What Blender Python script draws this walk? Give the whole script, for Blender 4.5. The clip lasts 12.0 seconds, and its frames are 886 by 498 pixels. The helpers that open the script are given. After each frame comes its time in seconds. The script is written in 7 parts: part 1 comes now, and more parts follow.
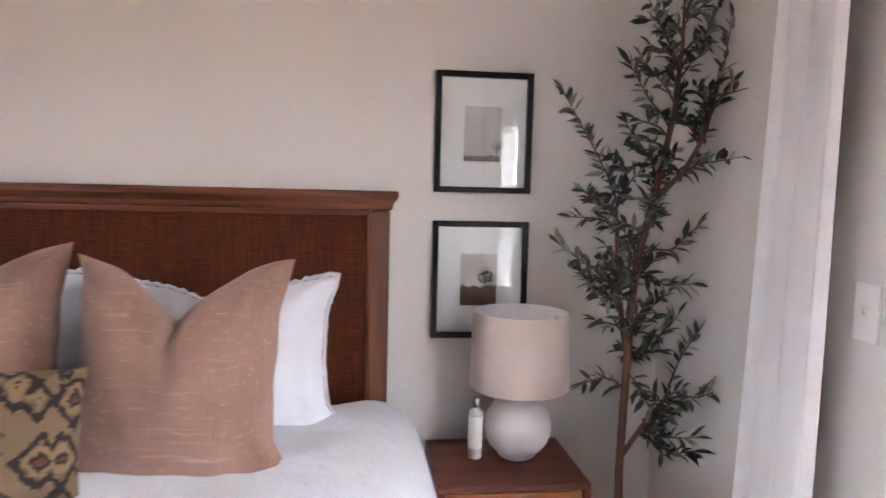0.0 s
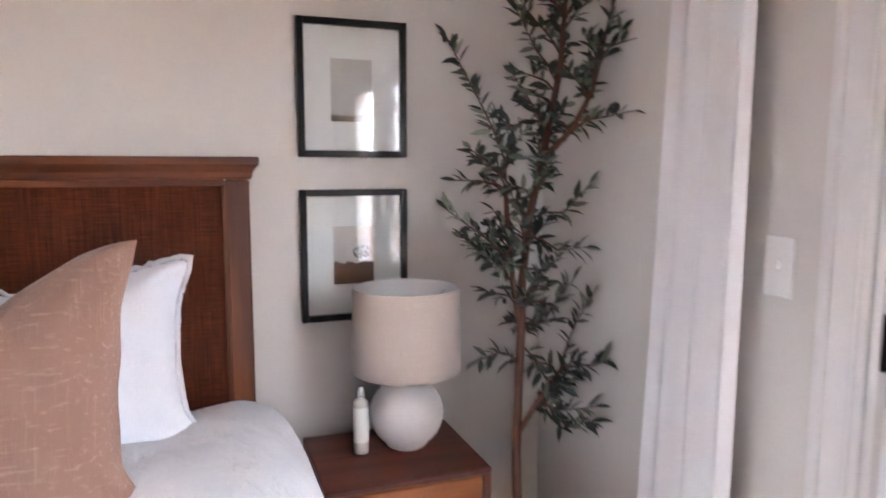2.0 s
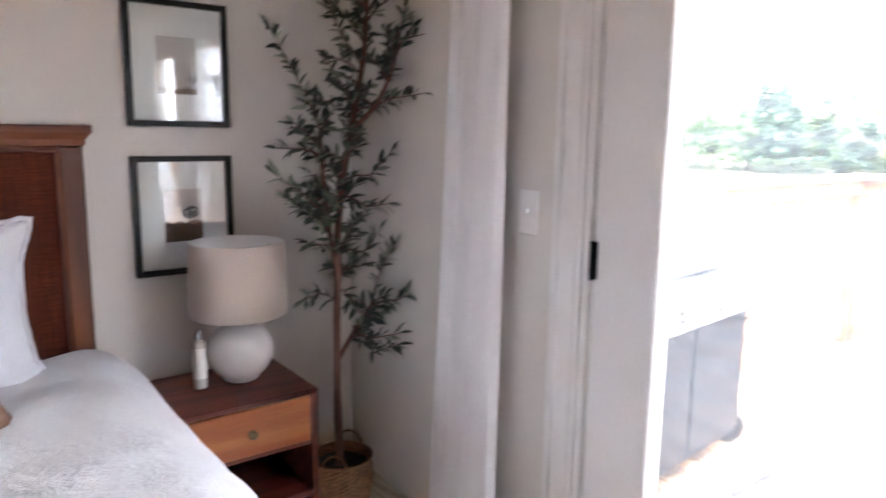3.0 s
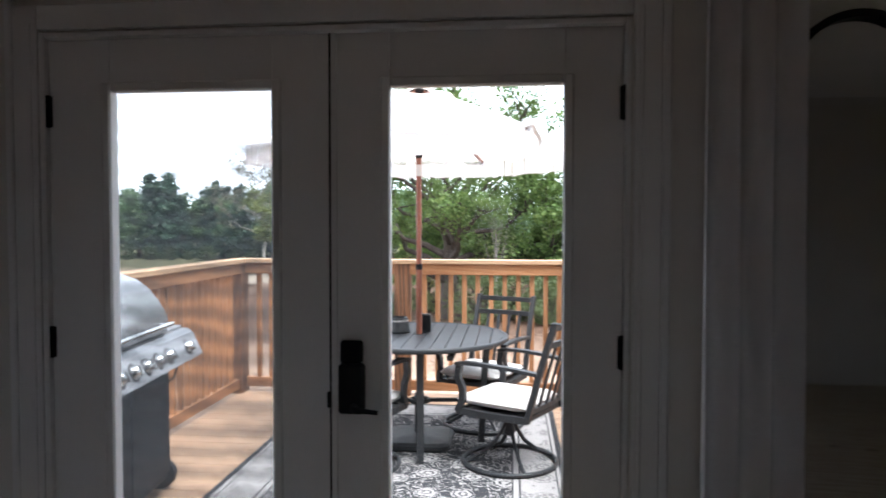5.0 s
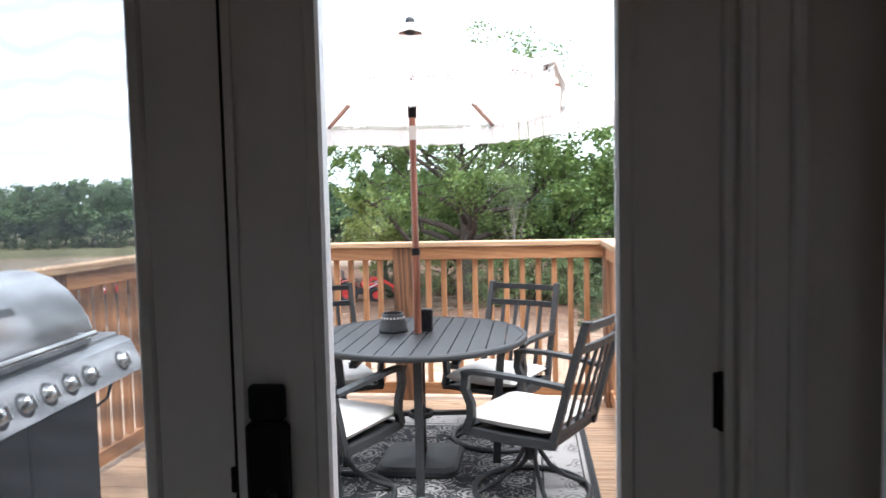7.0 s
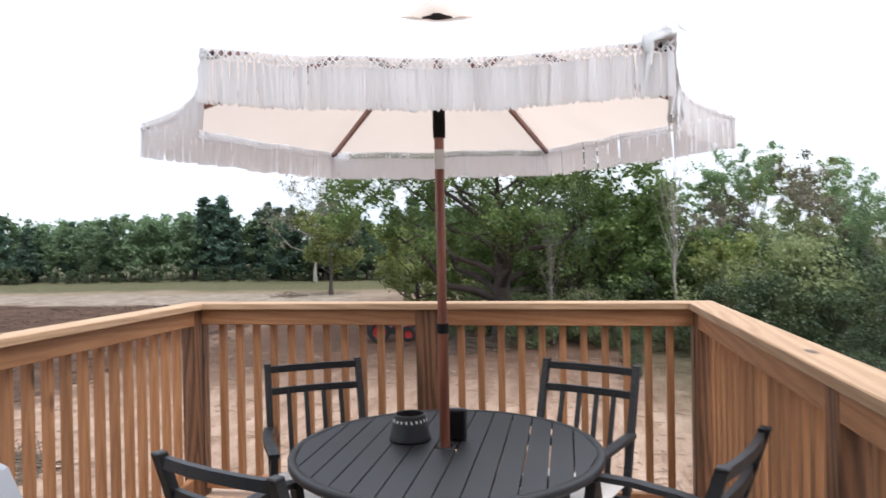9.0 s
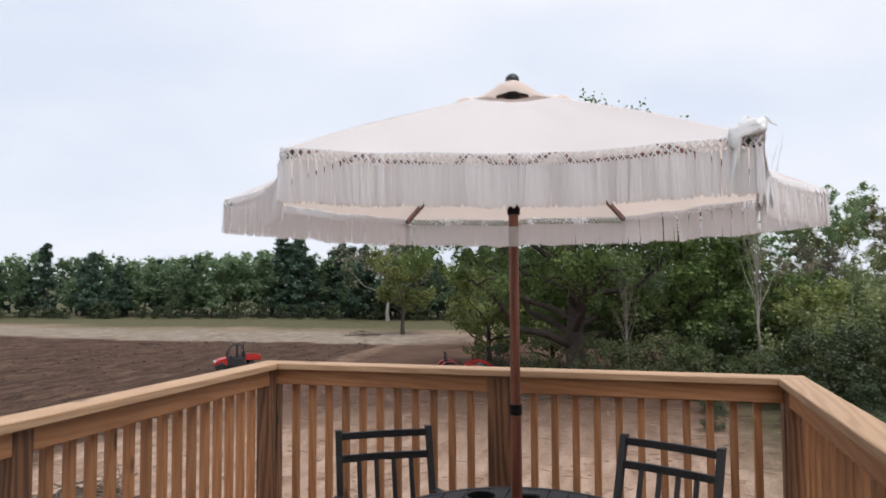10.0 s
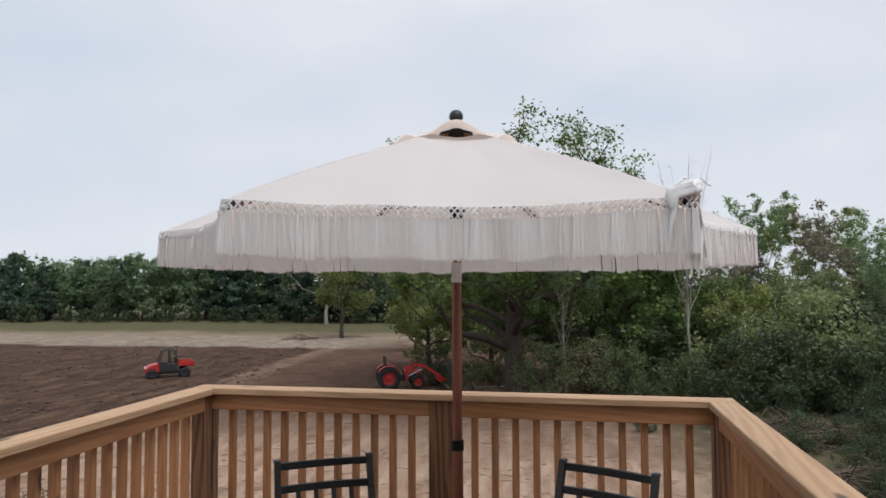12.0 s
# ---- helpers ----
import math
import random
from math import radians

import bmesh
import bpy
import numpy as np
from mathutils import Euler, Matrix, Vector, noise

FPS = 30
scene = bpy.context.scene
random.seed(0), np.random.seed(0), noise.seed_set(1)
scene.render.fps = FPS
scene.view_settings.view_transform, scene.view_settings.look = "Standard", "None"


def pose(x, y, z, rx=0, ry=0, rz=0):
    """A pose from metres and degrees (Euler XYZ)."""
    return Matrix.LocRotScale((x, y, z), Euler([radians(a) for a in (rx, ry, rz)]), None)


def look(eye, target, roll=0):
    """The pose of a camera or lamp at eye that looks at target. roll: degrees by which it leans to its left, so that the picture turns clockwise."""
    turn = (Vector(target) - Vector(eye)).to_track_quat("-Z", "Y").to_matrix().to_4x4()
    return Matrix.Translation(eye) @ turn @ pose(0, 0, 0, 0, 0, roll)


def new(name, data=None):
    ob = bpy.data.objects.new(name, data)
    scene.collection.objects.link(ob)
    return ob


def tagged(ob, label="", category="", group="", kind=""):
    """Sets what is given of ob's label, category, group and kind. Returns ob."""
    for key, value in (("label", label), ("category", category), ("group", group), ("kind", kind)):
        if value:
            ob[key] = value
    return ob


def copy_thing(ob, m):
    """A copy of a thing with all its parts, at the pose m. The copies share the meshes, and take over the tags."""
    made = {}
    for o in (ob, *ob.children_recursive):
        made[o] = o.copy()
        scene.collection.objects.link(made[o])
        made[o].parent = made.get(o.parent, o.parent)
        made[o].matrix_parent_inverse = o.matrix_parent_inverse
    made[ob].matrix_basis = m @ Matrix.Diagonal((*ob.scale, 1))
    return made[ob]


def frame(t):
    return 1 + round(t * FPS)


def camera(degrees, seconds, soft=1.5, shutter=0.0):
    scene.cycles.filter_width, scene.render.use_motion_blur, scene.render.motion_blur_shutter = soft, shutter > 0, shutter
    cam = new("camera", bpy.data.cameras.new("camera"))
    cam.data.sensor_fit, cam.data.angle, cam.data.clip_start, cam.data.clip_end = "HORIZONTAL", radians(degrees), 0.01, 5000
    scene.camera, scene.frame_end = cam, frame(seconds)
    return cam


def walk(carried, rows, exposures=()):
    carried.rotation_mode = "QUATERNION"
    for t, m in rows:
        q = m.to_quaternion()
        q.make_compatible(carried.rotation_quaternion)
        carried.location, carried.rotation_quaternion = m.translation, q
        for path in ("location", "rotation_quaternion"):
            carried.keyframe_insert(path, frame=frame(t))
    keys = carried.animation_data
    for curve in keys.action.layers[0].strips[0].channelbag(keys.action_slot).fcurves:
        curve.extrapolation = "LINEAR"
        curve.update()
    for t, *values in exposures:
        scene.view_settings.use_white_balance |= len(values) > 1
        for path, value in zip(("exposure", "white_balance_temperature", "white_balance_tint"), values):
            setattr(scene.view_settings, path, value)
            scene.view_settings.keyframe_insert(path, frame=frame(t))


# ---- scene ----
cam = camera(65.4, 12.0, shutter=0.4)

PATH = [
    (0, (0.019, -0.148, 1.425), (0.262, 1.83, 1.247), 1.4),
    (0.5, (0.116, 0.093, 1.44), (0.491, 2.049, 1.252), 1.6),
    (1, (0.241, 0.236, 1.43), (0.624, 2.194, 1.282), 0.9),
    (1.5, (0.198, 0.228, 1.415), (0.544, 2.191, 1.257), 1.9),
    (2, (-0.033, 0.107, 1.386), (0.644, 1.973, 1.144), 0.1),
    (2.5, (-0.16, -0.041, 1.367), (0.736, 1.715, 1.027), 0.3),
    (3, (-0.278, -0.234, 1.398), (0.907, 1.343, 1.068), 0.8),
    (3.2, (-0.339, -0.3, 1.416), (0.994, 1.163, 1.127), 0.8),
    (3.5, (-0.416, -0.378, 1.421), (1.103, 0.902, 1.191), 0.7),
    (3.7, (-0.478, -0.416, 1.432), (1.156, 0.724, 1.254), 0.9),
    (5.3, (-1.045, -0.548, 1.455), (0.949, -0.426, 1.365), -0.1),
    (5.5, (-1.05, -0.555, 1.448), (0.944, -0.434, 1.34), -0.3),
    (6, (-0.863, -0.553, 1.443), (1.125, -0.388, 1.298), -1.2),
    (6.5, (-0.542, -0.546, 1.426), (1.446, -0.35, 1.341), -1.4),
    (7, (-0.125, -0.537, 1.425), (1.855, -0.285, 1.3), -1.3),
    (7.2, (0.038, -0.526, 1.434), (2.01, -0.218, 1.308), -1.3),
    (8.8, (0.981, -0.38, 1.5), (2.958, -0.078, 1.456), -1.1),
    (9, (1.008, -0.377, 1.505), (2.977, -0.029, 1.487), -1.0),
    (9.5, (1.042, -0.372, 1.547), (2.987, 0.092, 1.578), -0.5),
    (10, (1.035, -0.366, 1.649), (2.956, 0.182, 1.748), -0.3),
    (10.5, (1.022, -0.366, 1.733), (2.937, 0.18, 1.916), -0.2),
    (11, (1.03, -0.352, 1.769), (2.972, 0.096, 1.933), -0.4),
    (11.5, (1.035, -0.351, 1.769), (2.993, 0.042, 1.888), -0.5),
    (12, (1.028, -0.356, 1.776), (2.989, 0.023, 1.88), -0.2),
]

walk(cam, [(t, look(e, g, r)) for t, e, g, r in PATH],
     exposures=[(0, 3.53, 6070, 20), (2.5, 3.58, 6050, 19), (3.1, 3.02, 5980, 18), (3.5, 2.1, 5960, 17), (3.7, 1.62, 5940, 16), (5.3, -0.2, 5750, 11), (7.2, -0.25, 5800, 11), (8.8, -1.4, 5950, 15), (9.0, -1.45, 5950, 15), (9.5, -1.75, 6150, 18), (10.0, -2.05, 6200, 17), (11.0, -2.28, 6250, 16), (12.0, -2.28, 6200, 15)])

# ---- world and light ----
world = bpy.data.worlds.new("overcast_sky")
scene.world = world
world.use_nodes = True
wn, wl = world.node_tree.nodes, world.node_tree.links
sky = wn.new("ShaderNodeTexSky")
sky.sky_type, sky.sun_disc = "NISHITA", False
sky.sun_elevation, sky.sun_rotation = radians(65), radians(222)
sky_s = wn.new("ShaderNodeVectorMath")
sky_s.operation = "SCALE"
sky_s.inputs["Scale"].default_value = 0.10
wl.new(sky.outputs[0], sky_s.inputs[0])
wtc = wn.new("ShaderNodeTexCoord")
wmap = wn.new("ShaderNodeMapping")
wmap.inputs["Scale"].default_value = (1.0, 1.0, 2.6)
wl.new(wtc.outputs["Generated"], wmap.inputs[0])
cloud = wn.new("ShaderNodeTexNoise")
cloud.inputs["Scale"].default_value, cloud.inputs["Detail"].default_value = 2.3, 5
wl.new(wmap.outputs[0], cloud.inputs["Vector"])
cramp = wn.new("ShaderNodeValToRGB")
cramp.color_ramp.elements[0].position, cramp.color_ramp.elements[0].color = 0.30, (0.80, 0.86, 0.93, 1)
cramp.color_ramp.elements[1].position, cramp.color_ramp.elements[1].color = 0.62, (0.98, 0.99, 1.0, 1)
wl.new(cloud.outputs[0], cramp.inputs[0])
cs = wn.new("ShaderNodeVectorMath")
cs.operation = "SCALE"
cs.inputs["Scale"].default_value = 4.6
wl.new(cramp.outputs[0], cs.inputs[0])
wmix = wn.new("ShaderNodeMix")
wmix.data_type = "RGBA"
wmix.inputs["Factor"].default_value = 0.88
wl.new(sky_s.outputs[0], wmix.inputs["A"])
wl.new(cs.outputs[0], wmix.inputs["B"])
wl.new(wmix.outputs["Result"], wn["Background"].inputs[0])
wn["Background"].inputs[1].default_value = 1.0

sun = new("sun", bpy.data.lights.new("sun", "SUN"))
sun.data.energy, sun.data.angle, sun.data.color = 12.0, radians(34), (1.0, 0.96, 0.9)
sun.matrix_world = look((0, 0, 30), (9.5, 10.5, 0))


# ---- materials ----
def nodes_of(m):
    m.use_nodes = True
    return m.node_tree.nodes, m.node_tree.links, m.node_tree.nodes["Principled BSDF"]


def ramp_of(n, stops):
    r = n.new("ShaderNodeValToRGB")
    els = r.color_ramp.elements
    while len(els) < len(stops):
        els.new(0.5)
    for el, (p, c) in zip(els, stops):
        el.position, el.color = p, (*c, 1)
    return r


def mixrgb(n, l, kind, fac, a, b):
    mx = n.new("ShaderNodeMix")
    mx.data_type, mx.blend_type = "RGBA", kind
    for sock, v in (("Factor", fac), ("A", a), ("B", b)):
        s = mx.inputs[sock] if sock == "Factor" else [i for i in mx.inputs if i.name == sock and i.type == "RGBA"][0]
        if isinstance(v, (int, float)):
            s.default_value = v
        elif isinstance(v, tuple):
            s.default_value = (*v, 1)
        else:
            l.new(v, s)
    return [o for o in mx.outputs if o.type == "RGBA"][0]


def math_of(n, l, op, a, b=0.0):
    m = n.new("ShaderNodeMath")
    m.operation = op
    for i, v in enumerate((a, b)):
        if isinstance(v, (int, float)):
            m.inputs[i].default_value = v
        else:
            l.new(v, m.inputs[i])
    return m.outputs[0]


def coords(n, l, stretch=(1, 1, 1), rot=(0, 0, 0)):
    tc, mp = n.new("ShaderNodeTexCoord"), n.new("ShaderNodeMapping")
    mp.inputs["Scale"].default_value, mp.inputs["Rotation"].default_value = stretch, [radians(a) for a in rot]
    l.new(tc.outputs["Object"], mp.inputs[0])
    return mp.outputs[0]


def noise_of(n, l, vec, scale, detail=4, rough=0.55, dist=0.0):
    t = n.new("ShaderNodeTexNoise")
    t.inputs["Scale"].default_value, t.inputs["Detail"].default_value = scale, detail
    t.inputs["Roughness"].default_value, t.inputs["Distortion"].default_value = rough, dist
    l.new(vec, t.inputs["Vector"])
    return t.outputs[0]


def bump_of(n, l, bsdf, height, strength, dist=0.01):
    b = n.new("ShaderNodeBump")
    b.inputs["Strength"].default_value, b.inputs["Distance"].default_value = strength, dist
    l.new(height, b.inputs["Height"])
    l.new(b.outputs[0], bsdf.inputs["Normal"])


def surface(name, col, rough=0.6, metal=0.0, var=0.12, big=3.0, fine=60.0, bump=0.15, stretch=(1, 1, 1), dist=0.004, each=0.0, tint=None):
    """A plain surface with variation at two scales, fine relief and roughness that follows it."""
    m = bpy.data.materials.new(name)
    n, l, b = nodes_of(m)
    v = coords(n, l, stretch)
    a, f = noise_of(n, l, v, big, 5), noise_of(n, l, v, fine, 3)
    dark, light = tuple(c * (1 - var) for c in col), tuple(min(1, c * (1 + var)) for c in (tint or col))
    r = ramp_of(n, [(0.3, dark), (0.7, light)])
    l.new(a, r.inputs[0])
    c = mixrgb(n, l, "MULTIPLY", 0.5, r.outputs[0], ramp_out(n, l, f, 1 - var, 1))
    if each:
        oi = n.new("ShaderNodeObjectInfo")
        c = mixrgb(n, l, "MULTIPLY", 1.0, c, ramp_out(n, l, oi.outputs["Random"], 1 - each, 1, 0, 1))
    l.new(c, b.inputs["Base Color"])
    b.inputs["Metallic"].default_value = metal
    rr = n.new("ShaderNodeMapRange")
    rr.inputs["To Min"].default_value, rr.inputs["To Max"].default_value = max(0.02, rough - 0.08), min(1, rough + 0.08)
    l.new(a, rr.inputs["Value"])
    l.new(rr.outputs[0], b.inputs["Roughness"])
    if bump:
        bump_of(n, l, b, f, bump, dist)
    return m


def ramp_out(n, l, src, lo, hi, p0=0.25, p1=0.75):
    r = ramp_of(n, [(p0, (lo, lo, lo)), (p1, (hi, hi, hi))])
    l.new(src, r.inputs[0])
    return r.outputs[0]


def wood(name, dark, light, axis, rough=0.5, ring=14.0, knots=True, each=0.15, bump=0.2, coat=0.0):
    """Sawn or stained wood, its grain along the given axis of the object."""
    m = bpy.data.materials.new(name)
    n, l, b = nodes_of(m)
    st = [1.0, 1.0, 1.0]
    st[axis] = 0.07
    oi = n.new("ShaderNodeObjectInfo")
    tc, mp = n.new("ShaderNodeTexCoord"), n.new("ShaderNodeMapping")
    sh = n.new("ShaderNodeVectorMath")
    sh.operation = "MULTIPLY_ADD"
    sh.inputs[1].default_value, sh.inputs[2].default_value = (7, 5, 3), (0, 0, 0)
    cx = n.new("ShaderNodeCombineXYZ")
    for i in range(3):
        l.new(oi.outputs["Random"], cx.inputs[i])
    l.new(cx.outputs[0], sh.inputs[0])
    add = n.new("ShaderNodeVectorMath")
    l.new(tc.outputs["Object"], add.inputs[0])
    l.new(sh.outputs[0], add.inputs[1])
    l.new(add.outputs[0], mp.inputs[0])
    mp.inputs["Scale"].default_value = st
    v = mp.outputs[0]
    w = n.new("ShaderNodeTexWave")
    w.inputs["Scale"].default_value, w.inputs["Distortion"].default_value = ring, 7.0
    w.inputs["Detail"].default_value, w.inputs["Detail Scale"].default_value = 3, 1.3
    w.bands_direction = "DIAGONAL"
    l.new(v, w.inputs["Vector"])
    fib = noise_of(n, l, v, 160, 3, 0.6)
    cloudy = noise_of(n, l, v, 5, 3)
    r = ramp_of(n, [(0.05, dark), (0.8, light)])
    l.new(w.outputs["Fac"], r.inputs[0])
    c = mixrgb(n, l, "MULTIPLY", 0.6, r.outputs[0], ramp_out(n, l, fib, 0.65, 1.0))
    c = mixrgb(n, l, "MULTIPLY", 0.7, c, ramp_out(n, l, cloudy, 0.75, 1.0))
    if knots:
        vo = n.new("ShaderNodeTexVoronoi")
        vo.inputs["Scale"].default_value = 2.2
        km = n.new("ShaderNodeMapping")
        ks = [2.2, 2.2, 2.2]
        ks[axis] = 0.8
        km.inputs["Scale"].default_value = ks
        l.new(add.outputs[0], km.inputs[0])
        l.new(km.outputs[0], vo.inputs["Vector"])
        k = ramp_out(n, l, vo.outputs["Distance"], 0.22, 1.0, 0.05, 0.11)
        c = mixrgb(n, l, "MULTIPLY", 1.0, c, k)
    c = mixrgb(n, l, "MULTIPLY", 1.0, c, ramp_out(n, l, oi.outputs["Random"], 1 - each, 1.0, 0, 1))
    l.new(c, b.inputs["Base Color"])
    b.inputs["Roughness"].default_value = rough
    b.inputs["Coat Weight"].default_value, b.inputs["Coat Roughness"].default_value = coat, 0.25
    bump_of(n, l, b, fib, bump, 0.003)
    return m


def fabric(name, col, slub, thread=450.0, var=0.12, rough=0.9, bump=0.35, wr=0.0, trans=0.0):
    """Woven cloth with slubs along both threads; wr: crumpling."""
    m = bpy.data.materials.new(name)
    n, l, b = nodes_of(m)
    warp = noise_of(n, l, coords(n, l, (1, 1, 0.07)), thread * 0.35, 3, 0.6)
    weft = noise_of(n, l, coords(n, l, (0.05, 1, 1)), thread * 0.35, 3, 0.6)
    big = noise_of(n, l, coords(n, l), 6, 4)
    r = ramp_of(n, [(0.3, tuple(c * (1 - var) for c in col)), (0.7, col)])
    l.new(big, r.inputs[0])
    c = mixrgb(n, l, "MIX", ramp_out(n, l, weft, 0, 0.85, 0.56, 0.72), r.outputs[0], slub)
    c = mixrgb(n, l, "MIX", ramp_out(n, l, warp, 0, 0.45, 0.58, 0.75), c, slub)
    l.new(c, b.inputs["Base Color"])
    b.inputs["Roughness"].default_value = rough
    b.inputs["Sheen Weight"].default_value = 0.25
    h = math_of(n, l, "ADD", warp, weft)
    if wr:
        wv = noise_of(n, l, coords(n, l, (1, 1, 1)), 9, 6, 0.6, 0.25)
        h = math_of(n, l, "ADD", h, math_of(n, l, "MULTIPLY", wv, wr))
    bump_of(n, l, b, h, bump, 0.004)
    if trans:
        td, mx = n.new("ShaderNodeBsdfTranslucent"), n.new("ShaderNodeMixShader")
        l.new(c, td.inputs[0])
        mx.inputs[0].default_value = trans
        l.new(b.outputs[0], mx.inputs[1])
        l.new(td.outputs[0], mx.inputs[2])
        l.new(mx.outputs[0], n["Material Output"].inputs[0])
    return m


def pane_glass(name, gloss=1.0):
    m = bpy.data.materials.new(name)
    n, l, b = nodes_of(m)
    n.remove(b)
    tr, gl, mx, fr = (n.new(k) for k in ("ShaderNodeBsdfTransparent", "ShaderNodeBsdfGlossy", "ShaderNodeMixShader", "ShaderNodeLayerWeight"))
    tr.inputs[0].default_value = (0.97, 0.985, 0.98, 1)
    gl.inputs["Roughness"].default_value = 0.01
    graze = math_of(n, l, "POWER", fr.outputs["Facing"], 5.0)
    l.new(math_of(n, l, "MULTIPLY", math_of(n, l, "ADD", math_of(n, l, "MULTIPLY", graze, 0.92), 0.04), gloss), mx.inputs[0])
    l.new(tr.outputs[0], mx.inputs[1])
    l.new(gl.outputs[0], mx.inputs[2])
    l.new(mx.outputs[0], n["Material Output"].inputs[0])
    return m


def leaf_mat(name, top, back, var=0.35, trans=0.25, rough=0.55):
    m = bpy.data.materials.new(name)
    n, l, b = nodes_of(m)
    g, oi = n.new("ShaderNodeNewGeometry"), n.new("ShaderNodeObjectInfo")
    r = ramp_of(n, [(0.0, tuple(c * (1 - var) for c in top)), (0.6, top), (1.0, back)])
    l.new(math_of(n, l, "FRACT", math_of(n, l, "ADD", g.outputs["Random Per Island"], math_of(n, l, "MULTIPLY", oi.outputs["Random"], 7.0))), r.inputs[0])
    c = mixrgb(n, l, "MULTIPLY", 1.0, r.outputs[0], ramp_out(n, l, oi.outputs["Random"], 0.72, 1.2, 0, 1))
    c = mixrgb(n, l, "MULTIPLY", 0.6, c, ramp_out(n, l, noise_of(n, l, coords(n, l), 0.6, 3), 0.65, 1.15))
    l.new(c, b.inputs["Base Color"])
    b.inputs["Roughness"].default_value = rough
    if trans:
        td, mx = n.new("ShaderNodeBsdfTranslucent"), n.new("ShaderNodeMixShader")
        l.new(c, td.inputs[0])
        mx.inputs[0].default_value = trans
        l.new(b.outputs[0], mx.inputs[1])
        l.new(td.outputs[0], mx.inputs[2])
        l.new(mx.outputs[0], n["Material Output"].inputs[0])
    return m


M_wall = surface("wall_paint", (0.67, 0.635, 0.59), 0.7, var=0.03, big=1.5, fine=220, bump=0.08, dist=0.002)
M_ceil = surface("ceiling_paint", (0.86, 0.85, 0.83), 0.8, var=0.02, fine=150, bump=0.1)
M_trim = surface("trim_paint", (0.74, 0.72, 0.71), 0.4, var=0.03, big=2, fine=90, bump=0.04)
M_floor = wood("floor_oak", (0.40, 0.31, 0.22), (0.58, 0.48, 0.37), 1, 0.45)
M_black = surface("black_metal", (0.009, 0.009, 0.010), 0.55, var=0.2, bump=0.05, fine=200)
M_black.node_tree.nodes["Principled BSDF"].inputs["Specular IOR Level"].default_value = 0.15
M_frame = surface("black_frame", (0.012, 0.011, 0.011), 0.35, var=0.2, bump=0.05, fine=150)
M_frame.node_tree.nodes["Principled BSDF"].inputs["Specular IOR Level"].default_value = 0.2
M_mat = surface("picture_mat", (0.84, 0.82, 0.81), 0.8, var=0.02, fine=300, bump=0.05)
M_pglass = pane_glass("picture_glass")
M_glass = pane_glass("door_glass", 0.15)
M_walnut_v = wood("stained_walnut_upright", (0.115, 0.032, 0.011), (0.215, 0.066, 0.022), 2, 0.45, ring=7, knots=False, coat=0.08, each=0.05)
M_walnut = wood("stained_walnut", (0.105, 0.028, 0.010), (0.195, 0.058, 0.020), 0, 0.45, ring=7, knots=False, coat=0.08, each=0.05)
M_nstop = wood("nightstand_top_wood", (0.085, 0.015, 0.008), (0.145, 0.029, 0.014), 0, 0.4, ring=7, knots=False, coat=0.04, each=0.03)
M_drawer = wood("drawer_front_wood", (0.34, 0.098, 0.027), (0.45, 0.155, 0.046), 0, 0.4, ring=6, coat=0.25, each=0.02)
M_duvet = fabric("white_linen", (0.70, 0.70, 0.725), (0.74, 0.74, 0.765), 500, 0.05, 0.9, 0.6, wr=7.0)
M_pillow_w = fabric("white_cotton", (0.68, 0.68, 0.71), (0.71, 0.71, 0.74), 600, 0.04, 0.9, 0.3, wr=2.0)
M_pillow_b = fabric("terracotta_linen", (0.262, 0.146, 0.102), (0.345, 0.215, 0.157), 300, 0.16, 0.9, 0.4)
M_curtain = fabric("white_curtain", (0.90, 0.885, 0.895), (0.92, 0.905, 0.915), 900, 0.02, 0.9, 0.05, trans=0.28)
M_shade = fabric("lamp_shade_linen", (0.47, 0.385, 0.325), (0.51, 0.43, 0.365), 700, 0.04, 0.9, 0.15)
M_shade_in = surface("shade_lining", (0.8, 0.78, 0.76), 0.8, var=0.03, bump=0)
M_ceramic = surface("white_ceramic", (0.60, 0.56, 0.53), 0.35, var=0.05, big=6, fine=60, bump=0.05)
M_bottle = surface("frosted_bottle", (0.55, 0.52, 0.47), 0.15, var=0.05, bump=0)
M_label = surface("paper_label", (0.75, 0.73, 0.69), 0.7, var=0.04, bump=0.02)
M_chrome = surface("brushed_chrome", (0.6, 0.6, 0.6), 0.25, metal=1, var=0.05, bump=0.02)
M_brass = surface("aged_brass", (0.20, 0.15, 0.09), 0.4, metal=1, var=0.2, bump=0.05)
M_bark_o = surface("olive_bark", (0.13, 0.052, 0.032), 0.75, var=0.35, big=14, fine=120, bump=0.5, stretch=(1, 1, 0.3))
M_leaf_o = leaf_mat("olive_leaf", (0.038, 0.056, 0.040), (0.34, 0.37, 0.28), 0.4, 0.08, 0.45)
M_olive = surface("olive_fruit", (0.02, 0.018, 0.02), 0.35, var=0.2, bump=0)
M_basket = surface("woven_basket", (0.21, 0.105, 0.05), 0.8, var=0.35, big=40, fine=200, bump=0.4)
M_moss = surface("basket_moss", (0.03, 0.028, 0.018), 0.95, var=0.5, big=40, fine=160, bump=0.9, dist=0.02)
M_switch = surface("switch_plastic", (0.78, 0.76, 0.74), 0.35, var=0.02, bump=0)
M_mirror = bpy.data.materials.new("mirror_silver")
_n, _l, _b = nodes_of(M_mirror)
_b.inputs["Base Color"].default_value, _b.inputs["Metallic"].default_value, _b.inputs["Roughness"].default_value = (0.8, 0.82, 0.82, 1), 1, 0.03

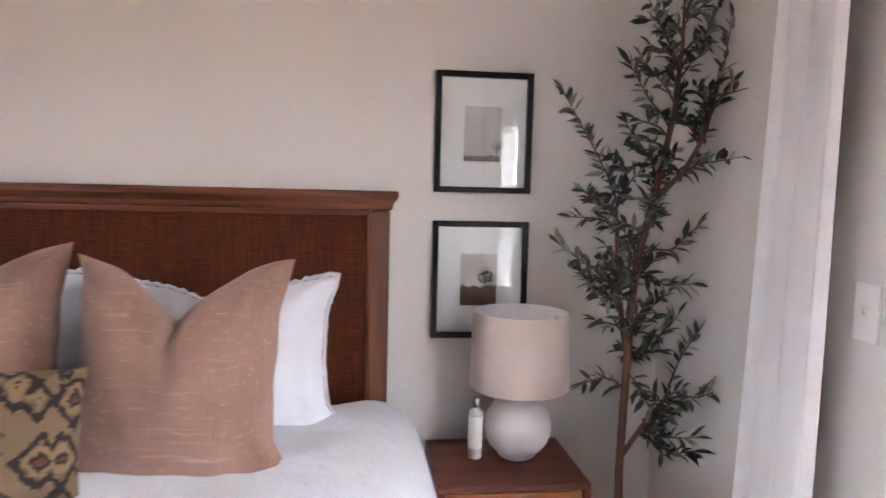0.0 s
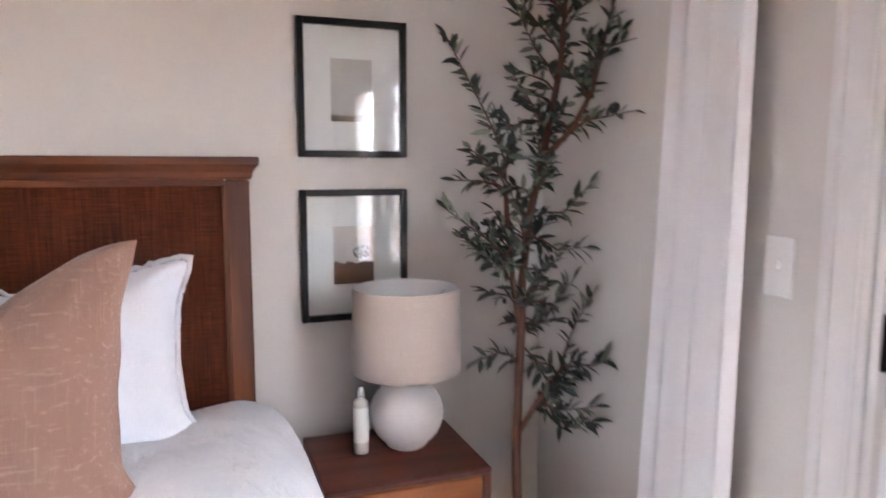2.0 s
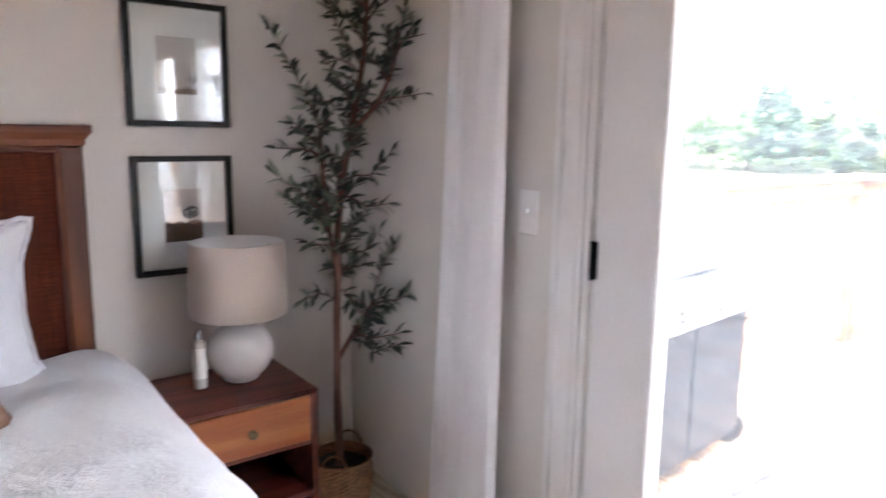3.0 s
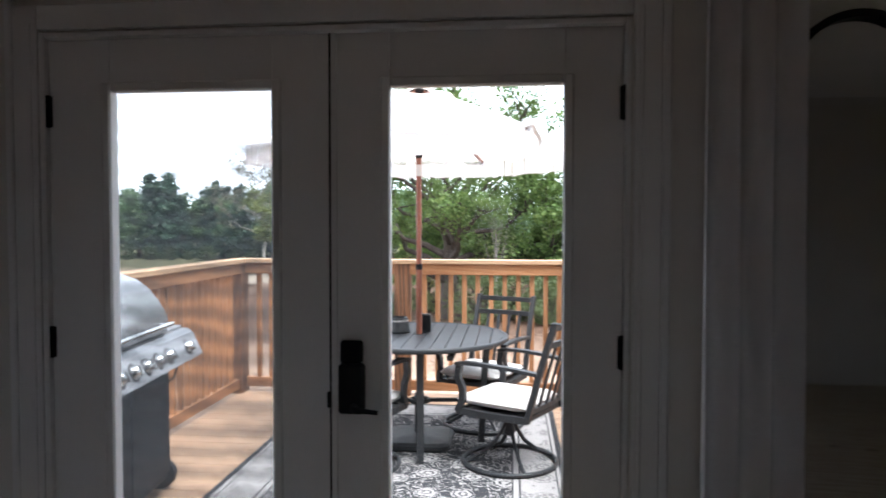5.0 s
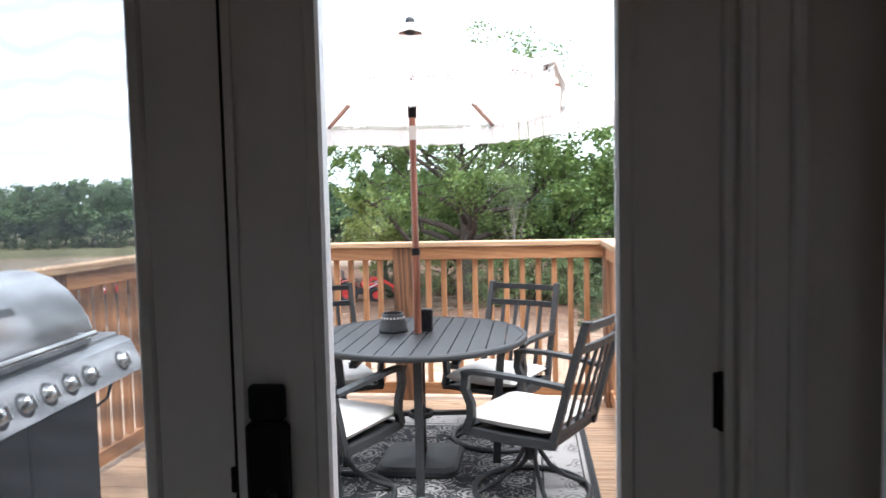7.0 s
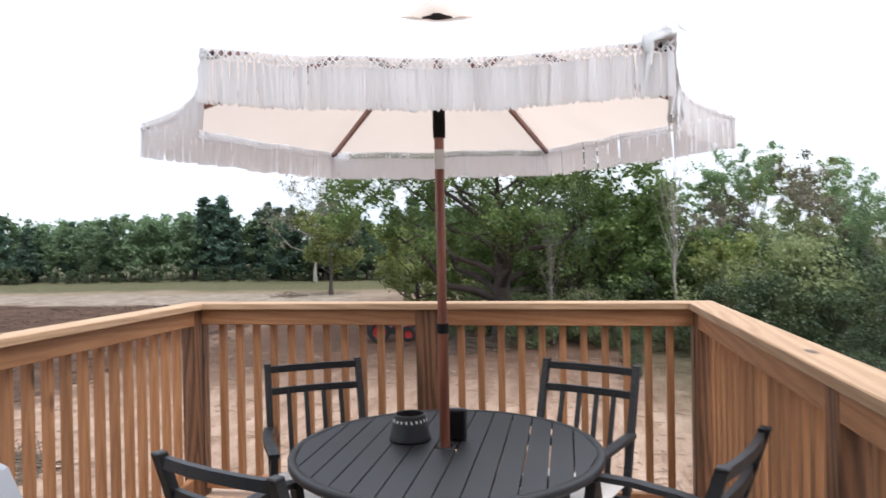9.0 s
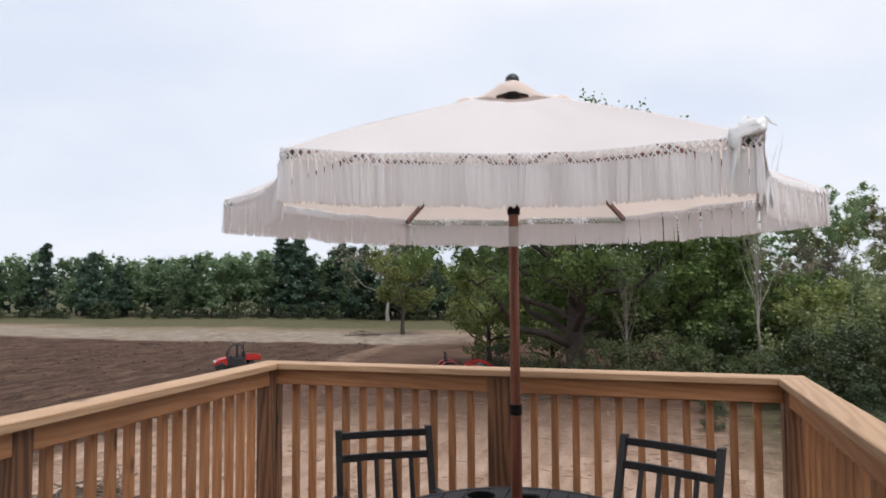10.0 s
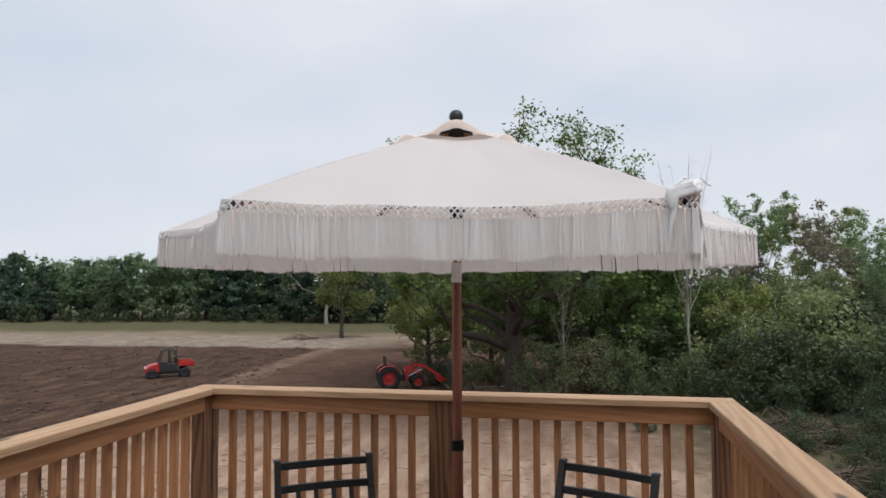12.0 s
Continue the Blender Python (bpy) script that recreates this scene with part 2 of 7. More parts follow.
cedar = ((0.43, 0.195, 0.080), (0.52, 0.250, 0.108))
M_ced = [wood("cedar_along_" + "xyz"[a], cedar[0], cedar[1], a, 0.65, ring=16, each=0.30, bump=0.35) for a in range(3)]
M_post = wood("dark_treated_post", (0.115, 0.050, 0.023), (0.27, 0.125, 0.056), 2, 0.65, ring=15, each=0.2, bump=0.35)
M_cap = wood("weathered_cap_wood", (0.47, 0.285, 0.155), (0.57, 0.365, 0.21), 0, 0.65, ring=13, each=0.12, bump=0.35)
M_deck = wood("deck_board_wood", (0.46, 0.28, 0.17), (0.62, 0.41, 0.26), 1, 0.7, ring=12, each=0.25, bump=0.3)
M_slate = surface("charcoal_powder_coat", (0.026, 0.027, 0.029), 0.45, var=0.18, big=5, fine=260, bump=0.08, dist=0.002)
M_tabletop = surface("charcoal_table_slat", (0.030, 0.031, 0.034), 0.48, var=0.15, big=4, fine=260, bump=0.08, dist=0.002, each=0.12)
for _m in (M_slate, M_tabletop):
    _m.node_tree.nodes["Principled BSDF"].inputs["Specular IOR Level"].default_value = 0.36
M_cushion = fabric("cream_cushion", (0.66, 0.62, 0.58), (0.72, 0.69, 0.66), 500, 0.05, 0.92, 0.25, wr=1.0)
M_umbwood = wood("umbrella_wood", (0.17, 0.052, 0.028), (0.27, 0.09, 0.05), 2, 0.4, knots=False, coat=0.2, each=0.03)
M_steel = surface("brushed_steel", (0.46, 0.46, 0.47), 0.40, metal=1, var=0.12, big=4, fine=90, bump=0.05, stretch=(0.1, 1, 1))
# darker copy of the brushed steel, shadow-line shade put into its colour
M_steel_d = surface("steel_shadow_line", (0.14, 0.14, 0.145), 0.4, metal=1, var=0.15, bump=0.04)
M_grillblack = surface("grill_black_enamel", (0.016, 0.017, 0.019), 0.6, var=0.2, big=5, fine=120, bump=0.06)
M_grillblack.node_tree.nodes["Principled BSDF"].inputs["Specular IOR Level"].default_value = 0.2
M_rubber = surface("black_rubber", (0.015, 0.015, 0.016), 0.75, var=0.2, bump=0.1)
M_red = surface("red_machine_paint", (0.40, 0.016, 0.011), 0.4, var=0.15, big=3, fine=40, bump=0.03)
M_machblack = surface("machine_black", (0.02, 0.02, 0.021), 0.5, var=0.2, bump=0.05)
M_silver = surface("pale_grey_plastic", (0.5, 0.5, 0.5), 0.4, var=0.1, bump=0.02)

M_cloth = bpy.data.materials.new("cream_canopy_cloth")
_n, _l, _b = nodes_of(M_cloth)
_v = noise_of(_n, _l, coords(_n, _l), 5, 4)
_c = ramp_of(_n, [(0.3, (0.785, 0.755, 0.745)), (0.7, (0.835, 0.808, 0.798))])
_l.new(_v, _c.inputs[0])
_l.new(_c.outputs[0], _b.inputs["Base Color"])
_b.inputs["Roughness"].default_value = 0.95
bump_of(_n, _l, _b, noise_of(_n, _l, coords(_n, _l), 300, 2), 0.1, 0.002)
_t, _x = _n.new("ShaderNodeBsdfTranslucent"), _n.new("ShaderNodeMixShader")
_t.inputs[0].default_value = (0.86, 0.72, 0.62, 1)
_x.inputs[0].default_value = 0.42
_l.new(_b.outputs[0], _x.inputs[1])
_l.new(_t.outputs[0], _x.inputs[2])
_l.new(_x.outputs[0], _n["Material Output"].inputs[0])
M_fringe = fabric("cotton_fringe", (0.935, 0.925, 0.925), (0.955, 0.945, 0.945), 500, 0.03, 0.95, 0.05, trans=0.62)

M_rope = fabric("white_cotton_rope", (0.93, 0.925, 0.92), (0.95, 0.945, 0.94), 400, 0.03, 0.95, 0.1, trans=0.3)

M_screen = bpy.data.materials.new("insect_screen")
_n, _l, _b = nodes_of(M_screen)
_n.remove(_b)
_t, _d, _x = (_n.new(k) for k in ("ShaderNodeBsdfTransparent", "ShaderNodeBsdfTranslucent", "ShaderNodeMixShader"))
_d.inputs[0].default_value = (0.050, 0.053, 0.056, 1)
_w = _n.new("ShaderNodeTexWave")
_w.bands_direction = "Z"
_w.inputs["Scale"].default_value, _w.inputs["Distortion"].default_value = 4.0, 3.0
_w.inputs["Detail"].default_value, _w.inputs["Detail Scale"].default_value = 1.0, 1.2
_l.new(coords(_n, _l, (1, 1.6, 1)), _w.inputs["Vector"])
_mr = _n.new("ShaderNodeMapRange")
_mr.inputs["To Min"].default_value, _mr.inputs["To Max"].default_value = 0.24, 0.42
_l.new(_w.outputs["Fac"], _mr.inputs["Value"])
_l.new(_mr.outputs[0], _x.inputs[0])
_l.new(_t.outputs[0], _x.inputs[1])
_l.new(_d.outputs[0], _x.inputs[2])
_l.new(_x.outputs[0], _n["Material Output"].inputs[0])

# cane webbing of the headboard
M_cane = bpy.data.materials.new("cane_webbing")
_n, _l, _b = nodes_of(M_cane)
_w1 = noise_of(_n, _l, coords(_n, _l, (1, 1, 0.03)), 240, 2, 0.7)
_w2 = noise_of(_n, _l, coords(_n, _l, (0.04, 1, 1)), 300, 2, 0.7)
_bg = noise_of(_n, _l, coords(_n, _l), 3, 4)
_c = ramp_of(_n, [(0.32, (0.030, 0.006, 0.003)), (0.53, (0.088, 0.020, 0.007)), (0.70, (0.170, 0.044, 0.015))])
_l.new(math_of(_n, _l, "MULTIPLY", math_of(_n, _l, "ADD", _w1, _w2), 0.52), _c.inputs[0])
_l.new(mixrgb(_n, _l, "MULTIPLY", 0.6, _c.outputs[0], ramp_out(_n, _l, _bg, 0.55, 1.1)), _b.inputs["Base Color"])
_b.inputs["Roughness"].default_value = 0.55
_b.inputs["Specular IOR Level"].default_value = 0.12
bump_of(_n, _l, _b, math_of(_n, _l, "ADD", _w1, _w2), 0.7, 0.004)

# kilim cushion: dark motifs with lighter cores on a straw ground
M_kilim = bpy.data.materials.new("kilim_weave")
_n, _l, _b = nodes_of(M_kilim)
_tc = coords(_n, _l, (1, 1, 1))
_vo = _n.new("ShaderNodeTexVoronoi")
_vo.distance = "MANHATTAN"
_vo.inputs["Scale"].default_value, _vo.inputs["Randomness"].default_value = 10.0, 0.8
_l.new(_tc, _vo.inputs["Vector"])
_nz = noise_of(_n, _l, _tc, 38, 3, 0.7, 1.2)
_f = math_of(_n, _l, "ADD", _vo.outputs["Distance"], math_of(_n, _l, "MULTIPLY", _nz, 0.55))
_c = ramp_of(_n, [(0.20, (0.09, 0.03, 0.02)), (0.42, (0.02, 0.013, 0.010)), (0.54, (0.19, 0.125, 0.064)), (0.70, (0.13, 0.082, 0.044)), (0.78, (0.018, 0.012, 0.010)), (0.98, (0.16, 0.105, 0.055))])
_c.color_ramp.interpolation = "CONSTANT"
_l.new(_f, _c.inputs[0])
_l.new(_c.outputs[0], _b.inputs["Base Color"])
_b.inputs["Roughness"].default_value = 0.95
bump_of(_n, _l, _b, noise_of(_n, _l, _tc, 260, 2), 0.5, 0.003)


# ---- geometry helpers ----
class Geo:
    """Collects vertices and faces of one mesh; faces given as smooth are shaded so."""

    def __init__(self):
        self.v, self.f, self.s = [], [], []

    def add(self, verts, faces, smooth=False):
        o = len(self.v)
        self.v += [tuple(p) for p in verts]
        self.f += [tuple(i + o for i in f) for f in faces]
        self.s += [smooth] * len(faces)
        return self

    def box(self, lo, hi, c=0.003):
        """A box with chamfered edges."""
        cx = [(a + b) / 2 for a, b in zip(lo, hi)]
        h = [abs(b - a) / 2 for a, b in zip(lo, hi)]
        c = min(c, min(h) * 0.6)
        vs, idx = [], {}
        for sx in (-1, 1):
            for sy in (-1, 1):
                for sz in (-1, 1):
                    for k in range(3):
                        p = [sx * h[0], sy * h[1], sz * h[2]]
                        for j in range(3):
                            if j != k:
                                p[j] -= c * (1 if p[j] > 0 else -1)
                        idx[(sx, sy, sz, k)] = len(vs)
                        vs.append([p[j] + cx[j] for j in range(3)])
        fs = []
        for k in range(3):
            a, b = [j for j in range(3) if j != k]
            for s in (-1, 1):
                q = []
                for sa, sb in ((-1, -1), (1, -1), (1, 1), (-1, 1)):
                    key = [0, 0, 0]
                    key[k], key[a], key[b] = s, sa, sb
                    q.append(idx[(*key, k)])
                fs.append(q if (s > 0) == (k != 1) else q[::-1])
        for k in range(3):
            a, b = [j for j in range(3) if j != k]
            for sa in (-1, 1):
                for sb in (-1, 1):
                    q = []
                    for s, ax in ((-1, a), (1, a), (1, b), (-1, b)):
                        key = [0, 0, 0]
                        key[k], key[a], key[b] = s, sa, sb
                        q.append(idx[(*key, ax)])
                    fs.append(q)
        for sx in (-1, 1):
            for sy in (-1, 1):
                for sz in (-1, 1):
                    fs.append([idx[(sx, sy, sz, k)] for k in range(3)])
        return self.add(vs, fs)

    def tube(self, pts, radii, seg=10, caps=True, flat=1.0, up=None):
        """A tapered tube along points; flat squeezes the section."""
        pts = [Vector(p) for p in pts]
        if isinstance(radii, (int, float)):
            radii = [radii] * len(pts)
        rings, prev = [], None
        for i, p in enumerate(pts):
            d = (pts[min(i + 1, len(pts) - 1)] - pts[max(i - 1, 0)]).normalized()
            ref = Vector(up) if up else (prev or (Vector((0, 0, 1)) if abs(d.z) < 0.9 else Vector((1, 0, 0))))
            a = (ref - d * ref.dot(d)).normalized()
            prev = a
            b = d.cross(a)
            rings.append([p + (a * math.cos(2 * math.pi * k / seg) + b * math.sin(2 * math.pi * k / seg) * flat) * radii[i] for k in range(seg)])
        vs = [v for r in rings for v in r]
        fs = [(i * seg + k, i * seg + (k + 1) % seg, (i + 1) * seg + (k + 1) % seg, (i + 1) * seg + k) for i in range(len(pts) - 1) for k in range(seg)]
        self.add(vs, fs, seg > 5)
        if caps:
            self.add(rings[0], [tuple(range(seg))[::-1]])
            self.add(rings[-1], [tuple(range(seg))])
        return self

    def bar(self, pts, w, h, up=(0, 0, 1)):
        """A rectangular bar swept along points."""
        pts = [Vector(p) for p in pts]
        vs, n = [], len(pts)
        for i, p in enumerate(pts):
            d = (pts[min(i + 1, n - 1)] - pts[max(i - 1, 0)]).normalized()
            u = Vector(up)
            u = (u - d * u.dot(d)).normalized()
            s = d.cross(u)
            vs += [p + s * (a * w / 2) + u * (b * h / 2) for a, b in ((-1, -1), (1, -1), (1, 1), (-1, 1))]
        fs = [(i * 4 + k, i * 4 + (k + 1) % 4, i * 4 + 4 + (k + 1) % 4, i * 4 + 4 + k) for i in range(n - 1) for k in range(4)]
        return self.add(vs, fs + [(3, 2, 1, 0), tuple(range(4 * n - 4, 4 * n))])

    def lathe(self, prof, seg=32, at=(0, 0, 0), close=False):
        """A turned shape from (radius, height) pairs."""
        vs = [(at[0] + r * math.cos(2 * math.pi * k / seg), at[1] + r * math.sin(2 * math.pi * k / seg), at[2] + z) for r, z in prof for k in range(seg)]
        fs = [(i * seg + k, i * seg + (k + 1) % seg, (i + 1) * seg + (k + 1) % seg, (i + 1) * seg + k) for i in range(len(prof) - 1) for k in range(seg)]
        self.add(vs, fs, True)
        if close:
            o = len(self.v) - len(vs)
            self.f += [tuple(o + k for k in range(seg))[::-1], tuple(o + (len(prof) - 1) * seg + k for k in range(seg))]
            self.s += [False, False]
        return self

    def sheet(self, fn, nu, nv, smooth=True):
        """A surface from fn(u, v), both 0 to 1."""
        vs = [fn(i / nu, j / nv) for j in range(nv + 1) for i in range(nu + 1)]
        w = nu + 1
        return self.add(vs, [(j * w + i, j * w + i + 1, (j + 1) * w + i + 1, (j + 1) * w + i) for j in range(nv) for i in range(nu)], smooth)

    def ball(self, at, r, seg=12, squash=1.0):
        return self.lathe([(r * math.sin(math.pi * i / 8) + 1e-5, -r * squash * math.cos(math.pi * i / 8)) for i in range(9)], seg, at)

    def mesh(self, name, mat):
        me = bpy.data.meshes.new(name)
        me.from_pydata(self.v, [], self.f)
        me.polygons.foreach_set("use_smooth", self.s)
        me.materials.append(mat)
        me.update()
        return me


def thing(name, at, label, category, group="", rz=0.0, kind=""):
    ob = new(name)
    ob.empty_display_size = 0.1
    ob.matrix_basis = pose(*at, 0, 0, rz)
    return tagged(ob, label, category, group, kind)


def part(name, geo, mat, parent=None, label="", at=None):
    """Links geometry, or a mesh that is shared, as one mesh object under a thing or a part."""
    ob = new(name, geo if isinstance(geo, bpy.types.Mesh) else geo.mesh(name, mat))
    ob.parent = parent
    if at is not None:
        ob.matrix_basis = at if isinstance(at, Matrix) else Matrix.Translation(at)
    return tagged(ob, label)


def setting(name, geo, mat, label="", parent=None):
    return tagged(part(name, geo, mat, parent), label, "", "", "structure" if parent is None else "")


def G():
    return Geo()


def noise1(*p):
    return noise.noise(Vector(p))


# ---- the room ----
XW, YW, ZC = 1.12, 2.265, 2.62          # face of the door wall, of the headboard wall, ceiling
X0, Y0 = -3.4, -4.6
OL, OR, OT = 0.985, -0.885, 2.072        # the door opening
setting("floor", G().box((X0, Y0, -0.12), (XW + 0.15, YW, 0.0), 0.001), M_floor, "oak plank bedroom floor")
setting("ceiling", G().box((X0, Y0, ZC), (XW + 0.15, YW + 0.12, ZC + 0.12), 0.001), M_ceil, "plain white ceiling")
setting("wall_north", G().box((X0, YW, -0.12), (XW + 0.15, YW + 0.12, ZC), 0.001), M_wall, "warm greige painted wall behind the bed")
# unseen opening, added to let extra daylight reach the door wall
WY0, WY1, WZ0, WZ1 = -0.6, -0.15, 1.0, 1.9
west = G().box((X0 - 0.12, Y0, -0.12), (X0, WY0, ZC + 0.12), 0.001).box((X0 - 0.12, WY1, -0.12), (X0, YW + 0.12, ZC + 0.12), 0.001)
west.box((X0 - 0.12, WY0, -0.12), (X0, WY1, WZ0), 0.001).box((X0 - 0.12, WY0, WZ1), (X0, WY1, ZC + 0.12), 0.001)
setting("wall_west", west, M_wall, "plain painted wall with an added window opening")
window = new("window_1")
tagged(window, "unseen small window added for more daylight", "", "", "structure")
for lo, hi in (((WY0 + 0.002, WZ0 + 0.002), (WY0 + 0.025, WZ1 - 0.002)), ((WY1 - 0.025, WZ0 + 0.002), (WY1 - 0.002, WZ1 - 0.002)), ((WY0 + 0.0255, WZ0 + 0.002), (WY1 - 0.0255, WZ0 + 0.025)), ((WY0 + 0.0255, WZ1 - 0.025), (WY1 - 0.0255, WZ1 - 0.002))):
    part("window_frame", G().box((X0 - 0.11, lo[0], lo[1]), (X0 - 0.05, hi[0], hi[1]), 0.003), M_trim, window)
part("pane", G().box((X0 - 0.083, WY0 + 0.026, WZ0 + 0.0255), (X0 - 0.079, WY1 - 0.026, WZ1 - 0.0255), 0.0005), M_glass, window, "clear glass").visible_shadow = False
# unseen wall, placed far back so that the mirror reflects a dimmer room
setting("wall_south", G().box((X0 - 0.12, Y0 - 0.12, -0.12), (XW + 0.15, Y0, ZC + 0.12), 0.001), M_wall, "plain painted wall")
east = G()
east.box((XW, OL, -0.12), (XW + 0.15, YW, ZC), 0.001)
east.box((XW, Y0, -0.12), (XW + 0.15, OR, ZC), 0.001)
east.box((XW, OR, OT), (XW + 0.15, OL, ZC), 0.001)
setting("wall_east", east, M_wall, "greige painted wall with the double glazed door")
sill = setting("door_threshold", G().box((XW + 0.002, OR, -0.10), (XW + 0.19, OL, 0.012), 0.004), M_slate, "dark metal door threshold")


def casing():
    base = new("trim")
    tagged(base, "white painted door casing and jamb", "", "", "structure")
    for side, y in ((1, OL), (-1, OR)):
        a, b = sorted((y + side * 0.006, y + side * 0.088))
        part("casing_board", G().box((XW - 0.019, a, 0), (XW - 0.001, b, OT + 0.088), 0.004), M_trim, base)
        a, b = sorted((y + side * 0.089, y + side * 0.115))
        part("back_band", G().box((XW - 0.025, a, 0), (XW - 0.001, b, OT + 0.116), 0.006), M_trim, base)
        a, b = sorted((y + side * 0.022, y + side * 0.034))
        part("casing_bead", G().tube([(XW - 0.02, (a + b) / 2, 0), (XW - 0.02, (a + b) / 2, OT + 0.03)], 0.006, 8), M_trim, base)
        a, b = sorted((y - side * 0.001, y - side * 0.018))
        part("jamb", G().box((XW - 0.018, a, 0.012), (XW + 0.148, b, OT - 0.001), 0.003), M_trim, base)
    part("casing_board", G().box((XW - 0.019, OR - 0.004, OT + 0.006), (XW - 0.001, OL + 0.004, OT + 0.088), 0.004), M_trim, base)
    part("back_band", G().box((XW - 0.025, OR - 0.115, OT + 0.117), (XW - 0.001, OL + 0.115, OT + 0.142), 0.006), M_trim, base)
    part("jamb", G().box((XW - 0.018, OR + 0.018, OT - 0.018), (XW + 0.148, OL - 0.018, OT - 0.001), 0.003), M_trim, base)


casing()


def door_leaf(name, y0, y1, g0, g1, label):
    """A glazed leaf between y0 and y1, with its glass between g0 and g1."""
    x0, x1, zt, zb, gt, gb = XW + 0.004, XW + 0.049, 2.05, 0.016, 1.885, 0.27
    leaf = new(name)
    tagged(leaf, label, "", "", "structure")
    part("stile", G().box((x0, y0, zb), (x1, g0, zt), 0.002), M_trim, leaf)
    part("stile", G().box((x0, g1, zb), (x1, y1, zt), 0.002), M_trim, leaf)
    part("top_rail", G().box((x0, g0 + 0.0004, gt), (x1, g1 - 0.0004, zt), 0.002), M_trim, leaf)
    part("bottom_rail", G().box((x0, g0 + 0.0004, zb), (x1, g1 - 0.0004, gb), 0.002), M_trim, leaf)
    for lo, hi in (((g0 - 0.028, gb - 0.028), (g0 + 0.004, gt + 0.028)), ((g1 - 0.004, gb - 0.028), (g1 + 0.028, gt + 0.028)),
                   ((g0 + 0.0045, gt - 0.004), (g1 - 0.0045, gt + 0.028)), ((g0 + 0.0045, gb - 0.028), (g1 - 0.0045, gb + 0.004))):
        part("glazing_bead", G().box((x0 - 0.009, lo[0], lo[1]), (x0 + 0.012, hi[0], hi[1]), 0.006), M_trim, leaf)
    pane = part("pane", G().box((x0 + 0.020, g0 - 0.004, gb - 0.004), (x0 + 0.024, g1 + 0.004, gt + 0.004), 0.0005), M_glass, leaf, "clear glass")
    pane.visible_shadow = False
    return leaf


door_l = door_leaf("door_1", 0.0345, 0.965, 0.217, 0.757, "closed white glazed door leaf with black hinges")
door_r = door_leaf("door_2", -0.865, 0.0305, -0.690, -0.154, "closed white glazed door leaf with black keypad lock")
part("astragal", G().box((XW - 0.004, 0.010, 0.016), (XW + 0.003, 0.0290, 2.05), 0.002), M_trim, door_r)
# black strip added to draw the dark gap between the two leaves
part("gap_strip", G().box((XW - 0.001, 0.0293, 0.016), (XW + 0.0035, 0.0365, 2.05), 0.001), M_rubber, door_r, "black strip for the dark gap between the leaves")
for leaf, y in ((door_l, 0.967), (door_r, -0.867)):
    for z in (1.822, 1.072, 0.33):
        h = G().tube([(XW - 0.003, y, z - 0.052), (XW - 0.003, y, z + 0.052)], 0.0085, 10)
        h.box((XW + 0.0005, y - 0.015, z - 0.05), (XW + 0.0035, y + 0.015, z + 0.05), 0.0005)
        part("hinge", h, M_black, leaf, "black metal hinge")
lock = part("keypad_lock", G().box((XW - 0.022, -0.072, 1.026), (XW + 0.002, -0.002, 1.095), 0.006), M_black, door_r, "black keypad deadbolt")
part("lock_body", G().box((XW - 0.034, -0.079, 0.868), (XW + 0.002, 0.002, 1.025), 0.008), M_black, lock)
part("lever", G().tube([(XW - 0.034, -0.050, 0.893), (XW - 0.066, -0.052, 0.893), (XW - 0.072, -0.075, 0.892), (XW - 0.070, -0.13, 0.886)], [0.012, 0.010, 0.009, 0.007], 10), M_black, lock)
part("latch_plate", G().box((XW - 0.006, 0.0325, 0.88), (XW + 0.004, 0.044, 0.93), 0.002), M_black, door_l, "black strike plate")

scr = thing("door_screen", (XW + 0.115, 0.485, 0.02), "fine grey insect screen outside the glazed door", "screen")
for lo, hi in (((-0.008, -0.445, 0), (0.008, -0.41, 2.0)), ((-0.008, 0.41, 0), (0.008, 0.445, 2.0)), ((-0.008, -0.409, 1.965), (0.008, 0.409, 2.0)), ((-0.008, -0.409, 0), (0.008, 0.409, 0.035))):
    part("screen_frame", G().box(lo, hi, 0.003), M_trim, scr)
part("screen_mesh", G().box((-0.0006, -0.408, 0.036), (0.0006, 0.408, 1.964), 0.0001), M_screen, scr, "fine woven mesh").visible_shadow = False

sw = thing("light_switch", (XW - 0.0005, 1.21, 1.176), "white plastic toggle switch plate on the wall", "light switch")
part("plate", G().box((-0.006, -0.038, -0.064), (0, 0.038, 0.064), 0.003), M_switch, sw)
part("toggle", G().box((-0.017, -0.005, -0.003), (-0.006, 0.005, 0.013), 0.002), M_switch, sw)


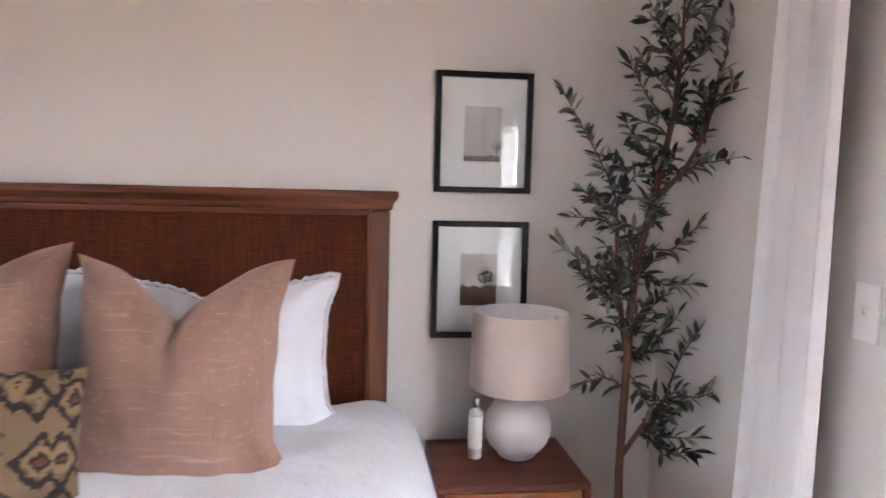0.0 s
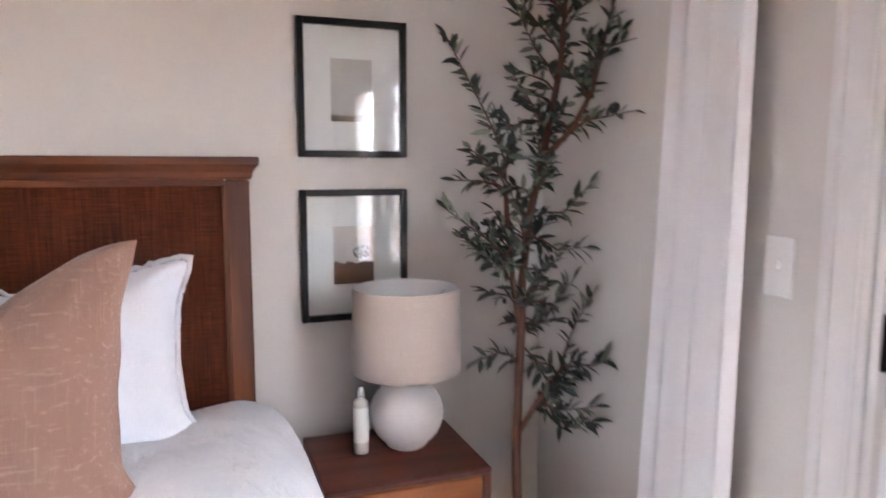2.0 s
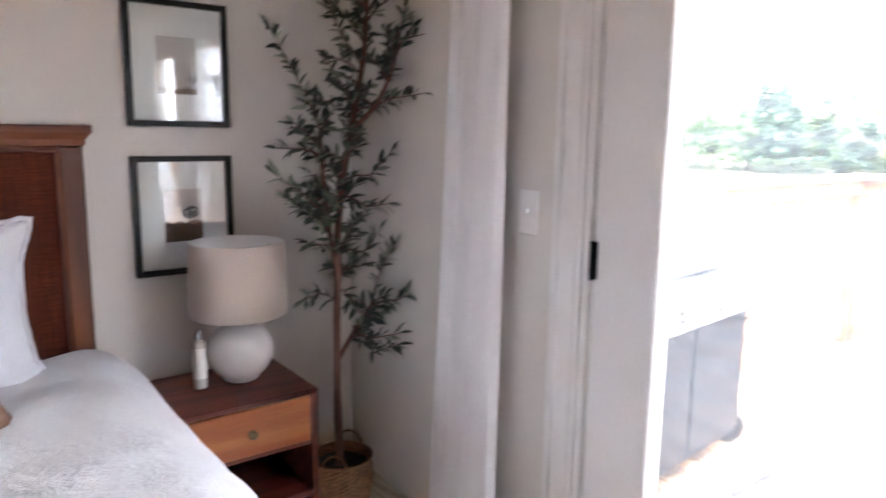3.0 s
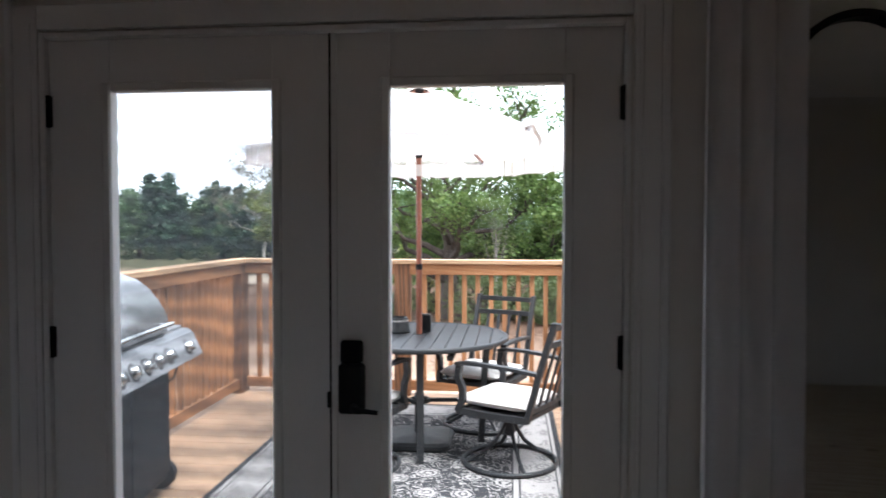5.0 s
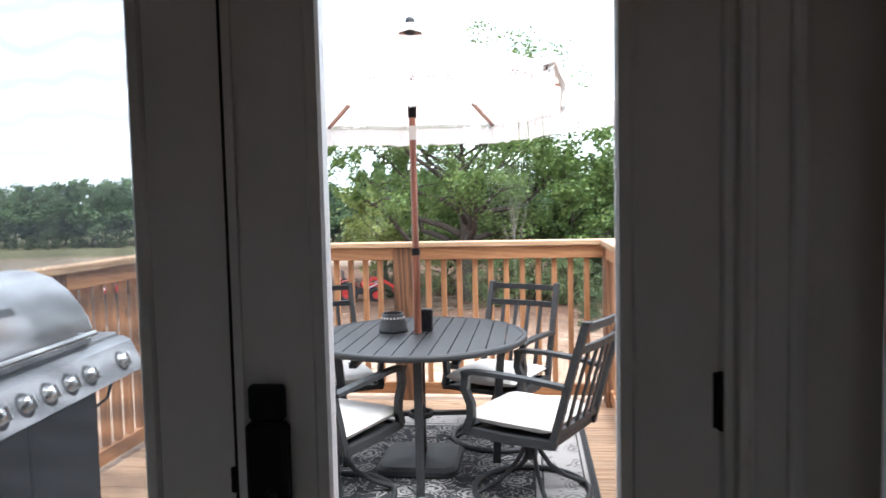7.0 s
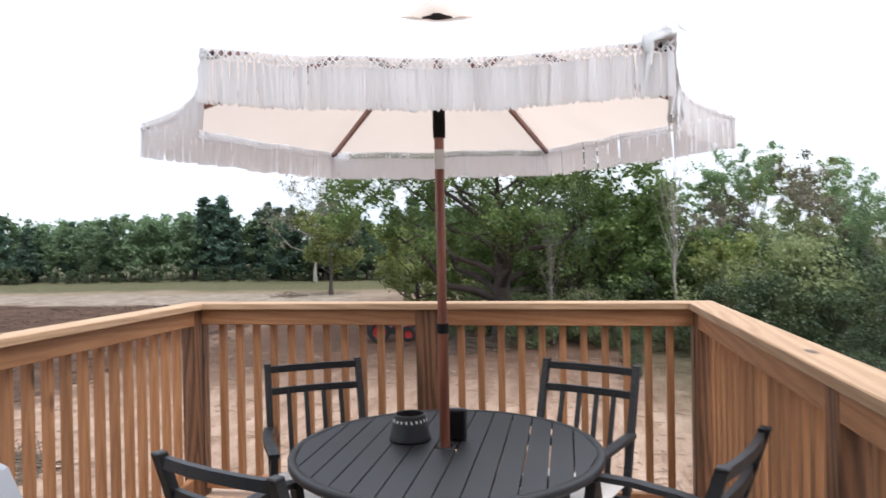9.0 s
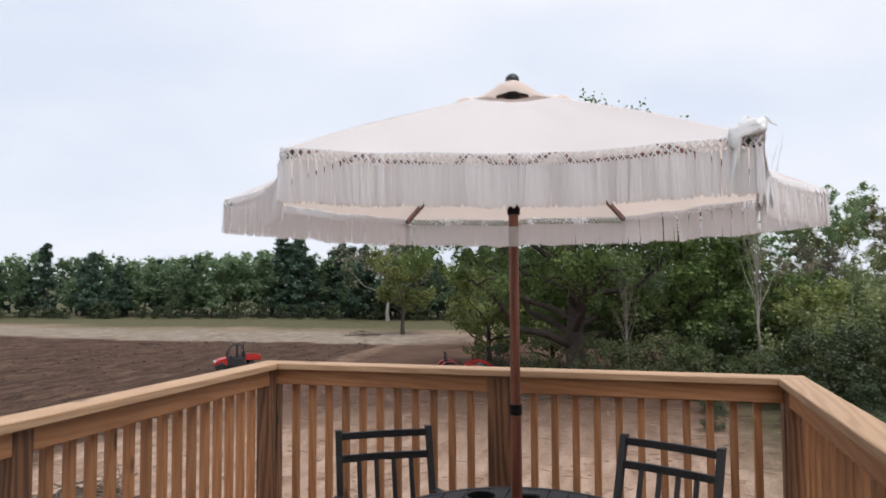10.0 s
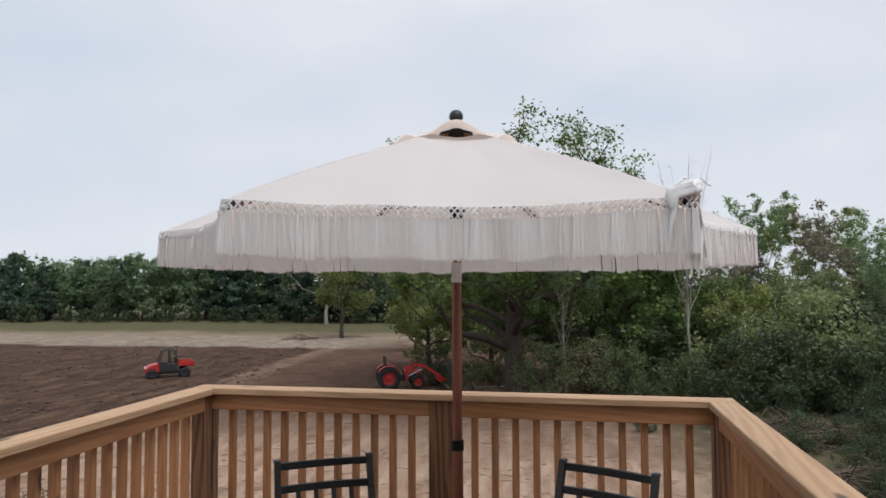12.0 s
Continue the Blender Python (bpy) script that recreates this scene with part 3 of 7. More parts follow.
def curtain(name, y0, y1, lean, side, label, folds, amp, seed, off=0.085):
    """A floor-length curtain panel between y0 and y1, in deep folds, hung from its own rod."""
    c = thing(name, (XW - off, (y0 + y1) / 2, 0.0), label, "curtain", "curtains beside the door")
    w = y1 - y0
    hem = lean * w / 2 * side

    def fn(u, v):
        z = 0.012 + v * 2.43
        wide = 1.0 + lean * (1 - v)
        ph = folds * 2 * math.pi * (u + 0.035 * noise1(u * 5, v * 1.2, seed)) + 0.5 * noise1(v * 2, seed, 3)
        a = amp * (0.65 + 0.35 * noise1(u * 4, seed, v * 0.7)) * (0.75 + 0.25 * (1 - v))
        return (-a * math.sin(ph) - 0.010 * (1 - v), (u - 0.5) * w * wide + 0.35 * a * math.cos(ph) + hem * (1 - v), z)

    cloth = part("cloth", G().sheet(fn, 150, 44), M_curtain, c)
    sol = cloth.modifiers.new("cloth_thickness", "SOLIDIFY")
    sol.thickness = 0.002
    part("rod", G().tube([(0, -w * 0.75, 2.445), (0, w * 0.75, 2.445)], 0.011, 12), M_black, c, "black metal rod")
    for s in (-1, 1):
        part("bracket", G().tube([(off - 0.001, s * w * 0.66, 2.445), (0.0, s * w * 0.66, 2.445)], 0.007, 8), M_black, c)
    return c


curtain("curtain", 1.215, 1.452, 0.44, 1, "white curtain panel hanging in folds beside the olive tree", 3.0, 0.027, 1.0)
curtain("curtain", -1.34, -1.055, 0.05, 0, "white curtain panel hanging in folds beside the mirror", 3.4, 0.062, 5.0, 0.125)


def arch_mirror():
    t = thing("arched_mirror", (XW - 0.002, -1.515, 0.0), "tall arched mirror with deep black frame on the wall", "mirror")
    w, top, bot = 0.205, 2.07, 0.26

    def outline(r):
        z0 = top - w
        pts = [(r, bot + (w - r))] + [(r, z0)] + [(r * math.cos(a), z0 + r * math.sin(a)) for a in [math.pi * k / 24 for k in range(1, 24)]] + [(-r, z0), (-r, bot + (w - r))]
        return pts
    o, i, d = outline(w), outline(w - 0.022), 0.034
    n = len(o)
    vs = [(-d, y, z) for y, z in o] + [(0, y, z) for y, z in o] + [(-d, y, z) for y, z in i] + [(0, y, z) for y, z in i]
    fs = []
    for k in range(n):
        j = (k + 1) % n
        fs += [(k, j, n + j, n + k), (2 * n + k, 3 * n + k, 3 * n + j, 2 * n + j), (k, 2 * n + k, 2 * n + j, j)]
    part("frame", G().add(vs, fs), M_frame, t, "deep black metal frame")
    g = G().add([(-0.008, y, z) for y, z in i] + [(-0.004, y, z) for y, z in i], [tuple(range(n))[::-1], tuple(range(n, 2 * n))])
    part("mirror_glass", g, M_mirror, t, "silvered mirror glass")


arch_mirror()


# ---- bed ----
def bed():
    b = thing("bed", (-0.79, 2.17, 0.0), "wooden bed with cane panel headboard against the wall", "bed")
    hw = 0.912
    head = part("headboard", G().box((-hw + 0.07, 0.020, 0.30), (hw - 0.07, 0.040, 1.335), 0.001), M_cane, b, "dark stained headboard with woven cane panel")
    for s in (-1, 1):
        part("stile", G().box((s * hw - (0.066 if s > 0 else 0), 0.0, 0.0), (s * hw + (0.066 if s < 0 else 0), 0.058, 1.343), 0.005), M_walnut_v, head)
        part("inner_bead", G().box((s * (hw - 0.067) - 0.008, 0.006, 0.31), (s * (hw - 0.067) + 0.006, 0.04, 1.325), 0.003), M_walnut_v, head)
    part("top_rail", G().box((-hw + 0.0665, 0.004, 1.325), (hw - 0.0665, 0.056, 1.3435), 0.003), M_walnut, head)
    prof = [(0.0, 1.344), (-0.006, 1.350), (-0.007, 1.364), (-0.018, 1.380), (-0.024, 1.386), (-0.024, 1.404), (-0.021, 1.408), (0.082, 1.408), (0.085, 1.404), (0.085, 1.344)]
    n = len(prof)
    ends = []
    for s in (-1, 1):
        ends.append([(s * (hw + 0.003 - y0 if y0 < 0 else hw + 0.003), y0, z) for y0, z in prof])
    cap = G().add(ends[0] + ends[1], [(k, (k + 1) % n, n + (k + 1) % n, n + k) for k in range(n)] + [tuple(range(n))[::-1], tuple(range(n, 2 * n))])
    part("cap", cap, M_walnut, head, "moulded top cap")
    for s in (-1, 1):
        part("side_rail", G().box((s * (hw - 0.02) - 0.015, -1.80, 0.20), (s * (hw - 0.02) + 0.015, 0.0, 0.36), 0.004), M_walnut, b)
        part("leg", G().box((s * (hw - 0.05) - 0.035, -1.83, 0.0), (s * (hw - 0.05) + 0.035, -1.76, 0.36), 0.004), M_walnut_v, b)
    part("mattress", G().box((-0.90, -1.80, 0.24), (0.90, -0.004, 0.60), 0.06), M_pillow_w, b, "white mattress")


bed()


def duvet():
    d = thing("duvet", (-0.785, 2.165, 0.612), "rumpled white linen duvet spread over the bed", "duvet")
    L = 1.84

    def fn(u, v):
        a = u * 2 - 1
        s = abs(a)
        flat = 0.60
        if s < flat:
            x, z = a / flat * 0.84, 0.095
        else:
            q = (s - flat) / (1 - flat)
            ang = min(q / 0.42, 1) * math.pi / 2
            x = 0.84 + 0.165 * math.sin(ang)
            z = 0.095 - 0.165 * (1 - math.cos(ang)) - max(0, q - 0.42) / 0.58 * 0.30
            x += 0.16 * max(0, q - 0.42) + 0.055 * min(1, v * 2.2) * q
            x = math.copysign(x + 0.02 * max(0, q - 0.42) * math.sin(v * 40 + 3 * noise1(v * 9, 1, 2)), a)
        y = -v * L
        k = 0.5 + 0.5 * min(1, (1 - s) * 4)
        z += 0.020 * noise1(x * 3.2, y * 2.6, 1.7) + 0.011 * noise1(x * 8 + y * 3, y * 7, 4) * k
        z += 0.016 * (max(0, noise1(x * 2.6 + y * 5.5, y * 1.4 - x * 2, 9)) ** 1.2)
        if v < 0.05:
            z -= 0.06 * (1 - v / 0.05) ** 2
        if v > 0.93:
            z -= 0.25 * ((v - 0.93) / 0.07) ** 2
        return (x, y, z)

    o = part("cover", G().sheet(fn, 150, 130), M_duvet, d)
    sol = o.modifiers.new("cloth_thickness", "SOLIDIFY")
    sol.thickness = 0.012
    sol.offset = -1
    for u in (0.0, 1.0):
        part("hem", G().tube([fn(u, k / 90) for k in range(91)], 0.005, 6), M_duvet, d, "stitched linen hem")
    part("foot_hem", G().tube([fn(k / 90, 1.0) for k in range(91)], 0.005, 6), M_duvet, d, "stitched linen hem")
    part("head_hem", G().tube([fn(k / 90, 0.0) for k in range(91)], 0.005, 6), M_duvet, d, "stitched linen hem")


duvet()


def pillow(name, at, w, h, t, rx, ry, rz, mat, label, chop=0.0, flange=0.0, seed=1.0, category="pillow", ear=0.07):
    """A stuffed pillow standing on its lower edge; chop: the dent in its top edge; flange: a flat hem."""
    p = new(name)
    p.matrix_basis = pose(*at, rx, ry, rz)
    tagged(p, label, category, "pillows on the bed")
    N = 44

    def shape(u, v, side):
        a, c = u * 2 - 1, v * 2 - 1
        ex, ez = 1 - ear * (1 - c * c) ** 1.0, 1 - ear * 0.9 * (1 - a * a)
        x, z = a * w / 2 * ex, c * h / 2 * ez
        full = max(0.0, (1 - abs(a) ** 2.6)) ** 0.5 * max(0.0, (1 - abs(c) ** 2.6)) ** 0.5
        y = side * t / 2 * full
        if chop:
            g = math.exp(-(a / 0.36) ** 2)
            top = max(0.0, (c + 0.45) / 1.45) ** 2
            z -= chop * (max(0.0, 1 - abs(a + 0.04))) ** 2.0 * max(0.0, (c + 0.2) / 1.2) ** 1.5
            y *= 1 - 0.35 * g * top
            y += side * 0.022 * math.exp(-((abs(a) - 0.14) / 0.10) ** 2) * math.exp(-((c - 0.55) / 0.30) ** 2)
            y -= side * 0.030 * math.exp(-(a / 0.06) ** 2) * math.exp(-((c - 0.62) / 0.28) ** 2)
        wr = noise1(a * 2.2 + seed, c * 2.2, side + seed) * 0.012 + noise1(a * 6 + seed, c * 5, side) * 0.005
        pinch = max(0, abs(a) + abs(c) - 1.25)
        if ear > 0.1:
            x += math.copysign(0.055 * max(0, abs(a) + abs(c) - 1.55) / 0.45, a) * (c < 0)
            z -= 0.012 * max(0, abs(a) + abs(c) - 1.6) / 0.4 * (c > 0)
        wr += 0.030 * pinch * math.sin(14 * (abs(a) - abs(c)) + seed)
        return (x + 0.006 * noise1(c * 3, seed, 5), y + side * wr * full ** 0.5, h / 2 + z + 0.005 * noise1(a * 3, seed, 9))

    g = G().sheet(lambda u, v: shape(u, v, -1), N, N).sheet(lambda u, v: shape(1 - u, v, 1), N, N)
    part("cover", g, mat, p)
    if flange:
        rim = []
        for k in range(160):
            q = k / 40
            e, f = int(q), q - int(q)
            u, v = ((f, 0), (1, f), (1 - f, 1), (0, 1 - f))[e]
            x, y, z = shape(u, v, -1)
            a, c = u * 2 - 1, v * 2 - 1
            wob = 0.009 * math.sin(k * 1.9) + 0.012 * noise1(k * 0.2, seed, 1)
            z += 0.004 * math.sin(k * 2.7 + seed)
            rim.append(((x, 0.0, z), (x + math.copysign(flange, a) * (abs(a) > 0.97) + 0.0, wob, z + math.copysign(flange, c) * (abs(c) > 0.97))))
        vs = [v for r in rim for v in r]
        n = len(rim)
        fl = part("flange", G().add(vs, [(2 * k, 2 * k + 1, 2 * ((k + 1) % n) + 1, 2 * ((k + 1) % n)) for k in range(n)], True), mat, p)
        fl.modifiers.new("cloth_thickness", "SOLIDIFY").thickness = 0.003
    return p


pillow("pillow", (-0.365, 1.945, 0.612), 0.66, 0.540, 0.29, -16, -2.5, -3, M_pillow_w, "white cotton pillow with ruffled hem against the headboard", 0.08, 0.014, 2.0, ear=0.15)
pillow("pillow", (-1.16, 1.985, 0.675), 0.70, 0.47, 0.20, -17, 0, 3, M_pillow_w, "white cotton pillow with ruffled hem against the headboard", 0.0, 0.016, 6.0, ear=0.05)
pillow("cushion", (-0.442, 1.565, 0.642), 0.560, 0.620, 0.22, -15, 0.5, -4, M_pillow_b, "terracotta slub linen cushion with dented top edge", 0.15, 0.0, 3.0, "cushion", 0.13)
pillow("cushion", (-1.03, 1.69, 0.665), 0.58, 0.60, 0.20, -15, -1, 6, M_pillow_b, "terracotta slub linen cushion with dented top edge", 0.13, 0.0, 8.0, "cushion", 0.10)
pillow("cushion", (-0.835, 1.39, 0.665), 0.50, 0.34, 0.15, -14, 0, 4, M_kilim, "dark patterned kilim lumbar cushion", 0.0, 0.0, 4.0, "cushion", 0.05)


# ---- nightstand and what stands on it ----
def nightstand():
    n = thing("nightstand", (0.497, 2.005, 0.0), "dark red wooden nightstand with one drawer and open shelf", "nightstand")
    w, d0, d1, zt = 0.236, -0.195, 0.195, 0.54
    part("top", G().box((-w, d0 - 0.004, zt - 0.020), (w, d1, zt), 0.004), M_nstop, n, "glossy dark red top")
    for s in (-1, 1):
        part("side_panel", G().box((s * w - (0.022 if s > 0 else 0), d0, 0.0), (s * w + (0.022 if s < 0 else 0), d1, zt - 0.0205), 0.003), M_nstop, n)
    part("back_panel", G().box((-w + 0.0225, d1 - 0.012, 0.10), (w - 0.0225, d1 - 0.002, zt - 0.021), 0.001), M_nstop, n)
    part("shelf", G().box((-w + 0.0225, d0 + 0.004, 0.150), (w - 0.0225, d1 - 0.0125, 0.172), 0.003), M_nstop, n)
    part("divider", G().box((-w + 0.0225, d0 + 0.014, 0.335), (w - 0.0225, d1 - 0.0125, 0.350), 0.002), M_nstop, n)
    dr = part("drawer", G().box((-w + 0.026, d0 + 0.002, 0.355), (w - 0.026, d0 + 0.020, zt - 0.028), 0.003), M_drawer, n, "honey coloured drawer front")
    part("drawer_box", G().box((-w + 0.035, d0 + 0.0205, 0.36), (w - 0.035, d1 - 0.03, zt - 0.04), 0.002), M_drawer, dr)
    k = G().lathe([(0.0001, -0.024), (0.009, -0.024), (0.0135, -0.020), (0.0145, -0.015), (0.011, -0.009), (0.006, -0.006), (0.0065, 0.0), (0.012, 0.001), (0.012, 0.003)], 20)
    knob = part("knob", k, M_brass, dr, "aged brass knob", pose(0.0, d0 + 0.001, 0.432, -90, 0, 0))
    return n


nightstand()


def table_lamp():
    t = thing("table_lamp", (0.550, 2.035, 0.541), "white ceramic gourd lamp with beige drum shade", "table lamp")
    prof = [(0.0001, 0.0), (0.05, 0.0), (0.060, 0.006)] + [(0.108 * math.sin(a) ** 0.9 + 0.002, 0.104 - 0.102 * math.cos(a)) for a in [0.62 + k * 0.085 for k in range(24)]]
    prof = [p for p in prof if p[1] < 0.2]
    prof += [(0.034, 0.205), (0.026, 0.214), (0.024, 0.225), (0.024, 0.237)]
    seg = 96
    vs = []
    for r, z in prof:
        for k in range(seg):
            a = 2 * math.pi * k / seg
            rib = 0.0016 * math.sin(26 * a / 2 + (1 if (k // 12) % 2 else -1) * z * 330) * max(0, min(1, (r - 0.05) * 40))
            vs.append(((r + rib) * math.cos(a), (r + rib) * math.sin(a), z))
    part("base", G().add(vs, [(i * seg + k, i * seg + (k + 1) % seg, (i + 1) * seg + (k + 1) % seg, (i + 1) * seg + k) for i in range(len(prof) - 1) for k in range(seg)], True), M_ceramic, t, "carved white ceramic body")
    r0, r1, z0, z1 = 0.158, 0.163, 0.236, 0.487
    part("shade", G().lathe([(r1 - 0.004, z0), (r1, z0 + 0.003), (r0, z1 - 0.003), (r0 - 0.004, z1)], 64), M_shade, t, "beige linen drum shade")
    part("shade_lining", G().lathe([(r1 - 0.0045, z0 + 0.0005), (r0 - 0.0045, z1 - 0.0005)], 64), M_shade_in, t, "white shade lining")
    part("neck", G().lathe([(0.0001, 0.237), (0.014, 0.237), (0.014, 0.30), (0.020, 0.302), (0.020, 0.35), (0.0001, 0.352)], 20), M_brass, t)
    for k in range(3):
        a = 2 * math.pi * k / 3 + 0.4
        part("spider_arm", G().tube([(0.012 * math.cos(a), 0.012 * math.sin(a), 0.3505), (0.155 * math.cos(a), 0.155 * math.sin(a), 0.46)], 0.0016, 6), M_brass, t)
    part("switch_chain", G().tube([(-0.042, -0.02, 0.36), (-0.043, -0.022, 0.222)], 0.0008, 5).ball((-0.043, -0.022, 0.220), 0.004, 8), M_brass, t)


table_lamp()


def spray_bottle():
    b = thing("spray_bottle", (0.408, 2.03, 0.541), "slim frosted spray bottle with silver cap", "bottle")
    part("bottle", G().lathe([(0.0001, 0), (0.021, 0), (0.0225, 0.003), (0.0225, 0.148), (0.019, 0.158), (0.010, 0.163), (0.010, 0.168), (0.0001, 0.168)], 28), M_bottle, b)
    part("label", G().lathe([(0.0229, 0.035), (0.0229, 0.140)], 28), M_label, b, "plain pale label")
    part("cap", G().lathe([(0.0001, 0.1685), (0.010, 0.1685), (0.0105, 0.17), (0.0105, 0.198), (0.009, 0.2), (0.0001, 0.2)], 20), M_chrome, b, "silver cap")


spray_bottle()


# ---- framed prints ----
def print_mat(name, sky_c, land, tree, horizon, seed):
    m = bpy.data.materials.new(name)
    n, l, b = nodes_of(m)
    tc, sep = n.new("ShaderNodeTexCoord"), n.new("ShaderNodeSeparateXYZ")
    l.new(tc.outputs["Generated"], sep.inputs[0])
    mp = n.new("ShaderNodeMapping")
    mp.inputs["Location"].default_value = (seed, seed * 2, 0)
    l.new(tc.outputs["Generated"], mp.inputs[0])
    nz = noise_of(n, l, mp.outputs[0], 6, 6, 0.65)
    edge = math_of(n, l, "ADD", sep.outputs[2], math_of(n, l, "MULTIPLY", math_of(n, l, "SUBTRACT", nz, 0.5), 0.25))
    r = ramp_of(n, [(0.0, tuple(c * 0.6 for c in land)), (horizon * 0.7, land), (horizon, tuple(c * 0.7 for c in land)), (horizon + 0.03, sky_c), (1.0, tuple(c * 1.08 for c in sky_c))])
    l.new(edge, r.inputs[0])
    c = mixrgb(n, l, "MULTIPLY", 0.5, r.outputs[0], ramp_out(n, l, noise_of(n, l, mp.outputs[0], 40, 3), 0.7, 1.05))
    l.new(c, b.inputs["Base Color"])
    b.inputs["Roughness"].default_value = 0.8
    return m, surface(name + "_foliage", tree, 0.8, var=0.3, bump=0)


def framed_print(z0, z1, pr, iw, iz, label, bush):
    x0, x1 = 0.276, 0.618
    cx = (x0 + x1) / 2
    f = thing("framed_print", (cx, YW - 0.0005, z0), label, "framed picture", "framed prints above the nightstand")
    w, h, b = (x1 - x0) / 2, z1 - z0, 0.020
    for lo, hi in (((-w, -0.026, 0), (-w + b, 0, h)), ((w - b, -0.026, 0), (w, 0, h)), ((-w + b + 0.0003, -0.026, h - b), (w - b - 0.0003, 0, h)), ((-w + b + 0.0003, -0.026, 0), (w - b - 0.0003, 0, b))):
        part("frame_bar", G().box(lo, hi, 0.002), M_frame, f)
    part("mat", G().box((-w + b, -0.008, b), (w - b, -0.004, h - b), 0.0003), M_mat, f, "white picture mat")
    art = part("print", G().box((iw[0], -0.0088, iz[0]), (iw[1], -0.0082, iz[1]), 0.0001), pr[0], f, "faded landscape print")
    rnd = random.Random(int(z0 * 100))
    g = G()
    bx, bz, br, n, stalk = bush
    for _ in range(n):
        a, r = rnd.uniform(0, 2 * math.pi), br * rnd.random() ** 0.5
        x, z, s = bx + r * math.cos(a), bz + 0.8 * r * math.sin(a), rnd.uniform(0.0015, 0.004)
        g.add([(x - s, -0.0090, z - s * 0.6), (x + s, -0.0090, z - s * 0.4), (x + s * 0.5, -0.0090, z + s), (x - s * 0.6, -0.0090, z + s * 0.8)], [(0, 1, 2, 3)])
    for dx, dz in stalk:
        g.tube([(bx, -0.0090, bz - br - 0.012), (bx + dx * 0.4, -0.0090, bz - br * 0.3), (bx + dx, -0.0090, bz + dz)], [0.0010, 0.0007, 0.0003], 4)
    part("printed_tree", g, pr[1], art)
    part("glazing", G().box((-w + b - 0.001, -0.0185, b - 0.001), (w - b + 0.001, -0.0170, h - b + 0.001), 0.0003), M_pglass, f, "clear picture glass").visible_shadow = False


framed_print(1.409, 1.826, print_mat("print_misty", (0.58, 0.55, 0.53), (0.28, 0.20, 0.14), (0.16, 0.12, 0.10), 0.09, 1.0), (-0.068, 0.062), (0.110, 0.300),
             "black framed misty field print with white mat", (0.048, 0.165, 0.020, 26, [(-0.012, 0.03), (0.008, 0.05), (0.016, 0.02), (-0.004, 0.042)]))
framed_print(0.893, 1.309, print_mat("print_hill", (0.60, 0.53, 0.50), (0.115, 0.045, 0.022), (0.03, 0.035, 0.03), 0.36, 4.0), (-0.068, 0.062), (0.115, 0.300),
             "black framed hill and tree print with white mat", (0.022, 0.218, 0.028, 130, [(0.0, 0.0)]))


# ---- olive tree ----
def leaf_shape(L, w):
    """A small pointed leaf, slightly folded and curved, along +x."""
    pts = [(0, 0, 0), (L * 0.3, w * 0.42, 0.10 * w), (L * 0.65, w * 0.40, 0.02 * w), (L, 0, -0.12 * L), (L * 0.65, -w * 0.40, 0.02 * w), (L * 0.3, -w * 0.42, 0.10 * w), (L * 0.33, 0, -0.10 * w), (L * 0.66, 0, -0.16 * w)]
    return pts, [(0, 6, 1), (1, 6, 7, 2), (2, 7, 3), (0, 5, 6), (5, 4, 7, 6), (4, 3, 7)]


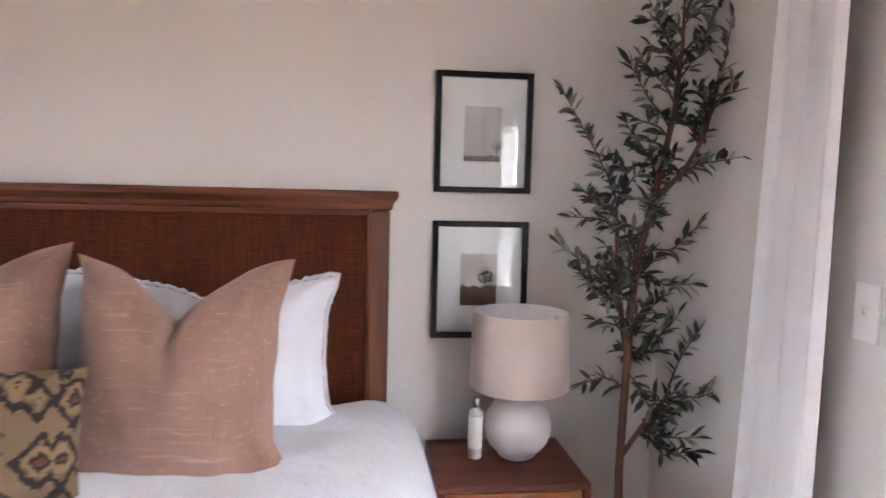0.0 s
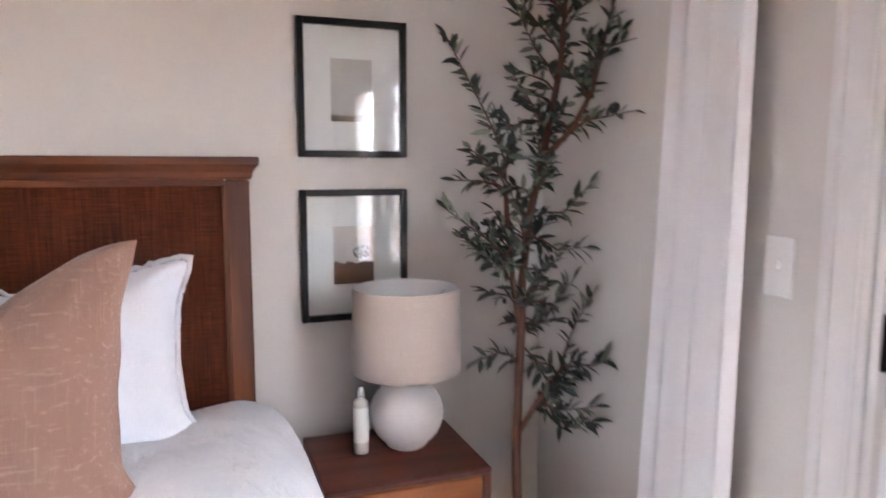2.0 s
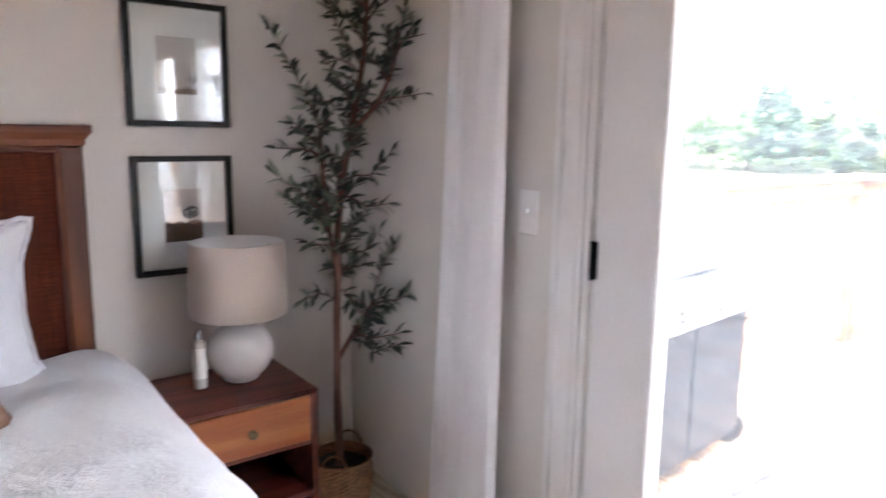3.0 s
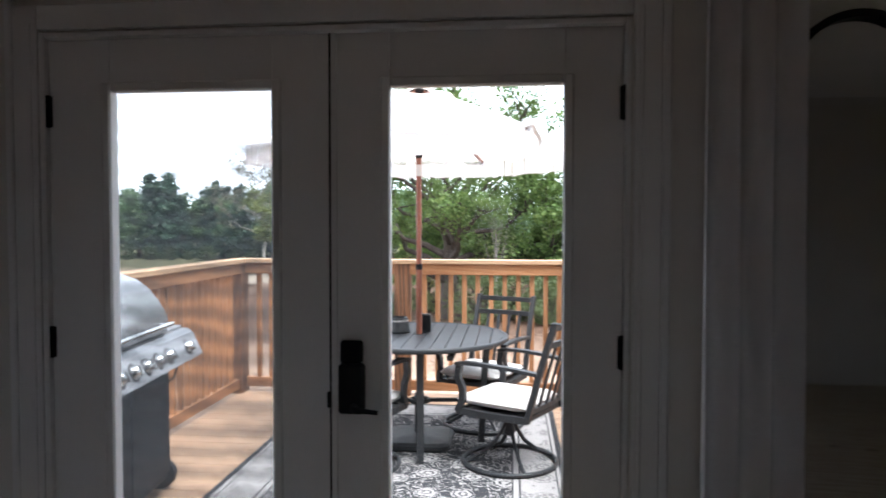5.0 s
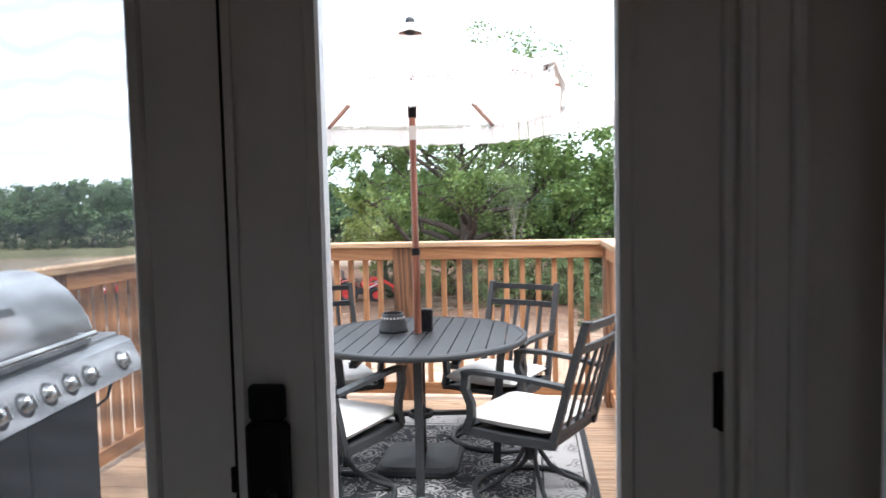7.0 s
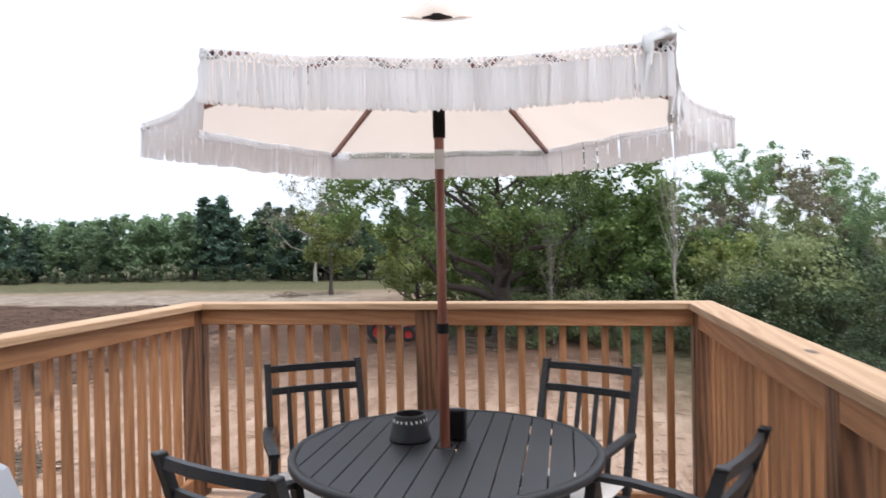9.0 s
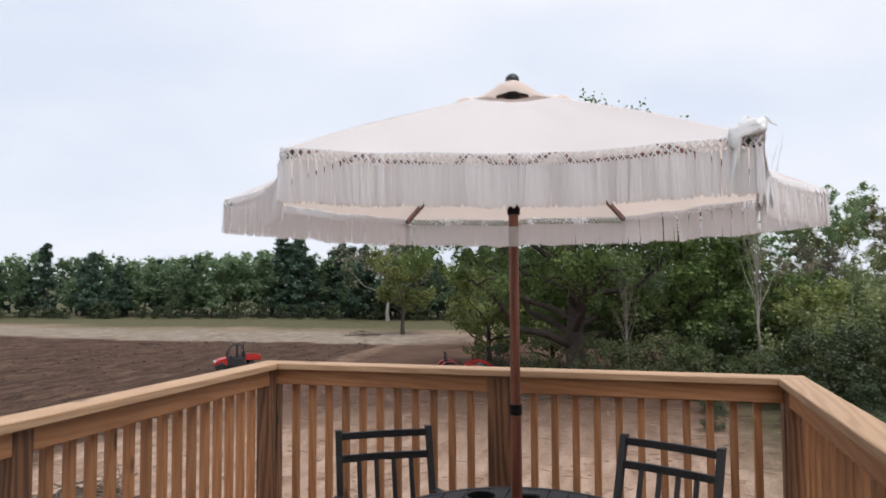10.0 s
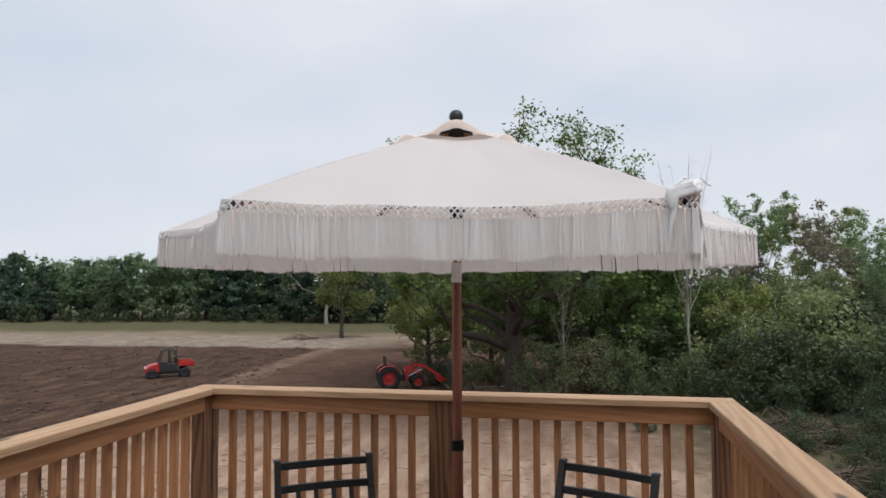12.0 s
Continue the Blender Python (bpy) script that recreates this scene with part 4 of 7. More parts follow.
def olive_tree():
    bx, by = 0.872, 1.915
    t = thing("olive_tree", (bx, by, 0.012), "artificial olive tree with dark trunk in a basket", "plant")
    rnd = random.Random(11)

    def P(px, pz, dy=0.0):
        return Vector((px - bx, dy, pz - 0.012))
    trunk = [P(0.872, 0.10), P(0.868, 0.32), P(0.860, 0.52), P(0.864, 0.72), P(0.870, 0.90), P(0.872, 1.05), P(0.890, 1.23), P(0.930, 1.40), P(0.958, 1.54), P(0.984, 1.68), P(0.998, 1.88), P(0.996, 2.06)]
    part("trunk", G().tube(trunk, [0.016, 0.015, 0.014, 0.0135, 0.013, 0.0125, 0.012, 0.011, 0.010, 0.009, 0.006, 0.003], 10), M_bark_o, t, "thin brown trunk")
    stem2 = [P(0.868, 0.90), P(0.845, 1.05, 0.01), P(0.830, 1.22, 0.02), P(0.818, 1.38, 0.02)]
    part("stem", G().tube(stem2, [0.010, 0.009, 0.008, 0.006], 8), M_bark_o, t)
    low = [P(0.862, 0.575), P(0.920, 0.68, -0.02), P(0.985, 0.77, -0.03)]
    part("stem", G().tube(low, [0.009, 0.008, 0.006], 8), M_bark_o, t)
    up = [P(0.930, 1.40), P(1.000, 1.49, -0.05), P(1.045, 1.60, -0.08), P(1.065, 1.70, -0.09)]
    part("stem", G().tube(up, [0.010, 0.008, 0.006, 0.004], 8), M_bark_o, t)
    twigs = [
        [P(0.985, 0.77, -0.03), P(1.03, 0.93, -0.05), P(1.075, 1.00, -0.06)], [P(0.985, 0.77, -0.03), P(1.06, 0.80, -0.10), P(1.09, 0.83, -0.14)],
        [P(0.905, 0.66, -0.01), P(0.98, 0.66, -0.06), P(1.06, 0.68, -0.12)], [P(0.93, 0.70), P(0.97, 0.61, -0.08), P(1.05, 0.64, -0.12)],
        [P(0.866, 0.80), P(0.775, 0.85, -0.04), P(0.690, 0.84, -0.08)], [P(0.868, 0.86), P(0.91, 0.77, -0.09), P(0.94, 0.76, -0.14)],
        [P(0.872, 0.98), P(0.94, 0.98, -0.06), P(0.985, 1.06, -0.10)], [P(0.870, 0.93), P(0.95, 0.90, 0.06), P(1.00, 0.95, 0.12)],
        [P(0.842, 1.08), P(0.745, 1.18, -0.02), P(0.605, 1.27, -0.06)], [P(0.835, 1.15), P(0.77, 1.10, -0.08), P(0.71, 1.13, -0.12)], [P(0.832, 1.18), P(0.77, 1.12, 0.07), P(0.73, 1.17, 0.12)],
        [P(0.818, 1.38), P(0.735, 1.53, -0.03), P(0.605, 1.71, -0.08)], [P(0.822, 1.33), P(0.75, 1.38, -0.05), P(0.660, 1.43, -0.10)], [P(0.822, 1.30), P(0.76, 1.34, 0.06), P(0.70, 1.34, 0.10)],
        [P(0.884, 1.18), P(0.96, 1.14, -0.05), P(1.03, 1.15, -0.08)], [P(0.890, 1.23), P(0.97, 1.25, -0.06), P(1.035, 1.33, -0.09)], [P(0.874, 1.08), P(0.95, 1.06, 0.02), P(1.02, 1.10, 0.06)],
        [P(0.886, 1.21), P(0.93, 1.32, 0.06), P(1.00, 1.36, 0.10)], [P(0.876, 1.10), P(0.82, 1.20, -0.10), P(0.80, 1.27, -0.14)],
        [P(1.000, 1.49, -0.05), P(1.06, 1.52, -0.12), P(1.085, 1.53, -0.22)], [P(1.065, 1.70, -0.09), P(1.080, 1.82, -0.11), P(1.088, 1.94, -0.12)], [P(1.04, 1.58, -0.08), P(1.02, 1.70, -0.13), P(1.04, 1.77, -0.16)],
        [P(1.03, 1.55, -0.07), P(1.07, 1.62, -0.02), P(1.09, 1.70, 0.02)],
        [P(0.945, 1.47), P(0.87, 1.56, -0.04), P(0.80, 1.63, -0.07)], [P(0.952, 1.51), P(0.86, 1.50, 0.06), P(0.80, 1.54, 0.11)], [P(0.935, 1.43), P(0.90, 1.36, -0.09), P(0.86, 1.40, -0.15)],
        [P(0.975, 1.62), P(0.88, 1.70, -0.05), P(0.80, 1.80, -0.08)], [P(0.985, 1.70), P(0.93, 1.80, 0.05), P(0.90, 1.86, 0.09)], [P(0.992, 1.80), P(0.92, 1.88, -0.06), P(0.83, 2.00, -0.10)],
        [P(0.996, 1.85), P(1.04, 1.90, -0.06), P(1.06, 1.98, -0.09)], [P(0.998, 1.90), P(0.95, 1.98, 0.03), P(0.93, 2.08, 0.06)], [P(0.998, 1.95), P(1.03, 2.03, 0.02), P(1.05, 2.10, 0.05)], [P(0.980, 1.66), P(1.02, 1.72, 0.05), P(1.05, 1.76, 0.09)],
        [P(0.998, 1.78), P(1.01, 1.83, -0.09), P(1.00, 1.90, -0.15)], [P(0.870, 0.95), P(0.84, 1.02, -0.09), P(0.86, 1.10, -0.14)],
    ]
    grow = random.Random(29)
    for line, lo, hi, m in ((trunk, 0.86, 2.0, 34), (stem2, 0.95, 1.38, 16), (up, 1.42, 1.70, 9), (low, 0.62, 0.77, 6)):
        for _ in range(m):
            i = grow.randrange(len(line) - 1)
            o = line[i].lerp(line[i + 1], grow.random())
            if not lo < o.z < hi:
                continue
            a, r = grow.uniform(0, 6.283), grow.uniform(0.07, 0.14)
            e = o + Vector((r * math.cos(a), 0.8 * r * math.sin(a), grow.uniform(0.02, 0.11)))
            twigs.append([o, o.lerp(e, 0.5) + Vector((0, 0, 0.012)), e])
    shapes = [leaf_shape(L, w) for L, w in ((0.052, 0.0185), (0.060, 0.0195), (0.043, 0.017))]
    meshes = []
    for pts, fs in shapes:
        meshes.append(G().add(pts, fs, True).mesh("leaf", M_leaf_o))
    rest, fruit, count = G(), 0, 0
    for a, b, c in twigs:
        L = (b - a).length + (c - b).length
        part("branch", G().tube([a, a.lerp(b, 0.5) + Vector((0, 0, 0.01)), b, c], [0.004, 0.0034, 0.0026, 0.0012], 6), M_bark_o, t)
        n = int(L / 0.0095)
        for k in range(n):
            q = 0.12 + 0.88 * k / max(1, n - 1)
            p = a.lerp(b, q * 2) if q < 0.5 else b.lerp(c, q * 2 - 1)
            along = ((b - a) if q < 0.5 else (c - b)).normalized()
            side = along.cross(Vector((rnd.uniform(-1, 1), rnd.uniform(-1, 1), rnd.uniform(-1, 1)))).normalized()
            d = (along * rnd.uniform(0.35, 1.0) + side * rnd.uniform(0.6, 1.0) + Vector((0, 0, rnd.uniform(-0.3, 0.35)))).normalized()
            if k >= n - 2:
                d = (along + side * 0.25).normalized()
            q3 = d.to_track_quat("X", "Z") @ Euler((rnd.uniform(-1.2, 1.2), 0, 0)).to_quaternion()
            m = Matrix.LocRotScale(p, q3, [rnd.uniform(0.8, 1.15)] * 3)
            if (m @ Vector((0.06, 0, 0))).x + bx > XW - 0.01:
                continue
            i = rnd.randrange(3)
            if count < 300:
                part("leaf", meshes[i], M_leaf_o, t, "", m)
            else:
                rest.add([m @ Vector(v) for v in shapes[i][0]], shapes[i][1], True)
            count += 1
            if rnd.random() < 0.045:
                part("olive", G().ball((0, 0, 0), 0.0065, 10, 1.25), M_olive, t, "small black olive", Matrix.Translation(p + side * 0.012))
    tagged(part("foliage", rest, M_leaf_o, t, "grey green olive leaves"), kind="stuff")


olive_tree()


def basket():
    b = thing("basket", (0.872, 1.915, 0.0), "woven brown basket with looped handles holding a plant", "basket")
    seg, rows = 72, 26

    def fn(u, v):
        a = u * 2 * math.pi
        k, j = int(round(u * seg)), int(round(v * rows))
        r = 0.098 + 0.022 * math.sin(v * 2.3) + (0.0035 if ((k // 2) + j) % 2 else -0.0015)
        return (r * math.cos(a), r * math.sin(a), 0.002 + v * 0.205)
    part("wall", G().sheet(fn, seg, rows, False), M_basket, b, "checkered woven seagrass")
    part("rim", G().tube([(0.116 * math.cos(a), 0.116 * math.sin(a), 0.21) for a in [2 * math.pi * k / 40 for k in range(41)]], 0.006, 8, False), M_basket, b)
    part("bottom", G().lathe([(0.0001, 0.001), (0.098, 0.001)], 40), M_basket, b)
    for s, a0 in ((1, -2.25), (-1, 0.75)):
        cx, cy = 0.114 * math.cos(a0), 0.114 * math.sin(a0)
        tx, ty = -math.sin(a0), math.cos(a0)
        part("handle", G().tube([(cx + tx * 0.045 * math.cos(q), cy + ty * 0.045 * math.cos(q), 0.205 + 0.055 * math.sin(q)) for q in [math.pi * k / 12 for k in range(13)]], 0.004, 8), M_basket, b, "rope loop handle")
    part("moss", G().sheet(lambda u, v: (0.112 * v * math.cos(2 * math.pi * u), 0.112 * v * math.sin(2 * math.pi * u), 0.172 + 0.018 * noise1(9 * v * math.cos(6.283 * u), 9 * v * math.sin(6.283 * u), 2)), 40, 10), M_moss, b, "dark dry moss")


basket()


# ---- the deck ----
ZD = -0.03
DX0, DX1, DYL, DYR = XW + 0.152, 5.03, 1.93, -1.20    # deck edges; inner faces of the rails follow
ZR = 1.16                                           # top of the rail cap


def railing(name, a, b, posts, label, lap0, lap1, wide_=0.09):
    """A cedar railing from a to b (plan points on its centre line), with posts at the given distances along it."""
    a, b = Vector((*a, 0)), Vector((*b, 0))
    L, d = (b - a).length, (b - a).normalized()
    r = thing(name, (a.x, a.y, ZD), label, "railing", "deck railings", math.degrees(math.atan2(d.y, d.x)))
    H = ZR - ZD
    cap = G().box((-lap0, -0.072, H - 0.038), (L + lap1, 0.072, H), 0.004)
    part("cap", cap, M_cap, r, "flat cedar rail cap")
    ends = sorted(posts)
    half = [wide_ / 2 if 0 < k < len(ends) - 1 else 0.045 for k in range(len(ends))]
    for q, h in zip(ends, half):
        part("post", G().box((-h, -0.045, -0.25), (h, 0.045, H - 0.0385), 0.004), M_post, r, "", (q, 0.0, 0))
    bl = G().box((-0.019, -0.019, 0.13), (0.019, 0.019, H - 0.060), 0.002).mesh("baluster", M_ced[2])
    for k0 in range(len(ends) - 1):
        q0, q1 = ends[k0] + half[k0], ends[k0 + 1] - half[k0 + 1]
        part("top_board", G().box((q0 + 0.0005, -0.044, H - 0.130), (q1 - 0.0005, -0.007, H - 0.039), 0.003), M_ced[0], r)
        part("bottom_board", G().box((q0 + 0.0005, -0.019, 0.045), (q1 - 0.0005, 0.025, 0.1295), 0.003), M_ced[0], r)
        gap = q1 - q0
        n = max(1, round(gap / 0.1145) - 1)
        for k in range(n):
            part("baluster", bl, M_ced[2], r, "", (q0 + gap * (k + 1) / (n + 1), 0.0125, 0))
    return r


railing("front_railing", (4.955, 1.87), (4.955, -1.10), [0.0, 1.459, 2.97], "new cedar deck railing with square balusters facing the field", 0.075, 0.075, 0.14)
railing("side_railing", (DX0 + 0.06, 1.87), (4.955 - 0.0755, 1.87), [0.0, 1.75, 3.55], "new cedar deck railing with square balusters beside the grill", 0.05, -0.0005)
railing("side_railing", (4.955 - 0.0755, -1.10), (DX0 + 0.06, -1.10), [0.05, 1.93, 3.6], "new cedar deck railing with square balusters facing the woods", -0.0005, 0.05)

deck = new("deck_floor")
tagged(deck, "cedar deck boards laid side by side", "", "", "structure")
nb = 27
bw = (DX1 - DX0) / nb
bm_ = G().box((0.002, DYR, ZD - 0.036), (bw - 0.003, DYL, ZD), 0.003).mesh("deck_board", M_deck)
for k in range(nb):
    part("deck_board", bm_, M_deck, deck, "", (DX0 + k * bw, 0, 0))
for y in (DYL - 0.02, DYR + 0.02, 0.4):
    part("joist", G().box((DX0, y - 0.019, ZD - 0.28), (DX1, y + 0.019, ZD - 0.0365), 0.003), M_ced[0], deck)
for x in (DX0 + 0.05, DX1 - 0.03):
    part("rim_joist", G().box((x - 0.019, DYR + 0.04, ZD - 0.28), (x + 0.019, DYL - 0.04, ZD - 0.0365), 0.003), M_ced[1], deck)
for y in (DYL - 0.1, DYR + 0.1):
    part("deck_post", G().box((DX1 - 0.20, y - 0.07, -4.35), (DX1 - 0.06, y + 0.07, ZD - 0.281), 0.004), M_ced[2], deck)

# outer shell of the house, below and beside the deck
M_siding = surface("house_siding", (0.62, 0.62, 0.61), 0.6, var=0.04, bump=0.05)
setting("house_shell", G().box((X0 - 0.13, Y0 - 0.14, -4.5), (XW + 0.149, YW + 0.14, -0.122), 0.002), M_siding, "pale house wall below the deck")

# ---- rug ----
M_rug = bpy.data.materials.new("outdoor_rug_weave")
n, l, b = nodes_of(M_rug)
tc, sep = n.new("ShaderNodeTexCoord"), n.new("ShaderNodeSeparateXYZ")
l.new(tc.outputs["Object"], sep.inputs[0])
RX, RY = 1.35, 0.995
warp_ = n.new("ShaderNodeTexNoise")
warp_.inputs["Scale"].default_value = 5.0
l.new(tc.outputs["Object"], warp_.inputs["Vector"])
wv_ = n.new("ShaderNodeVectorMath")
wv_.operation = "MULTIPLY_ADD"
wv_.inputs[1].default_value = (0.10, 0.10, 0)
l.new(warp_.outputs["Color"], wv_.inputs[0])
l.new(tc.outputs["Object"], wv_.inputs[2])


def rug_pattern(scale, off, rings):
    vo = n.new("ShaderNodeTexVoronoi")
    vo.inputs["Scale"].default_value, vo.inputs["Randomness"].default_value = scale, 0.62
    mp = n.new("ShaderNodeMapping")
    mp.inputs["Location"].default_value = (off, off * 0.7, 0)
    l.new(wv_.outputs[0], mp.inputs[0])
    l.new(mp.outputs[0], vo.inputs["Vector"])
    vo.voronoi_dimensions = "2D"
    pet = math_of(n, l, "SINE", math_of(n, l, "MULTIPLY", vo.outputs["Distance"], rings))
    return pet, vo.outputs["Distance"]


p1, d1 = rug_pattern(4.2, 0.3, 46)
p2, d2 = rug_pattern(9.5, 1.7, 22)
scroll = noise_of(n, l, wv_.outputs[0], 7.5, 2, 0.5, 2.2)
line = math_of(n, l, "ABSOLUTE", math_of(n, l, "SUBTRACT", scroll, 0.5))
white = math_of(n, l, "LESS_THAN", line, 0.020)
flower = math_of(n, l, "MULTIPLY", math_of(n, l, "LESS_THAN", d1, 0.30), math_of(n, l, "GREATER_THAN", math_of(n, l, "ADD", p1, math_of(n, l, "MULTIPLY", p2, 0.7)), -0.15))
small = math_of(n, l, "MULTIPLY", math_of(n, l, "LESS_THAN", d2, 0.22), math_of(n, l, "GREATER_THAN", p2, 0.3))
mask = math_of(n, l, "MAXIMUM", math_of(n, l, "MAXIMUM", white, flower), small)
ax, ay = math_of(n, l, "ABSOLUTE", sep.outputs[0]), math_of(n, l, "ABSOLUTE", sep.outputs[1])
edge = math_of(n, l, "MINIMUM", math_of(n, l, "SUBTRACT", RX, ax), math_of(n, l, "SUBTRACT", RY, ay))
in_border = math_of(n, l, "LESS_THAN", edge, 0.30)
dark, cream, grey = (0.030, 0.030, 0.033), (0.38, 0.355, 0.34), (0.14, 0.136, 0.136)
field = mixrgb(n, l, "MIX", mask, dark, cream)
field = mixrgb(n, l, "MIX", math_of(n, l, "MULTIPLY", small, 0.7), field, grey)
border = mixrgb(n, l, "MIX", math_of(n, l, "MAXIMUM", flower, small), cream, (0.20, 0.19, 0.185))
c = mixrgb(n, l, "MIX", in_border, field, border)
for lo, hi, col in ((-1, 0.035, dark), (0.035, 0.055, cream), (0.055, 0.064, dark), (0.270, 0.282, dark), (0.282, 0.312, cream), (0.312, 0.322, dark)):
    c = mixrgb(n, l, "MIX", math_of(n, l, "MULTIPLY", math_of(n, l, "GREATER_THAN", edge, lo), math_of(n, l, "LESS_THAN", edge, hi)), c, col)
l.new(mixrgb(n, l, "MULTIPLY", 0.5, c, ramp_out(n, l, noise_of(n, l, coords(n, l, (1, 0.3, 1)), 300, 2), 0.6, 1.0)), b.inputs["Base Color"])
b.inputs["Roughness"].default_value = 0.95
bump_of(n, l, b, noise_of(n, l, coords(n, l, (1, 0.3, 1)), 350, 2), 0.4, 0.003)
rug = part("outdoor_rug", G().sheet(lambda u, v: ((u - 0.5) * 2 * RX, (v - 0.5) * 2 * RY, 0.008 + 0.0015 * noise1(u * 6, v * 6, 3)), 30, 24)
           .sheet(lambda u, v: ((0.5 - u) * 2 * RX, (v - 0.5) * 2 * RY, 0.0), 2, 2), M_rug, None, "", (3.27, 0.135, ZD + 0.0005))
rim_ = G()
for (x0, y0), (x1, y1) in (((-RX, -RY), (RX, -RY)), ((RX, -RY), (RX, RY)), ((RX, RY), (-RX, RY)), ((-RX, RY), (-RX, -RY))):
    rim_.tube([(x0, y0, 0.005), (x1, y1, 0.005)], 0.005, 6)
part("rug_binding", rim_, M_slate, rug, "black edge binding")
tagged(rug, "black and cream floral outdoor rug lying on the deck", "rug")


# ---- dining set ----
TX, TY, TR = 3.62, 0.085, 0.598


def dining_table():
    t = thing("dining_table", (TX, TY, ZD), "round charcoal metal slatted patio table with umbrella hole", "table")
    zt = 0.75
    ring = [(TR - 0.030, zt - 0.030), (TR - 0.005, zt - 0.030), (TR, zt - 0.025), (TR, zt - 0.005), (TR - 0.005, zt), (TR - 0.030, zt), (TR - 0.030, zt - 0.030)]
    part("rim", G().lathe(ring, 72), M_slate, t)
    n, wide = 13, 2 * (TR - 0.027) / 13
    for k in range(n):
        c = -(TR - 0.027) + (k + 0.5) * wide
        y0, y1 = c - wide / 2 + 0.003, c + wide / 2 - 0.003
        L = [math.sqrt(max(1e-6, (TR - 0.029) ** 2 - y * y)) for y in (y0, (y0 + y1) / 2, y1)]
        spans = [(-1, 1)] if abs(c) > wide * 0.6 else [(-1, -0.03 / L[1]), (0.03 / L[1], 1)]
        for lo, hi in spans:
            top = [(lo * L[0], y0), (lo * L[1], c), (lo * L[2], y1), (hi * L[2], y1), (hi * L[1], c), (hi * L[0], y0)]
            vs = [(x, y, zt - 0.001) for x, y in top] + [(x, y, zt - 0.018) for x, y in top]
            part("slat", G().add(vs, [(5, 4, 3, 2, 1, 0), (6, 7, 8, 9, 10, 11)] + [(i, (i + 1) % 6, 6 + (i + 1) % 6, 6 + i) for i in range(6)]), M_tabletop, t)
    for s in (-1, 1):
        part("cross_bar", G().box((s * 0.25 - 0.02, -0.50, zt - 0.050), (s * 0.25 + 0.02, 0.50, zt - 0.0185), 0.003), M_slate, t)
        part("cross_bar", G().box((-0.50, s * 0.25 - 0.02, zt - 0.080), (0.50, s * 0.25 + 0.02, zt - 0.0505), 0.003), M_slate, t)
    for k in range(4):
        a = math.radians(188 + 90 * k)
        ca, sa = math.cos(a), math.sin(a)
        part("leg", G().bar([(0.42 * ca, 0.42 * sa, 0.012), (0.43 * ca, 0.43 * sa, 0.35), (0.46 * ca, 0.46 * sa, zt - 0.033)], 0.042, 0.042, (ca, sa, 0)), M_slate, t)
        part("stretcher", G().bar([(0.42 * ca, 0.42 * sa, 0.30), (0.06 * ca, 0.06 * sa, 0.30)], 0.03, 0.022), M_slate, t)
    part("stretcher_ring", G().lathe([(0.055, 0.287), (0.07, 0.287), (0.07, 0.313), (0.055, 0.313), (0.055, 0.287)], 28), M_slate, t)
    part("umbrella_collar", G().lathe([(0.026, zt - 0.02), (0.032, zt - 0.02), (0.036, zt + 0.003), (0.026, zt + 0.003)], 28), M_slate, t)


dining_table()


